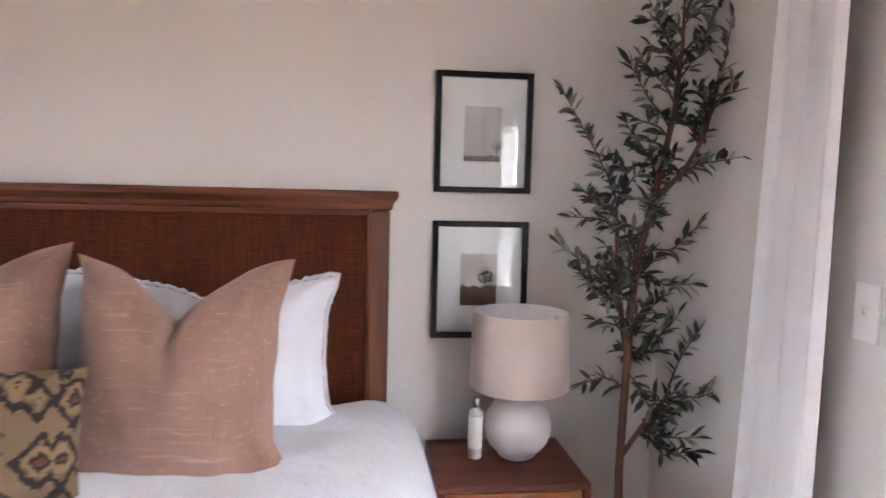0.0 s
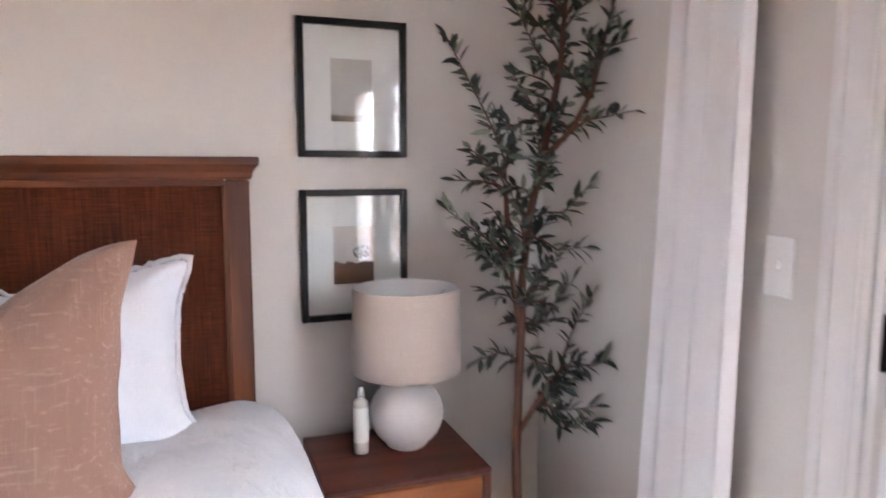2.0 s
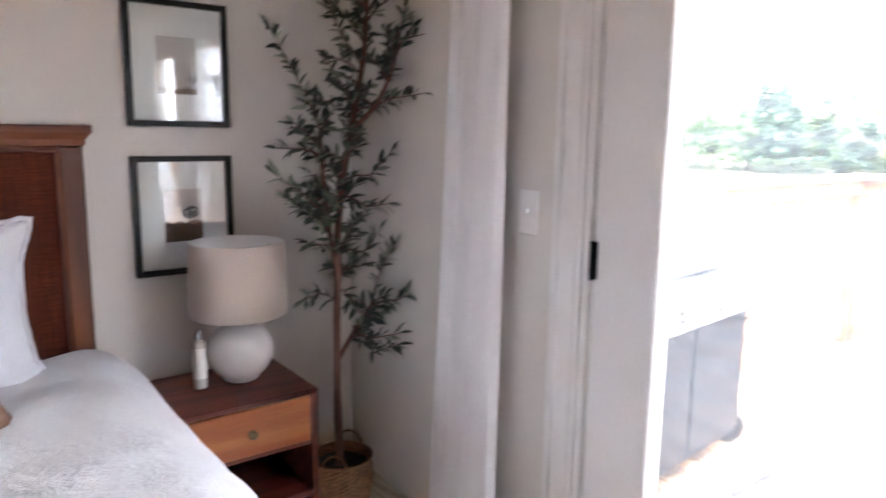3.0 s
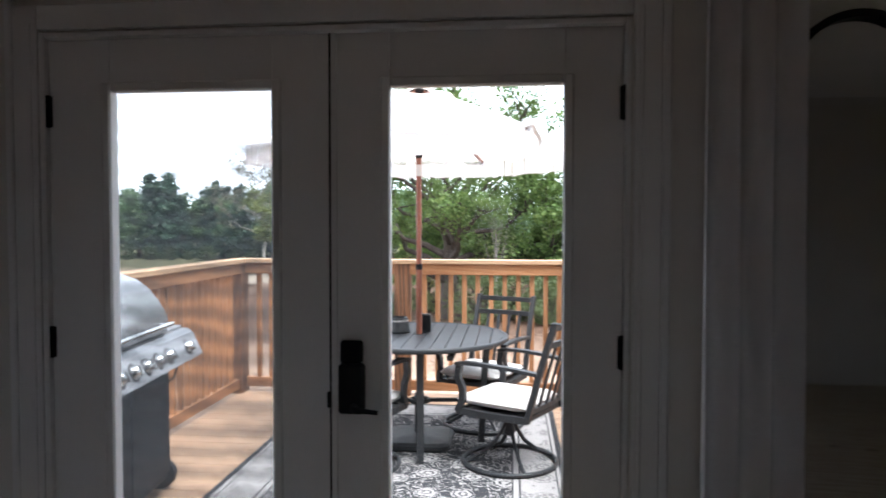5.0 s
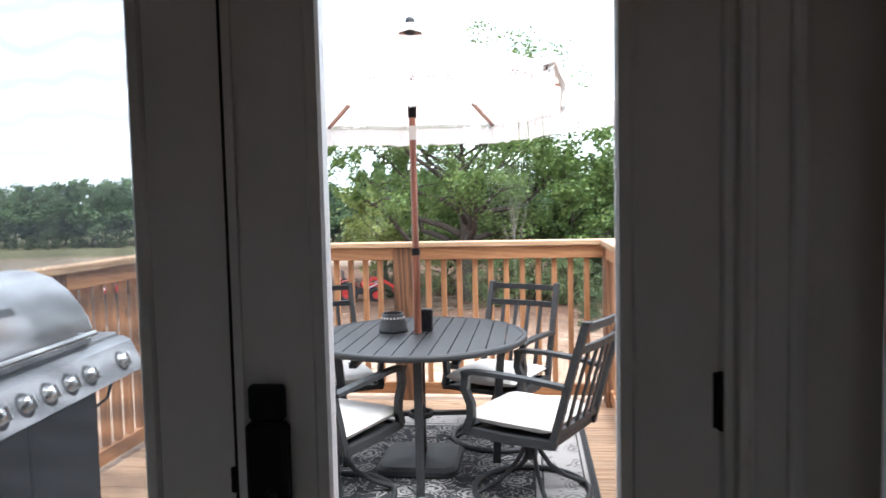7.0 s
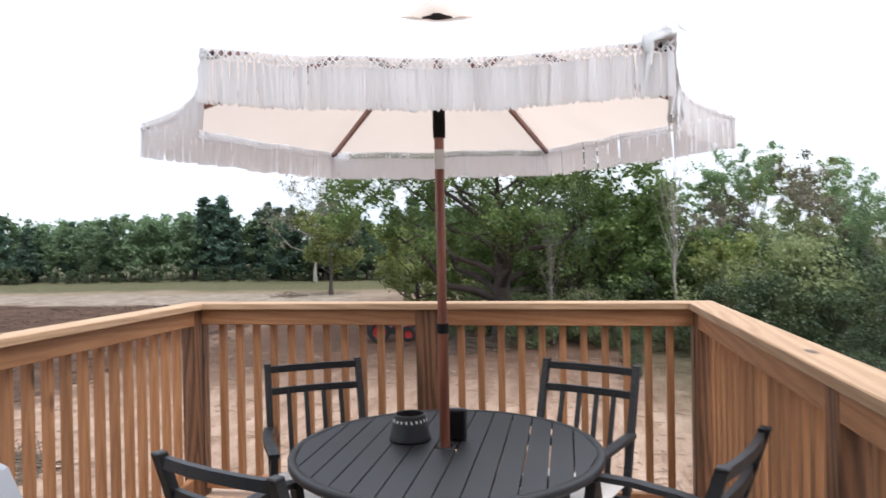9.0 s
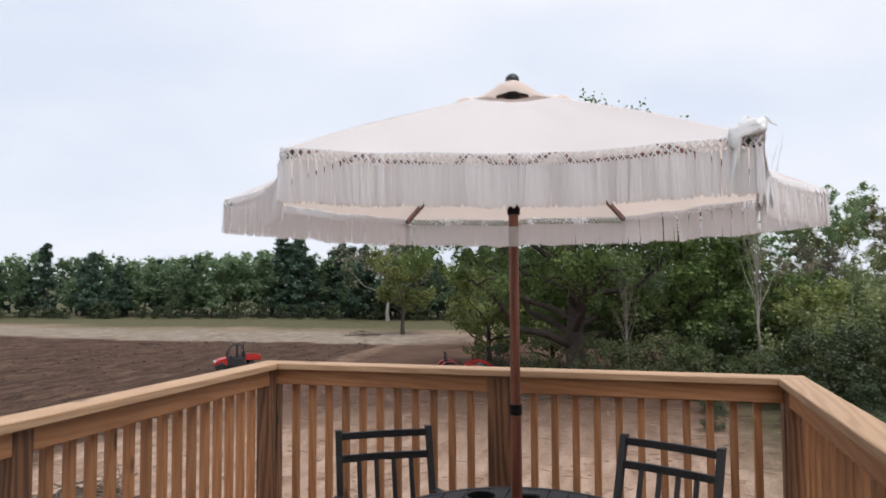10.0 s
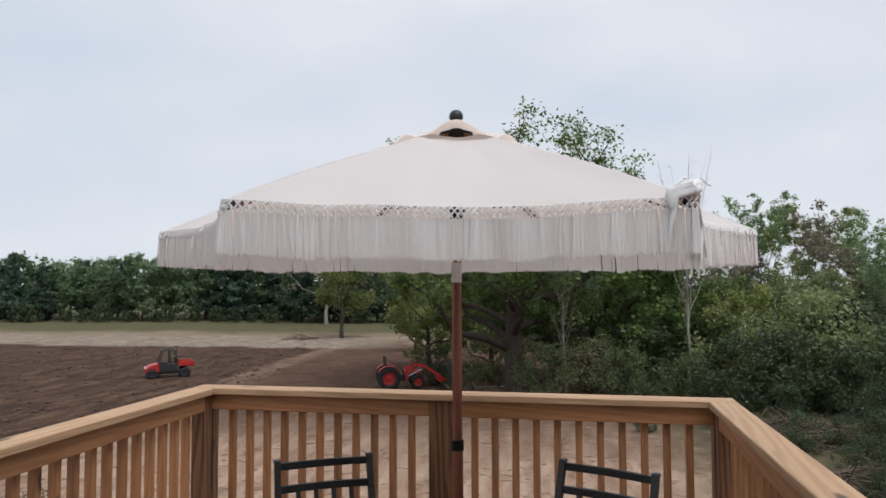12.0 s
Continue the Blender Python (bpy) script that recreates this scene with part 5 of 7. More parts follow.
def swivel_chair():
    """A swivel patio chair facing +x, its seat over the origin."""
    c = thing("swivel_chair", (0, 0, ZD), "charcoal metal swivel patio chair with cream seat cushion", "chair", "chairs round the patio table")
    H = 0.922

    def back(z):
        q = (z - 0.36) / (H - 0.36)
        return -0.235 - 0.145 * q - 0.02 * q * q
    for s in (-1, 1):
        part("back_post", G().bar([(back(z), s * 0.232, z) for z in (0.335, 0.45, 0.60, 0.75, 0.86, H)], 0.030, 0.034, (1, 0, 0)), M_slate, c)
        part("post_cap", G().box((back(H) - 0.02, s * 0.232 - 0.018, H - 0.004), (back(H) + 0.018, s * 0.232 + 0.018, H + 0.008), 0.005), M_slate, c)
        arm = [(back(0.63) + 0.01, s * 0.238, 0.625), (-0.12, s * 0.262, 0.645), (0.05, s * 0.272, 0.652), (0.17, s * 0.270, 0.650), (0.225, s * 0.268, 0.640)]
        part("armrest", G().bar(arm, 0.046, 0.020), M_slate, c)
        sup = [(0.205, s * 0.268, 0.632), (0.215, s * 0.268, 0.56), (0.185, s * 0.262, 0.49), (0.19, s * 0.255, 0.42), (0.225, s * 0.250, 0.345)]
        part("arm_support", G().bar(sup, 0.030, 0.040, (1, 0, 0)), M_slate, c)
        part("seat_rail", G().bar([(0.235, s * 0.245, 0.350), (0.0, s * 0.245, 0.345), (-0.235, s * 0.235, 0.350)], 0.032, 0.040), M_slate, c)
    for z, dip in ((0.899, 0.016), (0.795, 0.018)):
        part("back_rail", G().bar([(back(z) - dip * (1 - (y / 0.216) ** 2), y, z) for y in (-0.217, -0.11, 0, 0.11, 0.217)], 0.022, 0.034), M_slate, c)
    part("back_rail", G().bar([(back(0.40) - 0.01 * (1 - (y / 0.216) ** 2), y, 0.40) for y in (-0.217, -0.11, 0, 0.11, 0.217)], 0.022, 0.03), M_slate, c)
    for k in range(4):
        y = -0.132 + 0.088 * k
        part("back_slat", G().bar([(back(z) - 0.017 * (1 - (y / 0.216) ** 2), y, z) for z in (0.416, 0.52, 0.62, 0.70, 0.777)], 0.022, 0.012, (1, 0, 0)), M_slate, c)
    for x in (0.222, -0.222):
        part("seat_bar", G().box((x - 0.014, -0.2285, 0.332), (x + 0.014, 0.2285, 0.362), 0.003), M_slate, c)
    part("seat_plate", G().box((-0.2075, -0.2285, 0.345), (0.2075, 0.2285, 0.3515), 0.001), M_slate, c)

    def cush(u, v, s):
        a, d = u * 2 - 1, v * 2 - 1
        f = max(0, 1 - abs(a) ** 7) ** 0.35 * max(0, 1 - abs(d) ** 7) ** 0.35
        return (0.012 + a * 0.232, d * 0.232, 0.412 + s * (0.030 + 0.014 * (1 - a * a) * (1 - d * d)) * f + (0.006 * noise1(a * 2, d * 2, s)))
    cu = part("cushion", G().sheet(lambda u, v: cush(u, v, 1), 24, 24).sheet(lambda u, v: cush(1 - u, v, -1), 24, 24), M_cushion, c, "cream seat cushion")
    piping = [(0.012 + 0.230 * math.copysign(abs(math.cos(q)) ** 0.25, math.cos(q)), 0.230 * math.copysign(abs(math.sin(q)) ** 0.25, math.sin(q)), 0.414) for q in [2 * math.pi * k / 64 for k in range(65)]]
    part("piping", G().tube(piping, 0.004, 6, False), M_cushion, cu)
    part("swivel_hub", G().lathe([(0.0001, 0.175), (0.030, 0.175), (0.033, 0.19), (0.030, 0.27), (0.045, 0.285), (0.075, 0.300), (0.085, 0.3445), (0.0001, 0.3446)], 24), M_slate, c)
    ring = [(0.288 * math.cos(q), 0.288 * math.sin(q), 0.016) for q in [2 * math.pi * k / 48 for k in range(49)]]
    part("base_ring", G().tube(ring, 0.0155, 10, False), M_slate, c)
    for k in range(4):
        a = math.radians(45 + 90 * k)
        part("base_leg", G().tube([(r * math.cos(a), r * math.sin(a), z) for r, z in ((0.026, 0.262), (0.050, 0.205), (0.095, 0.135), (0.175, 0.072), (0.284, 0.022))], 0.0125, 8), M_slate, c)
    return c


chair = swivel_chair()
spots = [(3.29, -0.525, 62.8), (4.10, -0.325, 155.7), (4.05, 0.715, 209.7), (3.135, 0.44, -21.0)]
chair.matrix_basis = pose(spots[0][0], spots[0][1], ZD + 0.009, 0, 0, spots[0][2])
for x, y, a in spots[1:]:
    copy_thing(chair, pose(x, y, ZD + 0.009, 0, 0, a))


# ---- umbrella ----
UX, UY = 3.61, 0.09


def patio_umbrella():
    u = thing("patio_umbrella", (UX, UY, ZD), "cream fringed patio umbrella with wooden pole through the table", "umbrella")
    R, zr, rot = 1.125, 1.985 - ZD, 40.0
    za = 2.375 - ZD
    part("pole", G().tube([(0.02, 0.0, 0.10), (0.012, 0.0, 0.60), (0.003, 0.0, 1.158 - ZD)], 0.0205, 16), M_umbwood, u, "reddish wooden pole")
    part("pole_joint", G().tube([(0.003, 0.0, 1.1585 - ZD), (0.002, 0.0, 1.196 - ZD)], 0.0235, 16), M_black, u, "black tilt joint")
    part("pole", G().tube([(0.002, 0.0, 1.1965 - ZD), (-0.006, 0.0, 1.785 - ZD)], 0.0185, 16), M_umbwood, u, "reddish wooden pole")
    part("pole_sleeve", G().tube([(-0.006, 0.0, 1.7855 - ZD), (-0.006, 0.0, 1.86 - ZD)], 0.0195, 16), M_silver, u, "pale metal sleeve")
    part("pole", G().tube([(-0.006, 0.0, 1.8605 - ZD), (-0.004, 0.0, 1.905 - ZD)], 0.0185, 16), M_umbwood, u, "reddish wooden pole")
    part("runner", G().lathe([(0.0001, 1.9055 - ZD), (0.024, 1.9055 - ZD), (0.024, 2.05 - ZD), (0.034, 2.055 - ZD), (0.034, 2.095 - ZD), (0.0001, 2.1 - ZD)], 20), M_black, u, "black runner hub")
    part("pole", G().tube([(-0.004, 0.0, 2.1005 - ZD), (0.0, 0.0, za - 0.02)], 0.0165, 16), M_umbwood, u, "reddish wooden pole")
    part("finial", G().lathe([(0.0001, za + 0.002), (0.012, za + 0.002), (0.014, za + 0.020)] + [(0.027 * math.sin(q) + 0.0001, za + 0.046 - 0.026 * math.cos(q)) for q in [0.6 + 0.16 * k for k in range(16)]], 20), M_slate, u, "dark ball finial")
    cor = [(R * math.cos(math.radians(rot + 60 * k)), R * math.sin(math.radians(rot + 60 * k))) for k in range(6)]

    def canopy_pt(k, s, q):
        """Point of panel k: s from the pole outwards, q along the edge."""
        (x0, y0), (x1, y1) = cor[k], cor[(k + 1) % 6]
        ex, ey = x0 + (x1 - x0) * q, y0 + (y1 - y0) * q
        z = za - (za - zr) * s + 0.012 * math.sin(math.pi * s) - 0.014 * math.sin(math.pi * q) * s
        z += 0.005 * math.sin(q * 26 + 4 * noise1(q * 3, k, 2)) * s * s * (1 - s) * 3
        z -= 0.020 * math.sin(math.pi * q) * math.sin(math.pi * min(1, s)) + 0.004 * noise1(ex * s * 4, ey * s * 4, 1)
        z += 0.010 * s * noise1(q * 6 + s * 2.5, s * 2.2, k * 3.1) * math.sin(math.pi * q)
        f = s * (1 - 0.072 * math.sin(math.pi * q) ** 0.8 * s)
        return (ex * f, ey * f, z)
    can = None
    for k in range(6):
        p = part("panel", G().sheet(lambda a, b, k=k: canopy_pt(k, 0.15 + 0.85 * b, a), 44, 26), M_cloth, u if can is None else can, "cream cloth canopy" if can is None else "")
        p.name = "canopy" if can is None else "canopy_panel"
        can = can or p
    def vent(a, b):
        q = a * 6
        k, f = int(min(q, 5.9999)), q - int(min(q, 5.9999))
        x, y, z = canopy_pt(k, 0.02 + 0.215 * b, f)
        lift = 0.003 + 0.080 * b * math.sin(math.pi * f) ** 1.6 * (1.0 if k % 2 == 0 else 0.6)
        return (x, y, z + lift)
    part("vent_flap", G().sheet(vent, 72, 8), M_cloth, can, "raised cream vent flap")
    for k in range(6):
        x, y = cor[k]
        rib = part("rib", G().bar([(0.03 * x, 0.03 * y, za - 0.030), (0.5 * x, 0.5 * y, za - 0.5 * (za - zr) - 0.026), (0.985 * x, 0.985 * y, zr - 0.014)], 0.016, 0.020), M_umbwood, u, "wooden rib")
        part("strut", G().bar([(0.024 * x / R, 0.024 * y / R, 2.075 - ZD), (0.52 * x, 0.52 * y, za - 0.52 * (za - zr) - 0.040)], 0.014, 0.016), M_umbwood, rib, "wooden strut")
        part("rib_tip", G().ball((0.985 * x, 0.985 * y, zr - 0.014), 0.012, 10), M_black, rib)
    rnd = random.Random(5)
    for k in range(6):
        strands, lattice = G(), G()
        pts = [Vector(canopy_pt(k, 1.0, q / 150)) for q in range(151)]
        nrm = Vector(((cor[k][0] + cor[(k + 1) % 6][0]), (cor[k][1] + cor[(k + 1) % 6][1]), 0)).normalized()
        tan = (pts[-1] - pts[0]).normalized()
        knots, per, deep = 64, 12, 0.034
        pitch = (pts[-1] - pts[0]).length / knots
        for i in range(-1, knots + 1):
            if k == 3 and i < 0.307 * knots:
                continue
            q = min(149.99, max(0.0, (i + 0.5) / knots * 150))
            p = pts[int(q)].lerp(pts[int(q) + 1], q - int(q))
            slack = rnd.uniform(-0.003, 0.004) + (0.008 if rnd.random() < 0.05 else 0)
            if rnd.random() < 0.8:
                for s in (-1, 1):
                    lattice.bar([p + nrm * 0.001, p + tan * pitch * 0.5 * s + nrm * 0.002 + Vector((0, 0, -deep * 0.31)), p + nrm * 0.001 + Vector((0, 0, -deep * 0.62))], 0.0056, 0.003)
            for s in (-1, 1):
                a = p + tan * pitch * 0.5 * s + nrm * 0.003
                bb = p - tan * pitch * 0.5 * s + nrm * (0.005 + slack) + Vector((0, 0, -deep * 0.62))
                lattice.bar([a, a.lerp(bb, 0.5) + nrm * 0.003 * s, bb], 0.0058, 0.0036)
                lattice.bar([bb, p + nrm * (0.005 + slack) + Vector((0, 0, -deep))], 0.0058, 0.0036)
            for j in range(per):
                o = (j - (per - 1) / 2) / per * pitch
                w = rnd.uniform(0.0036, 0.0052)
                L = 0.104 + rnd.uniform(-0.006, 0.005) + 0.008 * noise1(i * 0.23, k, 2)
                sw = 0.010 * noise1(i * 0.22, k * 3, 7) + rnd.uniform(-0.003, 0.003)
                out = 0.014 * noise1(i * 0.25, k * 5, 1) + 0.004 + rnd.uniform(-0.003, 0.003)
                top = p + tan * o * 0.75 + nrm * (0.004 + slack + (0.003 if j % 2 else 0)) + Vector((0, 0, -deep + 0.004))
                c1 = top + tan * (o * 0.3 + sw * 0.4) + nrm * out * 0.5 + Vector((0, 0, -L * 0.5))
                c2 = top + tan * (o * 0.4 + sw) + nrm * out + Vector((0, 0, -L))
                dn = nrm * rnd.uniform(-0.0018, 0.0018)
                strands.add([top - tan * w / 2, top + tan * w / 2 + dn, c1 + tan * w / 2 + dn, c1 - tan * w / 2, c2 + tan * w * 0.42, c2 - tan * w * 0.42], [(0, 1, 2, 3), (3, 2, 4, 5)])
        f = part("fringe", strands, M_fringe, u, "long white cotton fringe")
        tagged(f, kind="stuff")
        part("macrame_band", lattice, M_fringe, f, "knotted macrame heading")
    # fringe twisted up over one corner and hanging in a bunch beside it
    front, corner = Vector(canopy_pt(2, 1.0, 0.965)), Vector(canopy_pt(2, 1.0, 0.998))
    rt = [Vector(canopy_pt(3, 1.0, q)) for q in (0.06, 0.16, 0.26, 0.31)]
    kn = G()
    for j in range(30):
        ph, tw = rnd.uniform(0, 6.283), rnd.uniform(5, 8)
        e0 = front + Vector((-0.006 + 0.006 * math.cos(ph), 0.010 * math.sin(ph), -rnd.uniform(0.07, 0.125)))
        base = [e0, front + Vector((-0.008, 0, -0.03)), front + Vector((-0.004, 0, 0.008)), corner + Vector((0, 0, 0.024)), rt[0] + Vector((0, 0, 0.024)), rt[1] + Vector((0, 0, 0.010)), rt[2] + Vector((0, 0, -0.002)), rt[3] + Vector((0, 0, -0.03))]
        rad = (0.008, 0.007, 0.011, 0.016, 0.014, 0.010, 0.010, 0.012)
        pts = [c + Vector((r * math.cos(ph + tw * i / 6), r * math.sin(ph + tw * i / 6), 0.8 * r * math.sin(ph * 2 + tw * i / 5) if 1 < i < 7 else 0)) for i, (c, r) in enumerate(zip(base, rad))]
        L = rnd.uniform(0.075, 0.105) + (0.05 if j % 14 == 0 else 0)
        pts += [pts[-1] + Vector((0.004 * math.cos(ph * 3), 0.006 * math.sin(ph), -L * 0.5)), pts[-1] + Vector((0.012 * math.cos(ph * 3), 0.014 * math.sin(ph), -L))]
        if j % 9:
            pts[0], pts[1] = pts[2] + Vector((-0.004, 0.004, -0.030)), pts[2] + Vector((-0.004, 0.002, -0.012))
        kn.tube(pts, [0.003, 0.006, 0.0078, 0.0082, 0.0078, 0.0072, 0.0064, 0.0058, 0.0046, 0.003], 6)
    for j in range(9):
        ph = rnd.uniform(0, 6.283)
        c = corner.lerp(rt[0], rnd.uniform(-0.3, 0.9)) + Vector((0, 0, 0.034))
        kn.tube([c, c + Vector((0.020 * math.cos(ph), 0.020 * math.sin(ph), 0.012)), c + Vector((0.045 * math.cos(ph + 0.5), 0.045 * math.sin(ph + 0.5), -0.004))], [0.0026, 0.0022, 0.0014], 5)
    part("bunched_fringe", kn, M_rope, u, "fringe twisted over the corner")
    part("crown_hub", G().lathe([(0.0001, za - 0.075), (0.060, za - 0.075), (0.075, za - 0.050), (0.060, za - 0.012), (0.0001, za - 0.006)], 24), M_black, u, "black crown hub")


patio_umbrella()


def umbrella_base():
    b = thing("umbrella_base", (UX + 0.02, UY, ZD + 0.0095), "heavy square dark umbrella base on the rug", "umbrella base")

    def slab(s, r):
        out = []
        for sx, sy in ((1, 1), (-1, 1), (-1, -1), (1, -1)):
            a0 = math.atan2(sy, sx) - math.pi / 4
            for k in range(6):
                a = a0 + math.pi / 2 * k / 5
                out.append((sx * (s - r) + r * math.cos(a), sy * (s - r) + r * math.sin(a)))
        return out
    g, lv = G(), [(0.215, 0.0), (0.225, 0.012), (0.222, 0.035), (0.200, 0.052), (0.10, 0.066), (0.04, 0.070)]
    vs, m = [], 24
    for s, z in lv:
        vs += [(x, y, z) for x, y in slab(s, s * 0.32)]
    fs = [(i * m + k, i * m + (k + 1) % m, (i + 1) * m + (k + 1) % m, (i + 1) * m + k) for i in range(len(lv) - 1) for k in range(m)]
    g.add(vs, fs + [tuple(range(m))[::-1], tuple(range((len(lv) - 1) * m, len(lv) * m))])
    part("slab", g, M_slate, b)
    part("tube", G().lathe([(0.024, 0.066), (0.032, 0.066), (0.032, 0.34), (0.024, 0.34), (0.024, 0.066)], 20), M_slate, b)
    part("knob", G().tube([(0.03, 0, 0.29), (0.07, 0, 0.29)], 0.012, 10), M_black, b)


umbrella_base()


def lantern():
    t = thing("lantern", (3.70, 0.245, 0.7205), "dark pierced metal candle lantern on the table", "lantern")
    part("body", G().lathe([(0.0001, 0.0), (0.082, 0.0), (0.084, 0.006), (0.080, 0.016), (0.062, 0.098), (0.060, 0.104), (0.056, 0.104), (0.058, 0.097), (0.074, 0.018), (0.0001, 0.012)], 40), M_slate, t)
    hole = G().add([(0, -0.004, -0.006), (0, 0.004, -0.006), (0, 0.004, 0.006), (0, -0.004, 0.006), (0.0015, -0.003, -0.005), (0.0015, 0.003, -0.005), (0.0015, 0.003, 0.005), (0.0015, -0.003, 0.005)],
                   [(0, 1, 5, 4), (1, 2, 6, 5), (2, 3, 7, 6), (3, 0, 4, 7), (4, 5, 6, 7)]).mesh("slot", M_label)
    for k in range(20):
        a = 2 * math.pi * k / 20
        part("slot", hole, M_label, t, "", Matrix.Translation((0.0655 * math.cos(a), 0.0655 * math.sin(a), 0.080)) @ Matrix.Rotation(a, 4, "Z") @ Matrix.Rotation(-0.23, 4, "Y"))
    part("candle", G().lathe([(0.0001, 0.0125), (0.038, 0.0125), (0.038, 0.070), (0.0001, 0.068)], 24), M_basket, t, "amber candle")


lantern()

spk = thing("table_caddy", (3.715, 0.055, 0.7205), "small black upright box beside the umbrella pole", "caddy")
part("case", G().box((-0.02, -0.036, 0.0), (0.02, 0.036, 0.125), 0.006), M_slate, spk)
part("front_panel", G().box((-0.0225, -0.030, 0.012), (-0.0205, 0.030, 0.115), 0.001), M_black, spk)


# ---- grill ----
def gas_grill():
    g = thing("gas_grill", (2.11, 1.550, ZD), "stainless steel gas grill with closed lid and black cabinet", "grill", rz=6.0)
    hw, y0, y1 = 0.475, -0.245, 0.215
    cab = part("cabinet", G().box((-hw, y0, 0.115), (hw, y1, 0.70), 0.006), M_grillblack, g, "black enamel cabinet")
    for s in (-1, 1):
        d = part("cabinet_door", G().box((s * 0.2375 - 0.228, y0 - 0.020, 0.13), (s * 0.2375 + 0.228, y0 - 0.0005, 0.69), 0.008), M_grillblack, cab)
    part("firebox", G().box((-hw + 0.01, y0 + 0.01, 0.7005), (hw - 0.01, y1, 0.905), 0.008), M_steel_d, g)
    # sloped control panel over the whole width
    x0, x1 = -hw - 0.005, hw + 0.255
    sec = [(y0 - 0.075, 0.715), (y0 - 0.115, 0.735), (y0 - 0.055, 0.865), (y0 - 0.015, 0.885), (y0 + 0.009, 0.885), (y0 + 0.009, 0.715)]
    m = len(sec)
    part("control_panel", G().add([(x0, y, z) for y, z in sec] + [(x1, y, z) for y, z in sec], [(k, (k + 1) % m, m + (k + 1) % m, m + k) for k in range(m)] + [tuple(range(m))[::-1], tuple(range(m, 2 * m))]), M_steel, g, "brushed steel control panel")
    tilt = math.degrees(math.atan2(0.06, 0.13))
    for x in (-0.40, -0.26, -0.12, 0.02, 0.16, 0.30, 0.57):
        k = G().lathe([(0.034, 0.0), (0.034, 0.006), (0.027, 0.012), (0.026, 0.034), (0.0001, 0.036)], 24).box((-0.005, -0.026, 0.030), (0.005, 0.026, 0.046), 0.003)
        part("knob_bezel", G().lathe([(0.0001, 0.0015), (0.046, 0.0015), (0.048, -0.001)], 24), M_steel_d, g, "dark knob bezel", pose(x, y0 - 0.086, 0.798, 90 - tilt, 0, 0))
        part("knob", k, M_chrome, g, "chrome burner knob", pose(x, y0 - 0.086, 0.798, 90 - tilt, 0, 0))
    for s in (-1, 1):
        a, b = (hw + 0.001, hw + 0.26) if s > 0 else (-hw - 0.26, -hw - 0.001)
        sh = part("side_shelf", G().box((a, y0 + 0.0095, 0.872), (b, y1 - 0.02, 0.902), 0.006), M_steel, g, "steel side shelf")
        part("shelf_edge", G().box((a, y0 + 0.010, 0.80), (b, y0 + 0.02, 0.8715), 0.002), M_steel, sh)
        part("shelf_bracket", G().bar([((a if s > 0 else b), 0.1, 0.70), ((a + b) / 2, 0.1, 0.871)], 0.02, 0.02), M_steel_d, sh)
    # lid: end plates and a curved skin
    arc = [(y0 - 0.005, 0.905), (y0 - 0.012, 0.965), (y0 + 0.003, 1.010), (y0 + 0.035, 1.065), (y0 + 0.085, 1.130), (y0 + 0.15, 1.183), (y0 + 0.23, 1.213), (y0 + 0.31, 1.220), (y0 + 0.40, 1.195), (y1 - 0.015, 1.10), (y1, 0.906)]
    m, lw = len(arc), hw - 0.012
    lid = part("lid", G().add([(-lw, y, z) for y, z in arc] + [(lw, y, z) for y, z in arc], [(k, k + 1, m + k + 1, m + k) for k in range(m - 1)], True), M_steel, g, "curved brushed steel lid")
    lid.modifiers.new("sheet_thickness", "SOLIDIFY").thickness = 0.004
    for s in (-1, 1):
        part("lid_end", G().add([(s * (lw + 0.0045), y, z + 0.001) for y, z in arc] + [(s * (lw + 0.016), y, z + 0.001) for y, z in arc], [tuple(range(m)), tuple(range(m, 2 * m))[::-1]] + [(k, (k + 1) % m, m + (k + 1) % m, m + k) for k in range(m)]), M_steel, lid)
        part("handle_post", G().tube([(s * 0.36, y0 - 0.012, 0.955), (s * 0.36, y0 - 0.062, 0.955)], 0.010, 8), M_steel, lid)
    part("lid_handle", G().tube([(-0.40, y0 - 0.064, 0.955), (0.40, y0 - 0.064, 0.955)], 0.013, 12), M_chrome, lid, "tubular chrome handle")
    part("badge", G().box((-0.065, -0.004, -0.016), (0.065, 0.0, 0.016), 0.003), M_steel_d, lid, "plain dark badge", pose(0.0, y0 + 0.058, 1.10, -38, 0, 0))
    part("thermometer", G().lathe([(0.0001, 0.006), (0.026, 0.006), (0.030, 0.0)], 24), M_silver, lid, "round dial", pose(0.0, y0 + 0.130, 1.169, 38, 0, 0))
    part("base_tray", G().box((-hw, y0, 0.09), (hw, y1, 0.1145), 0.004), M_grillblack, g)
    for sx in (-1, 1):
        for y in (y0 + 0.07, y1 - 0.07):
            w = part("wheel", G().tube([(sx * (hw + 0.080) - 0.022, y, 0.085), (sx * (hw + 0.080) + 0.022, y, 0.085)], 0.084, 24), M_rubber, g, "black rubber wheel")
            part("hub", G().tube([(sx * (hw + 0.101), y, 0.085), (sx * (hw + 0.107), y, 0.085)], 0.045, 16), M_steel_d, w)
            part("fork", G().box((sx * (hw + 0.02) - 0.045, y - 0.03, 0.06), (sx * (hw + 0.02) + 0.037, y + 0.03, 0.0895), 0.001), M_grillblack, g)
    part("gas_hose", G().tube([(hw + 0.16, y0 - 0.01, 0.714), (hw + 0.14, y0 + 0.01, 0.62), (hw + 0.06, y0 + 0.05, 0.58), (hw - 0.01, y0 + 0.06, 0.57)], 0.007, 8), M_rubber, g, "thin black hose")


gas_grill()


# ---- the land around ----
ZG = -4.2


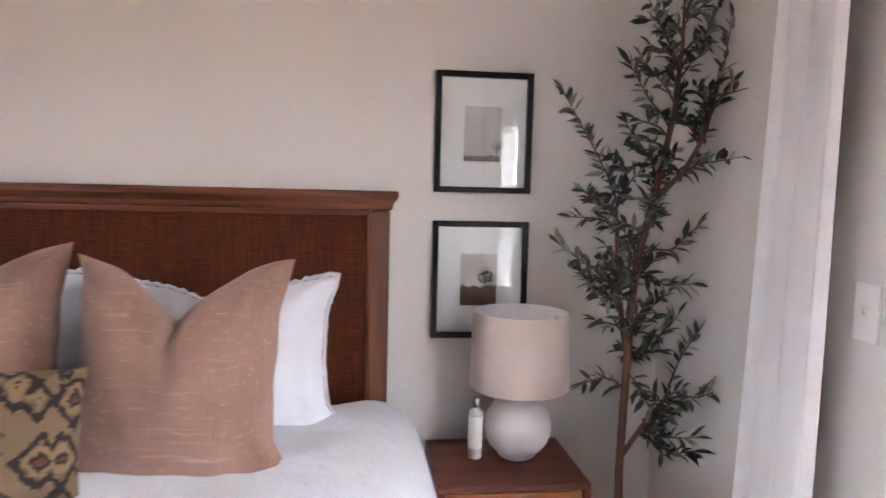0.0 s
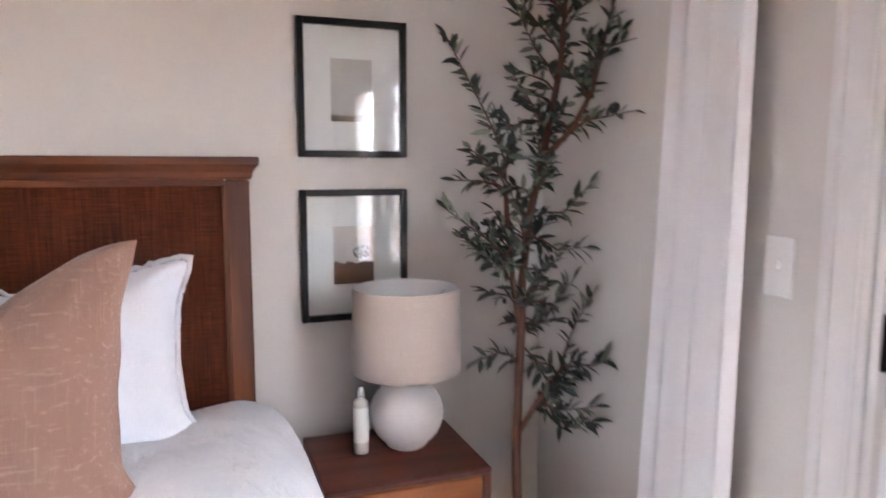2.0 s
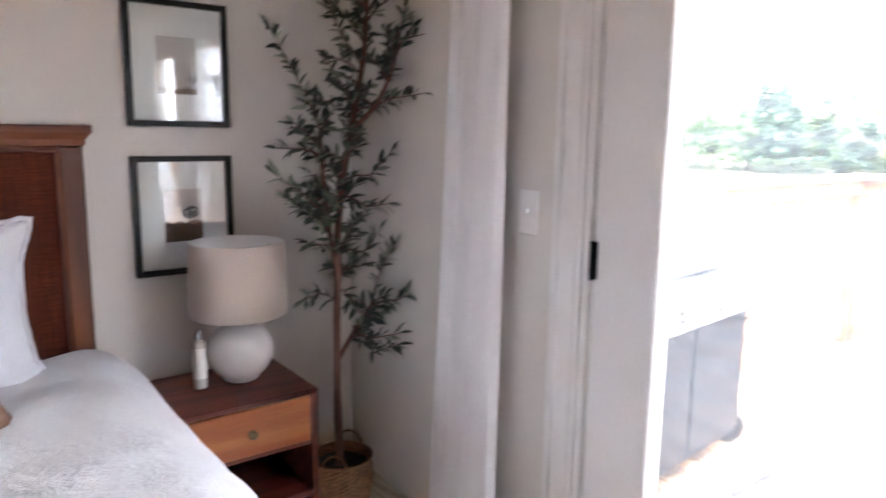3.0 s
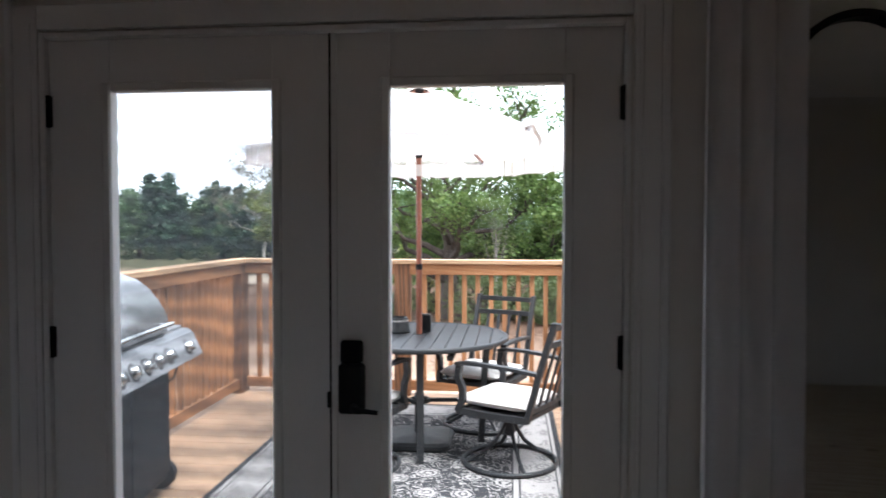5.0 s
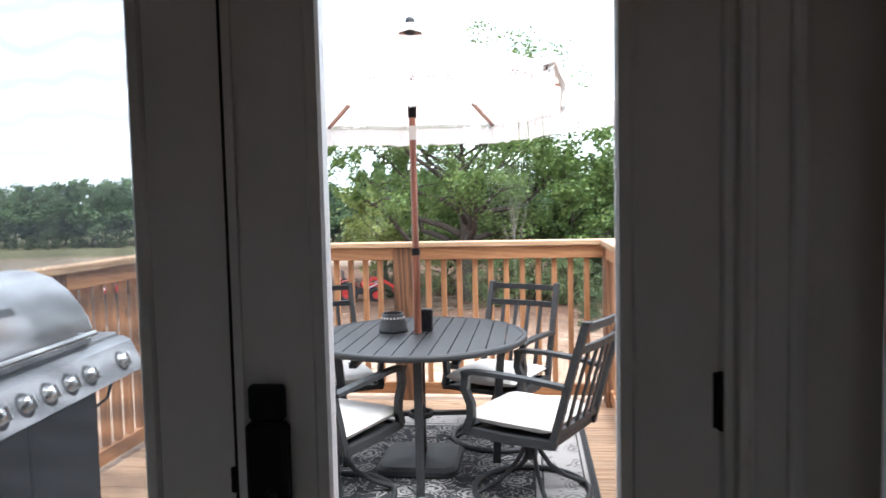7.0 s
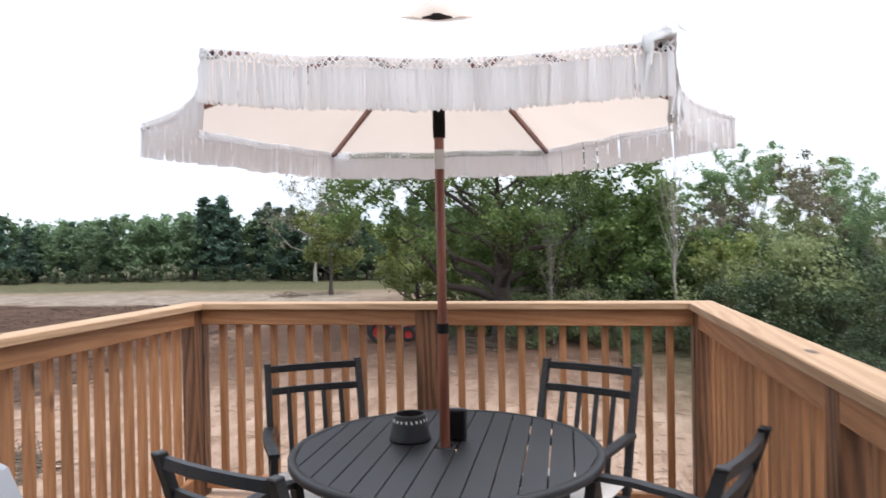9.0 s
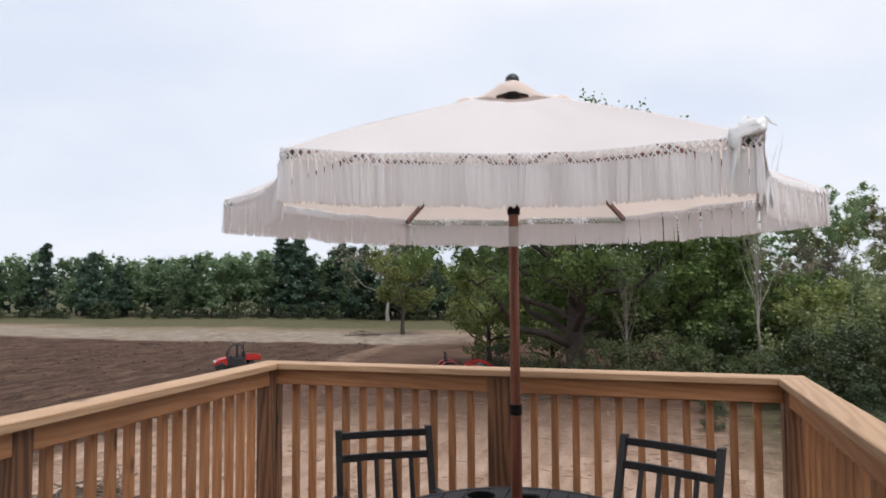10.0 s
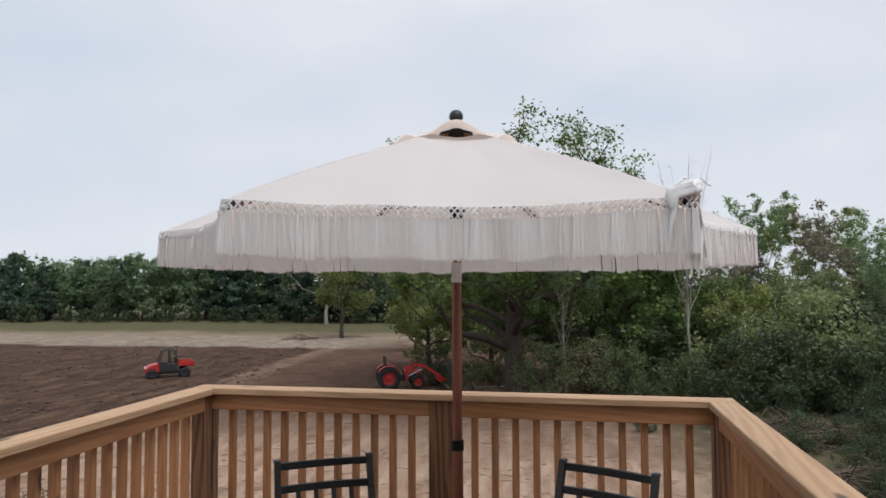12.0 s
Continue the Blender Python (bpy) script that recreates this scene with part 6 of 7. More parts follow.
def tilled(x, y):
    """How far a spot lies inside the tilled field (above 0: inside), in metres."""
    return min(y - (19.0 + 0.10 * (x - 26)) - 2.5 * noise1(x * 0.08, y * 0.08, 5), 65.0 - x + 3 * noise1(y * 0.07, 2, 8), x - 13)


def ground_z(x, y):
    z = ZG + 0.10 * noise1(x * 0.07, y * 0.07, 1) + 0.035 * noise1(x * 0.6, y * 0.6, 3)
    k = max(0.0, min(1.0, tilled(x, y) / 2))
    z += k * (0.10 * noise1(x * 1.1, y * 1.1, 6) + 0.07 * abs(noise1(x * 2.4, y * 1.6, 9)))
    if x > 5:
        z += (1 - k) * 0.03 * noise1(x * 1.9, y * 1.9, 4)
    return z


def spread(stops):
    out = []
    for a, b, n in stops:
        out += [a + (b - a) * k / n for k in range(n)]
    return out + [stops[-1][1]]


gx = spread([(-900, -60, 6), (-60, 5, 12), (5, 62, 170), (62, 120, 60), (120, 300, 12), (300, 2500, 8)])
gy = spread([(-1800, -120, 8), (-120, -28, 18), (-28, 46, 190), (46, 130, 34), (130, 1800, 8)])
w_ = len(gx)
gv = [(x, y, ground_z(x, y)) for y in gy for x in gx]
gf = [(j * w_ + i, j * w_ + i + 1, (j + 1) * w_ + i + 1, (j + 1) * w_ + i) for j in range(len(gy) - 1) for i in range(w_ - 1)]

M_ground = bpy.data.materials.new("field_soil")
n, l, b = nodes_of(M_ground)
v = coords(n, l)
sep = n.new("ShaderNodeSeparateXYZ")
l.new(v, sep.inputs[0])
big, mid, fine = noise_of(n, l, v, 0.12, 5), noise_of(n, l, v, 1.1, 6, 0.65), noise_of(n, l, v, 9, 5, 0.7)
streak = noise_of(n, l, coords(n, l, (0.25, 1.0, 1), (0, 0, 12)), 1.6, 4, 0.6)
gxs = math_of(n, l, "ADD", sep.outputs[0], math_of(n, l, "MULTIPLY", math_of(n, l, "SUBTRACT", big, 0.5), 14))
gys = math_of(n, l, "ADD", sep.outputs[1], math_of(n, l, "MULTIPLY", math_of(n, l, "SUBTRACT", mid, 0.5), 5))


def step(src, lo, hi):
    m = n.new("ShaderNodeMapRange")
    m.inputs["From Min"].default_value, m.inputs["From Max"].default_value = lo, hi
    l.new(src, m.inputs["Value"])
    return m.outputs[0]


def mul(*a):
    r = a[0]
    for q in a[1:]:
        r = math_of(n, l, "MULTIPLY", r, q)
    return r


dirt = ramp_of(n, [(0.32, (0.145, 0.090, 0.060)), (0.46, (0.28, 0.185, 0.130)), (0.66, (0.46, 0.335, 0.25))])
l.new(math_of(n, l, "ADD", math_of(n, l, "MULTIPLY", streak, 0.55), math_of(n, l, "MULTIPLY", fine, 0.45)), dirt.inputs[0])
till = ramp_of(n, [(0.36, (0.016, 0.010, 0.007)), (0.50, (0.068, 0.040, 0.027)), (0.66, (0.165, 0.103, 0.068))])
l.new(math_of(n, l, "ADD", math_of(n, l, "MULTIPLY", streak, 0.45), math_of(n, l, "MULTIPLY", fine, 0.55)), till.inputs[0])
line_ = math_of(n, l, "SUBTRACT", gys, math_of(n, l, "ADD", 19.0, math_of(n, l, "MULTIPLY", math_of(n, l, "SUBTRACT", sep.outputs[0], 26), 0.10)))
c = mixrgb(n, l, "MIX", mul(step(line_, -0.5, 1.2), step(gxs, 66, 64), step(gxs, 12, 15)), dirt.outputs[0], till.outputs[0])
redsoil = ramp_of(n, [(0.34, (0.032, 0.018, 0.012)), (0.5, (0.082, 0.046, 0.031)), (0.68, (0.155, 0.094, 0.065))])
l.new(math_of(n, l, "ADD", math_of(n, l, "MULTIPLY", mid, 0.45), math_of(n, l, "MULTIPLY", fine, 0.55)), redsoil.inputs[0])
# reddish brown bare soil between the tilled field and the oak
c = mixrgb(n, l, "MIX", mul(step(gxs, 23, 34), step(gxs, 76, 68), step(line_, 1.0, -1.0), 0.95), c, redsoil.outputs[0])
ramp_litter = ramp_of(n, [(0.3, (0.030, 0.022, 0.015)), (0.6, (0.072, 0.051, 0.034)), (0.8, (0.125, 0.092, 0.062))])
l.new(math_of(n, l, "ADD", math_of(n, l, "MULTIPLY", mid, 0.4), math_of(n, l, "MULTIPLY", fine, 0.6)), ramp_litter.inputs[0])
pale = ramp_of(n, [(0.35, (0.14, 0.108, 0.078)), (0.6, (0.29, 0.24, 0.188))])
l.new(mid, pale.inputs[0])
c = mixrgb(n, l, "MIX", mul(step(gxs, 63, 66), step(gxs, 84, 76), step(gys, 14, 24)), c, pale.outputs[0])
grass = ramp_of(n, [(0.3, (0.055, 0.055, 0.027)), (0.6, (0.115, 0.106, 0.058)), (0.8, (0.19, 0.16, 0.098))])
l.new(math_of(n, l, "ADD", math_of(n, l, "MULTIPLY", mid, 0.5), math_of(n, l, "MULTIPLY", fine, 0.5)), grass.inputs[0])
c = mixrgb(n, l, "MIX", step(gxs, 76, 86), c, grass.outputs[0])
c = mixrgb(n, l, "MIX", mul(step(gys, -3.5, -6.5), step(gxs, 8, 14), 0.9), c, ramp_litter.outputs[0])
weeds = mul(step(gys, -2.5, -6.5), step(gxs, 15, 24), ramp_out(n, l, mid, 0.45, 1.0, 0.4, 0.6))
c = mixrgb(n, l, "MIX", weeds, c, grass.outputs[0])
l.new(c, b.inputs["Base Color"])
b.inputs["Roughness"].default_value = 0.97
b.inputs["Specular IOR Level"].default_value = 0.1
bump_of(n, l, b, math_of(n, l, "ADD", mid, math_of(n, l, "MULTIPLY", fine, 0.5)), 0.9, 0.12)
setting("ground", G().add(gv, gf, True), M_ground, "bare and tilled earth of a cleared field")

M_bark = surface("grey_brown_bark", (0.060, 0.045, 0.036), 0.9, var=0.4, big=3, fine=25, bump=0.8, stretch=(1, 1, 0.25), dist=0.03)
M_palebark = surface("pale_bark", (0.26, 0.235, 0.20), 0.9, var=0.25, big=3, fine=25, bump=0.5, stretch=(1, 1, 0.3), dist=0.02)
LEAF = {
    "oak": leaf_mat("oak_leaves", (0.128, 0.198, 0.056), (0.225, 0.285, 0.094), 0.42, 0.5),
    "spring": leaf_mat("spring_leaves", (0.265, 0.315, 0.090), (0.380, 0.400, 0.140), 0.40, 0.45),
    "mid": leaf_mat("woodland_leaves", (0.240, 0.345, 0.165), (0.330, 0.420, 0.215), 0.34, 0.5),
    "dark": leaf_mat("pine_needles", (0.082, 0.142, 0.096), (0.125, 0.190, 0.125), 0.45, 0.4),
    "olive": leaf_mat("shrub_leaves", (0.310, 0.360, 0.160), (0.400, 0.430, 0.210), 0.34, 0.5),
    # darkened leaf colour: the shade inside the wood is put into it
    "under": leaf_mat("shaded_understory_leaves", (0.066, 0.096, 0.042), (0.110, 0.140, 0.062), 0.45, 0.4),
    "far": leaf_mat("far_wood_leaves", (0.185, 0.275, 0.142), (0.255, 0.335, 0.175), 0.40, 0.5),
    "scrub": leaf_mat("scrub_leaves", (0.125, 0.160, 0.066), (0.190, 0.220, 0.095), 0.45, 0.4),
    "dusty": leaf_mat("budding_twigs", (0.236, 0.215, 0.142), (0.345, 0.315, 0.220), 0.4, 0.3),
}


def leaves_geo(centres, per, rad, size, seed, flat=1.0, droop=0.0):
    """Small leaf quads scattered in clumps round the given centres."""
    r = np.random.RandomState(seed)
    cs = np.repeat(np.array(centres, float), per, 0)
    n_ = len(cs)
    rads = np.repeat(np.array(rad if hasattr(rad, "__len__") else [rad] * len(centres), float), per)
    squash = np.repeat(r.uniform(0.55, 1.35, (len(centres), 3)), per, 0)
    d = np.clip(r.normal(size=(n_, 3)), -2.1, 2.1) * squash
    p = cs + d * (rads * 0.52)[:, None] * np.array([1, 1, flat])
    p[:, 2] -= droop * r.uniform(0, 1, n_)
    a = r.normal(size=(n_, 3))
    a[:, 2] *= 0.6
    a /= np.linalg.norm(a, axis=1)[:, None]
    q = np.cross(a, r.normal(size=(n_, 3)))
    q /= np.linalg.norm(q, axis=1)[:, None]
    s = size * r.uniform(0.6, 1.25, n_)[:, None]
    v0, v1, v2, v3 = p - a * s * 0.6, p + q * s * 0.34, p + a * s * 0.6, p - q * s * 0.34
    vs = np.stack([v0, v1, v2, v3], 1).reshape(-1, 3)
    g = Geo()
    g.v = [tuple(t) for t in vs.tolist()]
    g.f = [(4 * i, 4 * i + 1, 4 * i + 2, 4 * i + 3) for i in range(n_)]
    g.s = [False] * n_
    return g


def tree(name, at, label, h, spread_, leafm, bark, seed, clumps, per, size, trunk_r, base=0.3, lean=0.0, kindly="broad", limbs=9, group="", clump_r=0.14, dome=0):
    """A tree: tapered trunk, limbs that fork, and clumps of small leaves about their ends."""
    rnd = random.Random(seed)
    t = thing(name, at, label, "tree", group)
    top = Vector((lean, lean * 0.4, h * (0.62 if kindly == "broad" else 0.97)))
    steps = 7
    tp = [Vector((top.x * (k / steps) ** 1.4 + 0.02 * h * noise1(k * 0.8, seed, 1) * (k > 0), top.y * k / steps + 0.02 * h * noise1(k * 0.8, seed, 7) * (k > 0), top.z * k / steps - (0.25 if k == 0 else 0))) for k in range(steps + 1)]
    wood_ = G().tube(tp, [trunk_r * (1.35 if k == 0 else 1 - 0.82 * k / steps) for k in range(steps + 1)], 9)
    trunk = part("trunk", wood_, bark, t)
    centres, rads = [], []
    for i in range(limbs):
        q = base + (1 - base) * (i + rnd.uniform(0, 0.6)) / limbs
        o = tp[0].lerp(tp[-1], 0) if q <= 0 else tp[min(steps, int(q * steps))].lerp(tp[min(steps, int(q * steps) + 1)], q * steps % 1)
        a = i * 2.4 + rnd.uniform(-0.5, 0.5)
        if kindly == "broad":
            reach = spread_ * (0.95 - 0.55 * max(0, (q - 0.55))) * rnd.uniform(0.75, 1.05)
            rise = (h - o.z) * (rnd.uniform(0.35, 0.85) * (0.25 + q * 0.75) if q < 0.6 else rnd.uniform(0.6, 0.96))
        else:
            reach = spread_ * (1.05 - q) * rnd.uniform(0.7, 1.1) + 0.15
            rise = rnd.uniform(-0.05, 0.12) * h * (1 - q) + 0.03 * h * q
        e = o + Vector((reach * math.cos(a), reach * math.sin(a), rise))
        m1 = o.lerp(e, 0.45) + Vector((rnd.uniform(-0.08, 0.08) * reach, rnd.uniform(-0.08, 0.08) * reach, (-0.10 if kindly == "broad" else 0.02) * reach))
        r0 = trunk_r * (1 - 0.75 * q) * 0.5
        part("limb", G().tube([o, o.lerp(m1, 0.5) + Vector((0, 0, 0.03 * reach)), m1, m1.lerp(e, 0.5) + Vector((0.03 * reach, 0, 0.05 * reach)), e], [r0, r0 * 0.8, r0 * 0.6, r0 * 0.35, r0 * 0.12], 6), bark, t)
        twigs = G()
        for j in range(5):
            s = m1.lerp(e, rnd.uniform(0.0, 0.9))
            f = s + Vector((rnd.uniform(-1, 1), rnd.uniform(-1, 1), rnd.uniform(-0.2, 1))) * reach * 0.38
            twigs.tube([s, s.lerp(f, 0.5) + Vector((0, 0, 0.04 * reach)), f], [r0 * 0.32, r0 * 0.2, r0 * 0.06], 4)
            centres += [tuple(f), tuple(s.lerp(f, 0.6))]
        centres += [tuple(e), tuple(m1.lerp(e, 0.6))]
        part("branches", twigs, bark, t)
    need = clumps - len(centres)
    src = list(centres)
    for _ in range(max(0, need)):
        a, b2 = rnd.choice(src), rnd.choice(src)
        k = rnd.uniform(0, 0.45)
        centres.append(tuple(a[i] + (b2[i] - a[i]) * k * (0.5 if kindly != "broad" else 1) + rnd.gauss(0, 0.05 * spread_) for i in range(3)))
    for _ in range(dome):
        a, e = rnd.uniform(0, 6.283), rnd.uniform(0.15, 1.0)
        if noise1(math.cos(a) * 2.2 + seed, math.sin(a) * 2.2, e * 2.5) < -0.28:
            continue
        w2 = max(0.0, 1 - e ** 2.4) ** 0.55 * rnd.uniform(0.80, 1.02)
        centres.append((lean * 0.6 + spread_ * 1.02 * w2 * math.cos(a), spread_ * (0.30 + 1.02 * w2 * math.sin(a)), h * (0.38 + 0.58 * e)))
    rads = [spread_ * clump_r * rnd.uniform(0.6, 1.25) for _ in centres]
    if per:
        part("crown", leaves_geo(centres, per, rads, size, seed, 0.8), leafm, t)
    return t


def shrub(name, at, label, h, r, leafm, seed, clumps, per, size, group="shrubs at the field edge"):
    rnd = random.Random(seed)
    t = thing(name, at, label, "shrub", group)
    centres, st = [], G()
    for i in range(clumps):
        a, q = rnd.uniform(0, 6.283), rnd.random()
        rr = r * math.sqrt(rnd.random()) * (0.45 + 0.75 * math.sin(math.pi * min(0.95, q * 0.8 + 0.15)))
        c = Vector((rr * math.cos(a), rr * math.sin(a), h * (0.06 + 0.94 * q)))
        centres.append(tuple(c))
        if i % 3 == 0:
            st.tube([(c.x * 0.15, c.y * 0.15, -0.1), (c.x * 0.5, c.y * 0.5, c.z * 0.6), tuple(c)], [0.03, 0.018, 0.006], 4)
    part("stems", st, M_bark, t)
    part("foliage", leaves_geo(centres, per, r * 0.24, size, seed, 0.9), leafm, t)
    return t


def gz(x, y):
    return (x, y, ground_z(x, y) - 0.05)


rnd = random.Random(21)
tree("oak_tree", gz(41.2, 3.2), "large spreading oak with fresh green leaves", 14.3, 8.2, LEAF["oak"], M_bark, 3, 320, 105, 0.18, 0.70, 0.20, 0.6, limbs=24, clump_r=0.085, dome=420)
tree("young_oak", gz(76.5, 26.0), "small leafy tree standing alone in the field", 9.6, 4.0, LEAF["spring"], M_bark, 8, 130, 60, 0.30, 0.26, 0.30, 0.2, limbs=9, clump_r=0.17)
tree("budding_tree", gz(103, 37.8), "tall half-bare tree with pale new buds", 18.5, 8.2, LEAF["dusty"], M_palebark, 12, 210, 17, 0.32, 0.30, 0.25, 0.3, limbs=14, clump_r=0.13)
tree("yellowing_tree", gz(50, 10.2), "rounded yellow green tree beside the oak", 6.8, 3.4, LEAF["spring"], M_bark, 15, 110, 64, 0.22, 0.24, 0.22, 0.3, limbs=10, clump_r=0.16)
b1 = tree("bare_sapling", gz(39.6, -6.2), "slender bare pale tree above the bushes", 14.2, 1.9, LEAF["dusty"], M_palebark, 31, 60, 0, 0.2, 0.105, 0.40, 0.2, "broad", limbs=16, group="bare trees")
copy_thing(b1, pose(*gz(39.8, 0.3), 0, 0, 80) @ Matrix.Scale(0.62, 4))
b1.matrix_basis = pose(*gz(39.6, -6.2), 0, 0, 10)

tree("young_maple", gz(40, -8.9), "small yellow green tree among the bushes", 5.9, 2.3, LEAF["spring"], M_palebark, 33, 130, 46, 0.16, 0.09, 0.12, 0.2, limbs=11, clump_r=0.17)
tree("willow_tree", gz(42.5, -12.9), "soft grey green tree behind the bushes", 7.4, 2.6, LEAF["olive"], M_bark, 35, 170, 46, 0.15, 0.11, 0.12, 0.3, limbs=13, clump_r=0.15)
tree("ash_tree", gz(43.5, -17.4), "upright green tree behind the bushes", 8.2, 2.6, LEAF["mid"], M_bark, 37, 170, 46, 0.16, 0.12, 0.14, 0.2, limbs=13, clump_r=0.15)

# the woods: a few model trees, copied
pines = [tree("pine_tree", gz(112 + 3 * k, 60 - 9 * k), "dark green pine at the far field edge", 13.0, 3.3, LEAF["dark"], M_bark, 40 + k, 190, 18, 0.54, 0.22, 0.05, 0.2, "slim", limbs=22, group="pines at the far edge", clump_r=0.20) for k in range(3)]
broad = [tree("woodland_tree", gz(118 + 3 * k, 85 - 8 * k), "leafy tree in the far wood", 11.0, 4.2, LEAF["far"], M_bark, 50 + k, 165, 16, 0.56, 0.2, 0.14, 0.3, limbs=11, group="trees of the far wood", clump_r=0.16) for k in range(3)]


def place(src, x, y, s, a):
    return copy_thing(src, Matrix.Translation(gz(x, y)) @ Matrix.Rotation(a, 4, "Z") @ Matrix.Diagonal((s, s, s * rnd.uniform(0.92, 1.1), 1)))


for k in range(74):
    y = 130 - 1.95 * k + rnd.uniform(-1.2, 1.2)
    x = 112 + rnd.uniform(-5, 6) - max(0, y - 70) * 0.22 + max(0, 26 - y) * 0.1
    pine = 20 < y < 62 and rnd.random() < 0.72 or y > 80 and rnd.random() < 0.5
    place(rnd.choice(pines if pine else broad), x, y, rnd.uniform(0.70, 1.12) * (0.96 if y > 70 else 1), rnd.uniform(0, 6.28))
for k in range(32):
    y = 135 - 4.6 * k + rnd.uniform(-1.5, 1.5)
    place(rnd.choice(broad), 126 + rnd.uniform(-3, 6) - max(0, y - 70) * 0.22, y, rnd.uniform(0.92, 1.14), rnd.uniform(0, 6.28))

near = [tree("edge_tree", gz(52 + 4 * k, -9 - 5 * k), "green deciduous tree in the near wood", 12.0, 3.4, LEAF[q], M_bark, 70 + k, 220, 44, 0.195, 0.17, 0.16, 0.3, limbs=13, group="trees of the near wood", clump_r=0.12) for k, q in enumerate(("mid", "spring", "olive"))]
airy = [tree("slender_tree", gz(51 + 3 * k, -13 - 4 * k), "slender airy tree with sparse pale leaves", 12.5, 2.1, LEAF[q], M_palebark, 90 + k, 150, 34, 0.17, 0.11, 0.30, 0.4, limbs=15, group="slender trees of the near wood", clump_r=0.17) for k, q in enumerate(("mid", "dusty"))]
for x, y, s in ((47, 10, .42), (50, 6, .5), (49, 0, .55), (48, -4, .72), (53, -6, .9), (47, -9.5, .72), (45, -12.5, .66), (49, -15, .86), (44, -17, .72), (40, -19, .70), (45, -22, .84), (38, -22, .68), (56, -12, .95), (55, 2, .6), (58, 8, .6), (62, 14, .75), (64, 3, .7), (60, -4, 1.0), (52, -20, .95), (74, 16, .8), (80, 8, .9)):
    place(rnd.choice(near), x + rnd.uniform(-0.8, 0.8), y + rnd.uniform(-0.8, 0.8), s * 0.78 * rnd.uniform(0.85, 1.1), rnd.uniform(0, 6.28))
dense = tree("shade_tree", gz(46, 1.0), "dense dark green tree beside the oak", 8.2, 3.6, LEAF["oak"], M_bark, 77, 260, 46, 0.20, 0.2, 0.08, 0.2, limbs=14, group="dark trees beside the oak", clump_r=0.13)
for x, y, s in ((43.8, -2.9, 1.28), (46.5, -5.0, 1.1), (48.5, 5.5, 0.8), (43.4, -4.6, .62), (43, -8.2, .72), (41.5, -12.5, .6)):
    place(dense, x, y, s, rnd.uniform(0, 6.28))
for x, y, s, k in ((46, -7.6, .72, 1), (44, -9.0, .60, 1), (47, -17.5, .86, 0), (43, -14.6, .70, 1), (41, -16.4, .78, 0), (50, -11.0, .82, 1)):
    place(airy[k], x, y, s * rnd.uniform(0.92, 1.06), rnd.uniform(0, 6.28))

bushes = [shrub("shrub", gz(36 + k, -8 - 3 * k), "dense green shrub at the field edge", 3.4, 1.9, LEAF[q], 80 + k, 85, 46, 0.15) for k, q in enumerate(("under", "scrub", "olive"))]
for x, y, s in ((42, 8, .55), (40, 6.2, .5), (38.5, 1.2, .8), (40.5, -1.2, .95), (38.6, -2.6, .8), (41, -4.2, 1.15), (37.5, -5.4, .75), (39.5, -8.6, 1.25), (36.5, -10.4, 1.0), (38.5, -12.2, 1.35), (34.8, -12.8, .9), (35.5, -15.5, 1.3), (32.8, -16.2, .9), (31.5, -18.5, 1.2), (29, -18.4, .8), (43.5, -1, 1.2), (44, -7, 1.4), (41, -15, 1.5), (36, -19, 1.4), (44, 5, .9), (33.5, -9.2, .45), (31, -12, .5), (29.4, -14.6, .5), (27, -17.5, .45), (35.2, -7.2, .4), (34, -3.8, .35), (31.5, -6.5, .3), (28.5, -10, .32), (25.5, -13.5, .34), (30.2, -3.2, .25), (27, -6, .25), (20.6, -8.4, .34), (23, -9.3, .42), (25, -8.8, .30), (27, -10.8, .5), (22, -10.6, .5), (24.6, -11.3, .55), (28.4, -8.6, .36), (19.6, -9.6, .4), (21.4, -12.4, .6), (18.2, -11.0, .5)):
    place(bushes[0] if s < 0.7 or rnd.random() < 0.35 else bushes[2 if rnd.random() < 0.25 else 1], x + rnd.uniform(-0.3, 0.3), y + rnd.uniform(-0.3, 0.3), s * rnd.uniform(0.9, 1.1), rnd.uniform(0, 6.28))
# dark-leaved row, its colour giving the far wood a shaded foot
far_bush = shrub("shrub", gz(105, 20), "low green shrub at the far field edge", 3.4, 1.9, LEAF["under"], 88, 50, 24, 0.30, "shrubs at the far field edge")
for k in range(34):
    y = 125 - 3.7 * k + rnd.uniform(-1, 1)
    place(far_bush, 106 + rnd.uniform(-2.5, 1.5) - max(0, y - 70) * 0.22, y, rnd.uniform(0.45, 0.9), rnd.uniform(0, 6.28))

M_stick = surface("dead_wood", (0.12, 0.088, 0.062), 0.9, var=0.4, big=6, fine=40, bump=0.4)


def brush_pile(x, y, r, n_, seed, label):
    t = thing("brush_pile", gz(x, y), label, "brush pile", "brush piles on the field")
    q = random.Random(seed)
    g = G()
    for _ in range(n_):
        a, d = q.uniform(0, 6.283), r * math.sqrt(q.random())
        c = Vector((d * math.cos(a), d * math.sin(a), max(0.05, (r - d) * 0.42 * q.random())))
        e = Vector((q.uniform(-1, 1), q.uniform(-1, 1), q.uniform(-0.25, 0.35))).normalized() * q.uniform(0.4, 1.1)
        g.tube([c - e, c + Vector((0, 0, 0.06)), c + e], [0.03, 0.022, 0.008], 4)
    tagged(part("sticks", g, M_stick, t), kind="stuff")


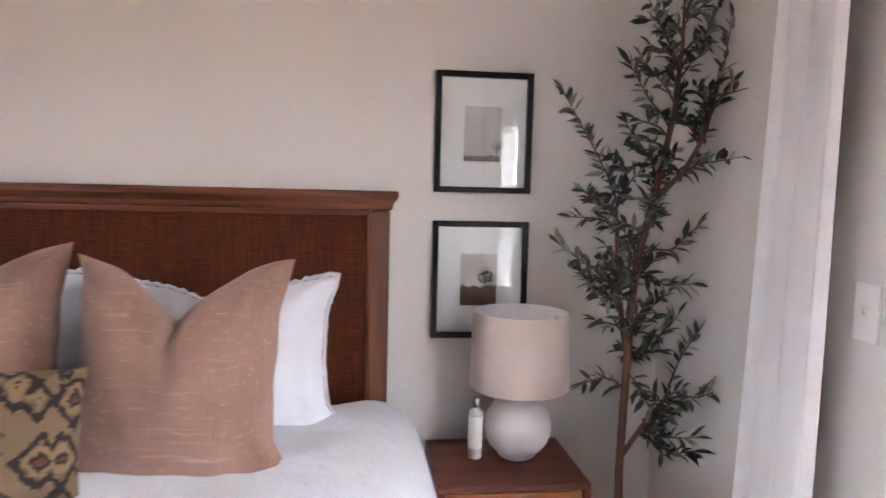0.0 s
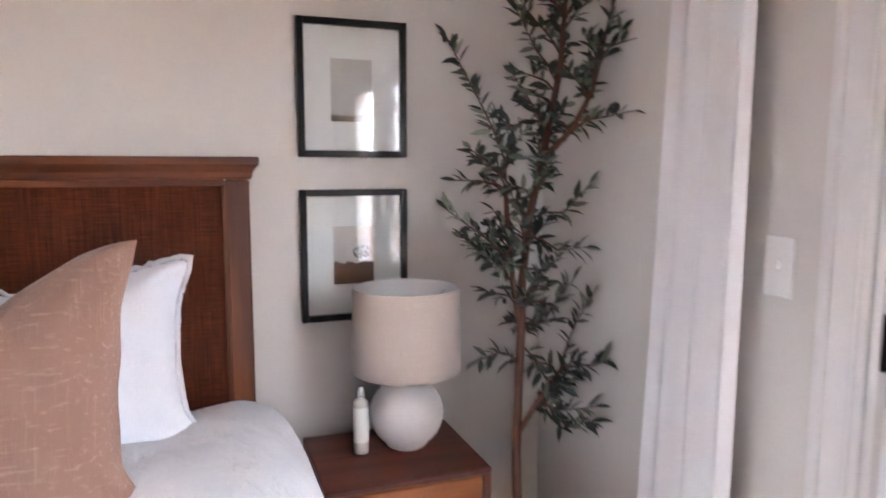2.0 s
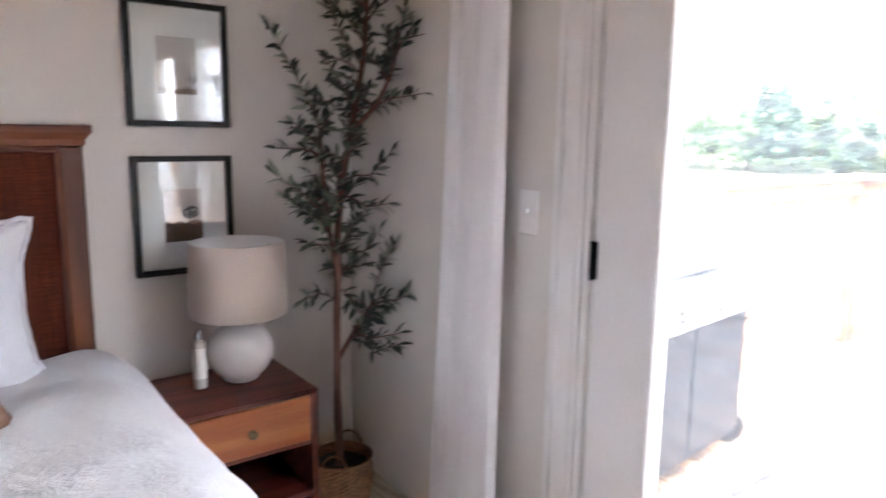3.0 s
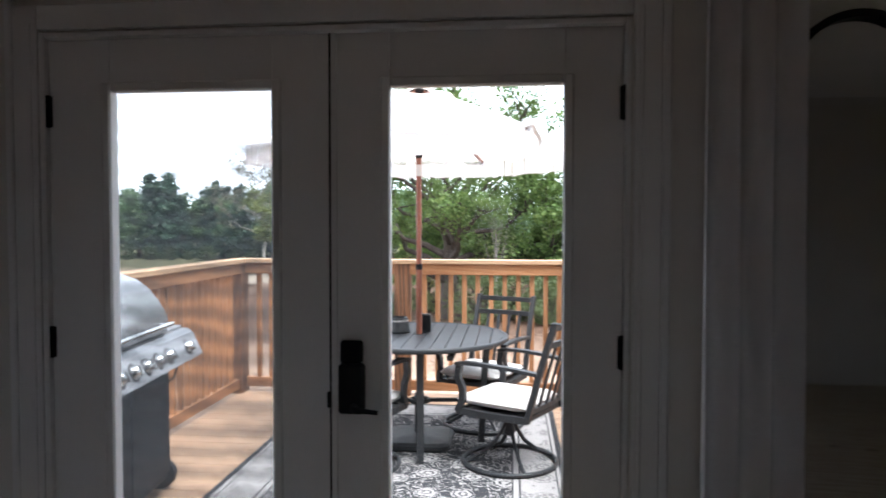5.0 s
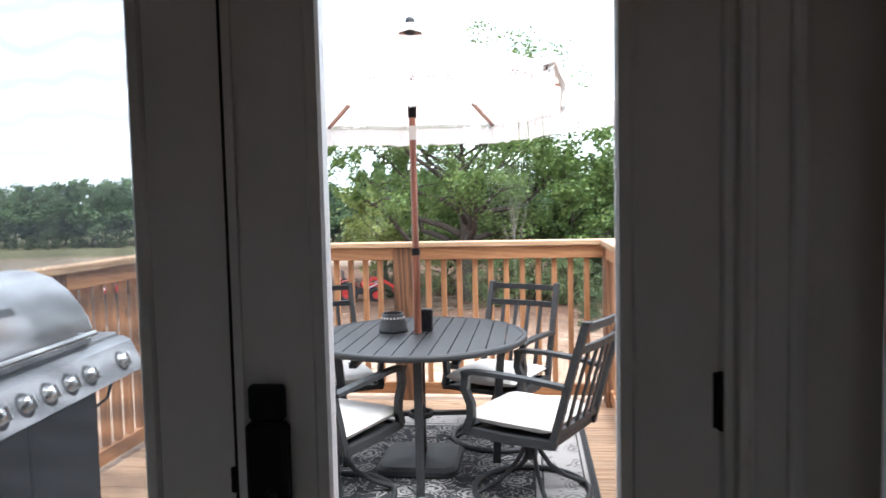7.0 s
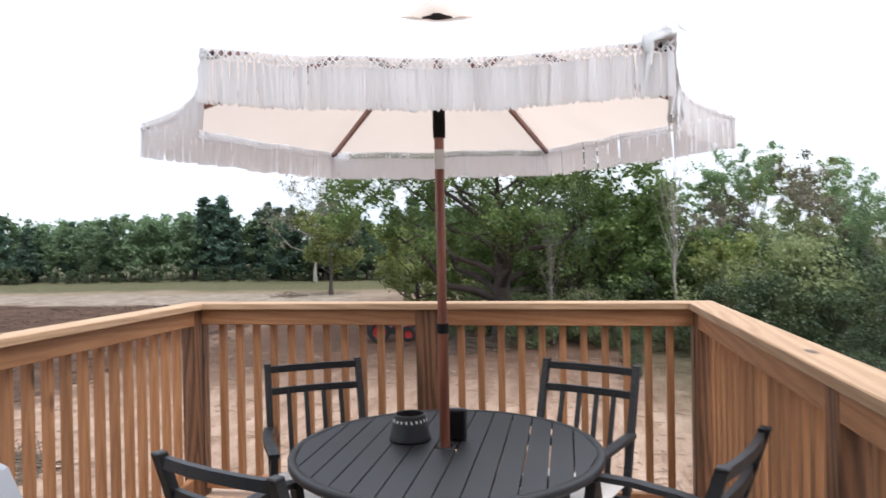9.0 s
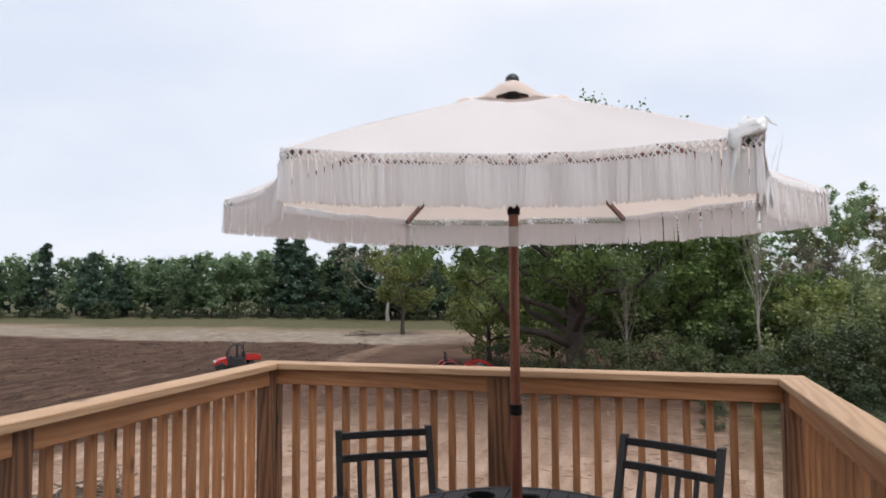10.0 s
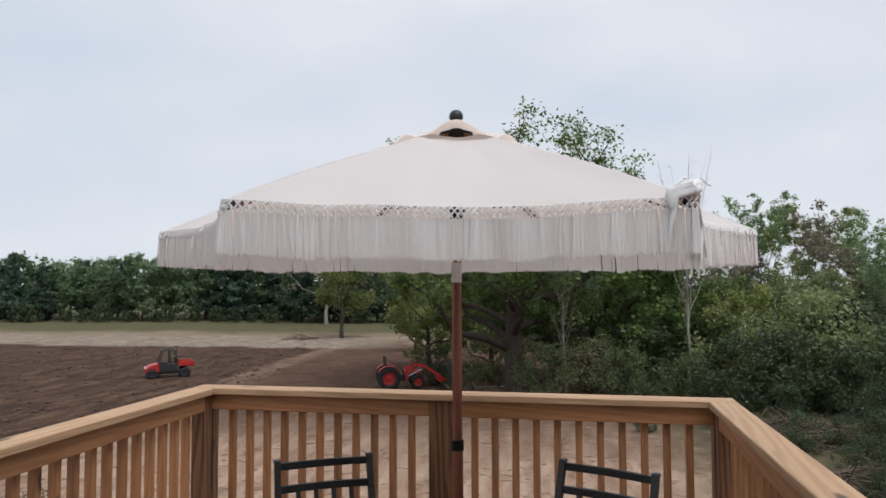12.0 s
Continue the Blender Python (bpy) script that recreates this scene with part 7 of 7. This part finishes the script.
brush_pile(16.2, 14.2, 1.5, 130, 1, "tangled pile of cut branches on bare soil")
brush_pile(30.5, -8.6, 2.6, 260, 2, "tangled pile of cut branches below the bushes")
brush_pile(26.5, -12.0, 2.2, 200, 3, "tangled pile of cut branches below the bushes")
brush_pile(22.5, -8.8, 2.6, 230, 6, "tangled pile of cut branches below the bushes")
brush_pile(74.0, 30.0, 1.6, 70, 4, "low heap of roots and soil in the field")
brush_pile(38.0, 5.0, 2.4, 120, 5, "fallen branches under the oak")
litter = random.Random(17)
lg = G()
for _ in range(2600):
    x, y = litter.uniform(6.5, 36), litter.uniform(-9, 21)
    if tilled(x, y) > 0:
        continue
    z = ground_z(x, y)
    if litter.random() < 0.55:
        s = litter.uniform(0.03, 0.10)
        vs = [(x + s * litter.uniform(0.6, 1.3) * math.cos(a), y + s * litter.uniform(0.6, 1.3) * math.sin(a), z - 0.02 + s * h) for h in (0, 0.4) for a in (0.2, 1.5, 2.8, 4.0, 5.2)]
        lg.add(vs + [(x, y, z - 0.01 + s * 0.55)], [(k, (k + 1) % 5, 5 + (k + 1) % 5, 5 + k) for k in range(5)] + [(5 + k, 5 + (k + 1) % 5, 10) for k in range(5)])
    else:
        a, s = litter.uniform(0, 6.283), litter.uniform(0.12, 0.45)
        lg.tube([(x - s * math.cos(a), y - s * math.sin(a), z + 0.01), (x, y, z + 0.04), (x + s * math.cos(a), y + s * math.sin(a), z + 0.015)], [0.008, 0.012, 0.006], 4)
M_litter = surface("dry_litter", (0.24, 0.165, 0.115), 0.97, var=0.45, big=0.7, fine=9, bump=0.5, dist=0.02)
tagged(part("ground_litter", lg, M_litter), "dry clods and twigs strewn over bare soil", "soil", "", "stuff")

# clods of turned earth
clod = random.Random(9)
cg = G()
for _ in range(1500):
    x, y = clod.uniform(14, 64), clod.uniform(17, 48)
    if tilled(x, y) < 0 or clod.random() < 0.2:
        continue
    s = clod.uniform(0.05, 0.17)
    z = ground_z(x, y)
    vs = [(x + s * clod.uniform(0.6, 1.2) * math.cos(a), y + s * clod.uniform(0.6, 1.2) * math.sin(a), z - 0.03 + s * h) for h in (0, 0.55) for a in (0.2, 1.5, 2.8, 4.0, 5.2)]
    cg.add(vs + [(x, y, z + s * 0.75)], [(k, (k + 1) % 5, 5 + (k + 1) % 5, 5 + k) for k in range(5)] + [(5 + k, 5 + (k + 1) % 5, 10) for k in range(5)])
M_clod = surface("turned_earth", (0.075, 0.046, 0.031), 0.97, var=0.4, big=1.5, fine=14, bump=0.6, dist=0.03)
tagged(part("earth_clods", cg, M_clod), "scattered dark clods of turned earth", "soil", "", "stuff")


# ---- machines in the field ----
def wheel(parent, x, y, r, w, rim_mat, name="wheel"):
    t = part(name, G().lathe([(r * 0.62, -w / 2), (r * 0.9, -w / 2), (r, -w * 0.36), (r, w * 0.36), (r * 0.9, w / 2), (r * 0.62, w / 2), (r * 0.62, -w / 2)], 28), M_rubber, parent, "black treaded tyre", pose(x, y, r, 90, 0, 0))
    lug = G()
    for k in range(18):
        a = 2 * math.pi * k / 18
        for s in (-1, 1):
            lug.bar([(r * 1.005 * math.cos(a), r * 1.005 * math.sin(a), s * 0.02), (r * 1.005 * math.cos(a + 0.16), r * 1.005 * math.sin(a + 0.16), s * w * 0.46)], 0.035, 0.04, (math.cos(a), math.sin(a), 0))
    part("tread", lug, M_rubber, t)
    part("rim", G().lathe([(0.0001, -w * 0.30), (r * 0.25, -w * 0.30), (r * 0.5, -w * 0.12), (r * 0.615, -w * 0.42), (r * 0.615, w * 0.42), (r * 0.5, w * 0.12), (r * 0.25, w * 0.30), (0.0001, w * 0.30)], 24), rim_mat, t)


def tractor():
    t = thing("tractor", (40.6, 9.75, ground_z(40.6, 9.75)), "red compact tractor with raised front loader in the field", "tractor", rz=-68)
    for s in (-1, 1):
        wheel(t, -0.85, s * 0.62, 0.62, 0.36, M_red, "rear_wheel")
        wheel(t, 0.85, s * 0.55, 0.38, 0.24, M_red, "front_wheel")
        fender = G().sheet(lambda u, v, s=s: (-0.85 + 0.70 * math.cos(0.3 + u * 2.3), s * 0.62 + (v - 0.5) * 0.40, 0.62 + 0.70 * math.sin(0.3 + u * 2.3)), 14, 2)
        f = part("fender", fender, M_red, t)
        f.modifiers.new("sheet_thickness", "SOLIDIFY").thickness = 0.02
        part("loader_arm", G().bar([(0.15, s * 0.42, 1.05), (0.75, s * 0.42, 1.32), (1.35, s * 0.42, 1.20), (2.05, s * 0.42, 0.72)], 0.08, 0.14), M_red, t)
        part("loader_post", G().bar([(0.20, s * 0.42, 0.45), (0.18, s * 0.42, 1.10)], 0.10, 0.14, (1, 0, 0)), M_red, t)
        part("cylinder", G().tube([(0.30, s * 0.42, 0.70), (1.15, s * 0.42, 1.10)], 0.035, 8), M_steel, t)
        part("roll_bar_post", G().bar([(-1.0, s * 0.45, 0.85), (-1.05, s * 0.45, 1.85)], 0.07, 0.07, (1, 0, 0)), M_machblack, t)
    part("roll_bar_top", G().bar([(-1.05, -0.45, 1.86), (-1.05, 0.45, 1.86)], 0.07, 0.07), M_machblack, t)
    hood = G().sheet(lambda u, v: (0.05 + 1.05 * u, 0.27 * math.cos(math.pi * v), 0.80 + (0.28 - 0.06 * u) * math.sin(math.pi * v) ** 0.6), 10, 16)
    part("hood", hood, M_red, t)
    part("grille", G().box((1.09, -0.26, 0.45), (1.15, 0.26, 0.98), 0.02), M_machblack, t)
    part("chassis", G().box((-0.95, -0.22, 0.40), (1.08, 0.22, 0.80), 0.03), M_machblack, t)
    part("seat", G().box((-0.95, -0.24, 0.90), (-0.50, 0.24, 1.02), 0.04).box((-1.0, -0.24, 1.025), (-0.88, 0.24, 1.42), 0.04), M_machblack, t)
    part("steering_wheel", G().tube([(-0.20 + 0.07 * math.cos(a), 0.18 * math.sin(a), 1.22 + 0.16 * math.cos(a)) for a in [2 * math.pi * k / 20 for k in range(21)]], 0.014, 6, False).tube([(0.06, 0, 1.05), (-0.20, 0, 1.22)], 0.02, 6), M_machblack, t)
    part("exhaust", G().tube([(0.62, 0.20, 0.95), (0.62, 0.20, 1.62)], 0.03, 8), M_machblack, t)
    bucket = [(2.05, 0.80), (2.00, 0.42), (2.12, 0.34), (2.62, 0.42), (2.60, 0.45), (2.16, 0.40), (2.08, 0.48), (2.10, 0.80)]
    m = len(bucket)
    part("bucket", G().add([(x, -0.70, z) for x, z in bucket] + [(x, 0.70, z) for x, z in bucket], [(k, (k + 1) % m, m + (k + 1) % m, m + k) for k in range(m)])
         .add([(2.05, -0.7, 0.8), (2.0, -0.7, 0.42), (2.12, -0.7, 0.34), (2.62, -0.7, 0.42), (2.05, 0.7, 0.8), (2.0, 0.7, 0.42), (2.12, 0.7, 0.34), (2.62, 0.7, 0.42)], [(0, 1, 2, 3), (7, 6, 5, 4)]), M_red, t, "red loader bucket")


tractor()


def utility_vehicle():
    t = thing("utility_vehicle", (42.2, 25.9, ground_z(42.2, 25.9)), "red and black utility vehicle with roll cage in the field", "vehicle", rz=127)
    for x in (-0.95, 1.0):
        for s in (-1, 1):
            wheel(t, x, s * 0.58, 0.33, 0.25, M_machblack)
    part("chassis", G().box((-1.35, -0.48, 0.28), (1.35, 0.48, 0.50), 0.05), M_machblack, t)
    hood = [(0.60, 0.95), (1.10, 0.86), (1.40, 0.68), (1.42, 0.45), (0.60, 0.45)]
    m = len(hood)
    part("hood", G().add([(x, -0.62, z) for x, z in hood] + [(x, 0.62, z) for x, z in hood], [(k, (k + 1) % m, m + (k + 1) % m, m + k) for k in range(m)] + [tuple(range(m))[::-1], tuple(range(m, 2 * m))]), M_red, t, "red front hood")
    for s in (-1, 1):
        part("headlight", G().ball((1.38, s * 0.42, 0.68), 0.085, 12, 0.8), M_silver, t, "pale round headlight")
        part("cage_post", G().tube([(0.68, s * 0.60, 0.90), (0.35, s * 0.58, 1.78), (-0.40, s * 0.58, 1.80), (-0.52, s * 0.60, 0.85)], 0.045, 8), M_machblack, t)
        part("cage_brace", G().tube([(-0.05, s * 0.58, 1.80), (-0.05, s * 0.58, 0.55)], 0.04, 8), M_machblack, t)
        part("side_panel", G().box((-0.50, s * 0.605 - 0.015, 0.45), (0.60, s * 0.605 + 0.015, 0.93), 0.01), M_machblack, t)
        part("bed_side", G().box((-1.50, s * 0.62 - 0.02, 0.78), (-0.56, s * 0.62 + 0.02, 1.08), 0.01), M_red, t)
    for x, z in ((0.35, 1.78), (-0.40, 1.80), (-0.52, 1.20)):
        part("cage_bar", G().tube([(x, -0.58, z), (x, 0.58, z)], 0.045, 8), M_machblack, t)
    part("bumper", G().tube([(1.46, -0.5, 0.42), (1.52, -0.45, 0.58), (1.52, 0.45, 0.58), (1.46, 0.5, 0.42)], 0.025, 8), M_machblack, t)
    part("seat", G().box((-0.45, -0.52, 0.72), (0.10, 0.52, 0.86), 0.05).box((-0.50, -0.52, 0.865), (-0.36, 0.52, 1.38), 0.05), M_machblack, t)
    part("seat_base", G().box((-0.50, -0.55, 0.505), (0.58, 0.55, 0.715), 0.03), M_machblack, t)
    part("bed_floor", G().box((-1.50, -0.60, 0.74), (-0.56, 0.60, 0.78), 0.005), M_machblack, t)
    part("tailgate", G().box((-1.54, -0.60, 0.785), (-1.505, 0.60, 1.08), 0.006), M_red, t)
    part("bed_front", G().box((-0.555, -0.60, 0.785), (-0.525, 0.60, 1.10), 0.006), M_machblack, t)
    part("steering_wheel", G().tube([(0.36 + 0.05 * math.cos(a), 0.30 + 0.17 * math.sin(a), 1.05 + 0.16 * math.cos(a)) for a in [2 * math.pi * k / 20 for k in range(21)]], 0.014, 6, False).tube([(0.59, 0.30, 0.92), (0.36, 0.30, 1.05)], 0.018, 6), M_machblack, t)


utility_vehicle()
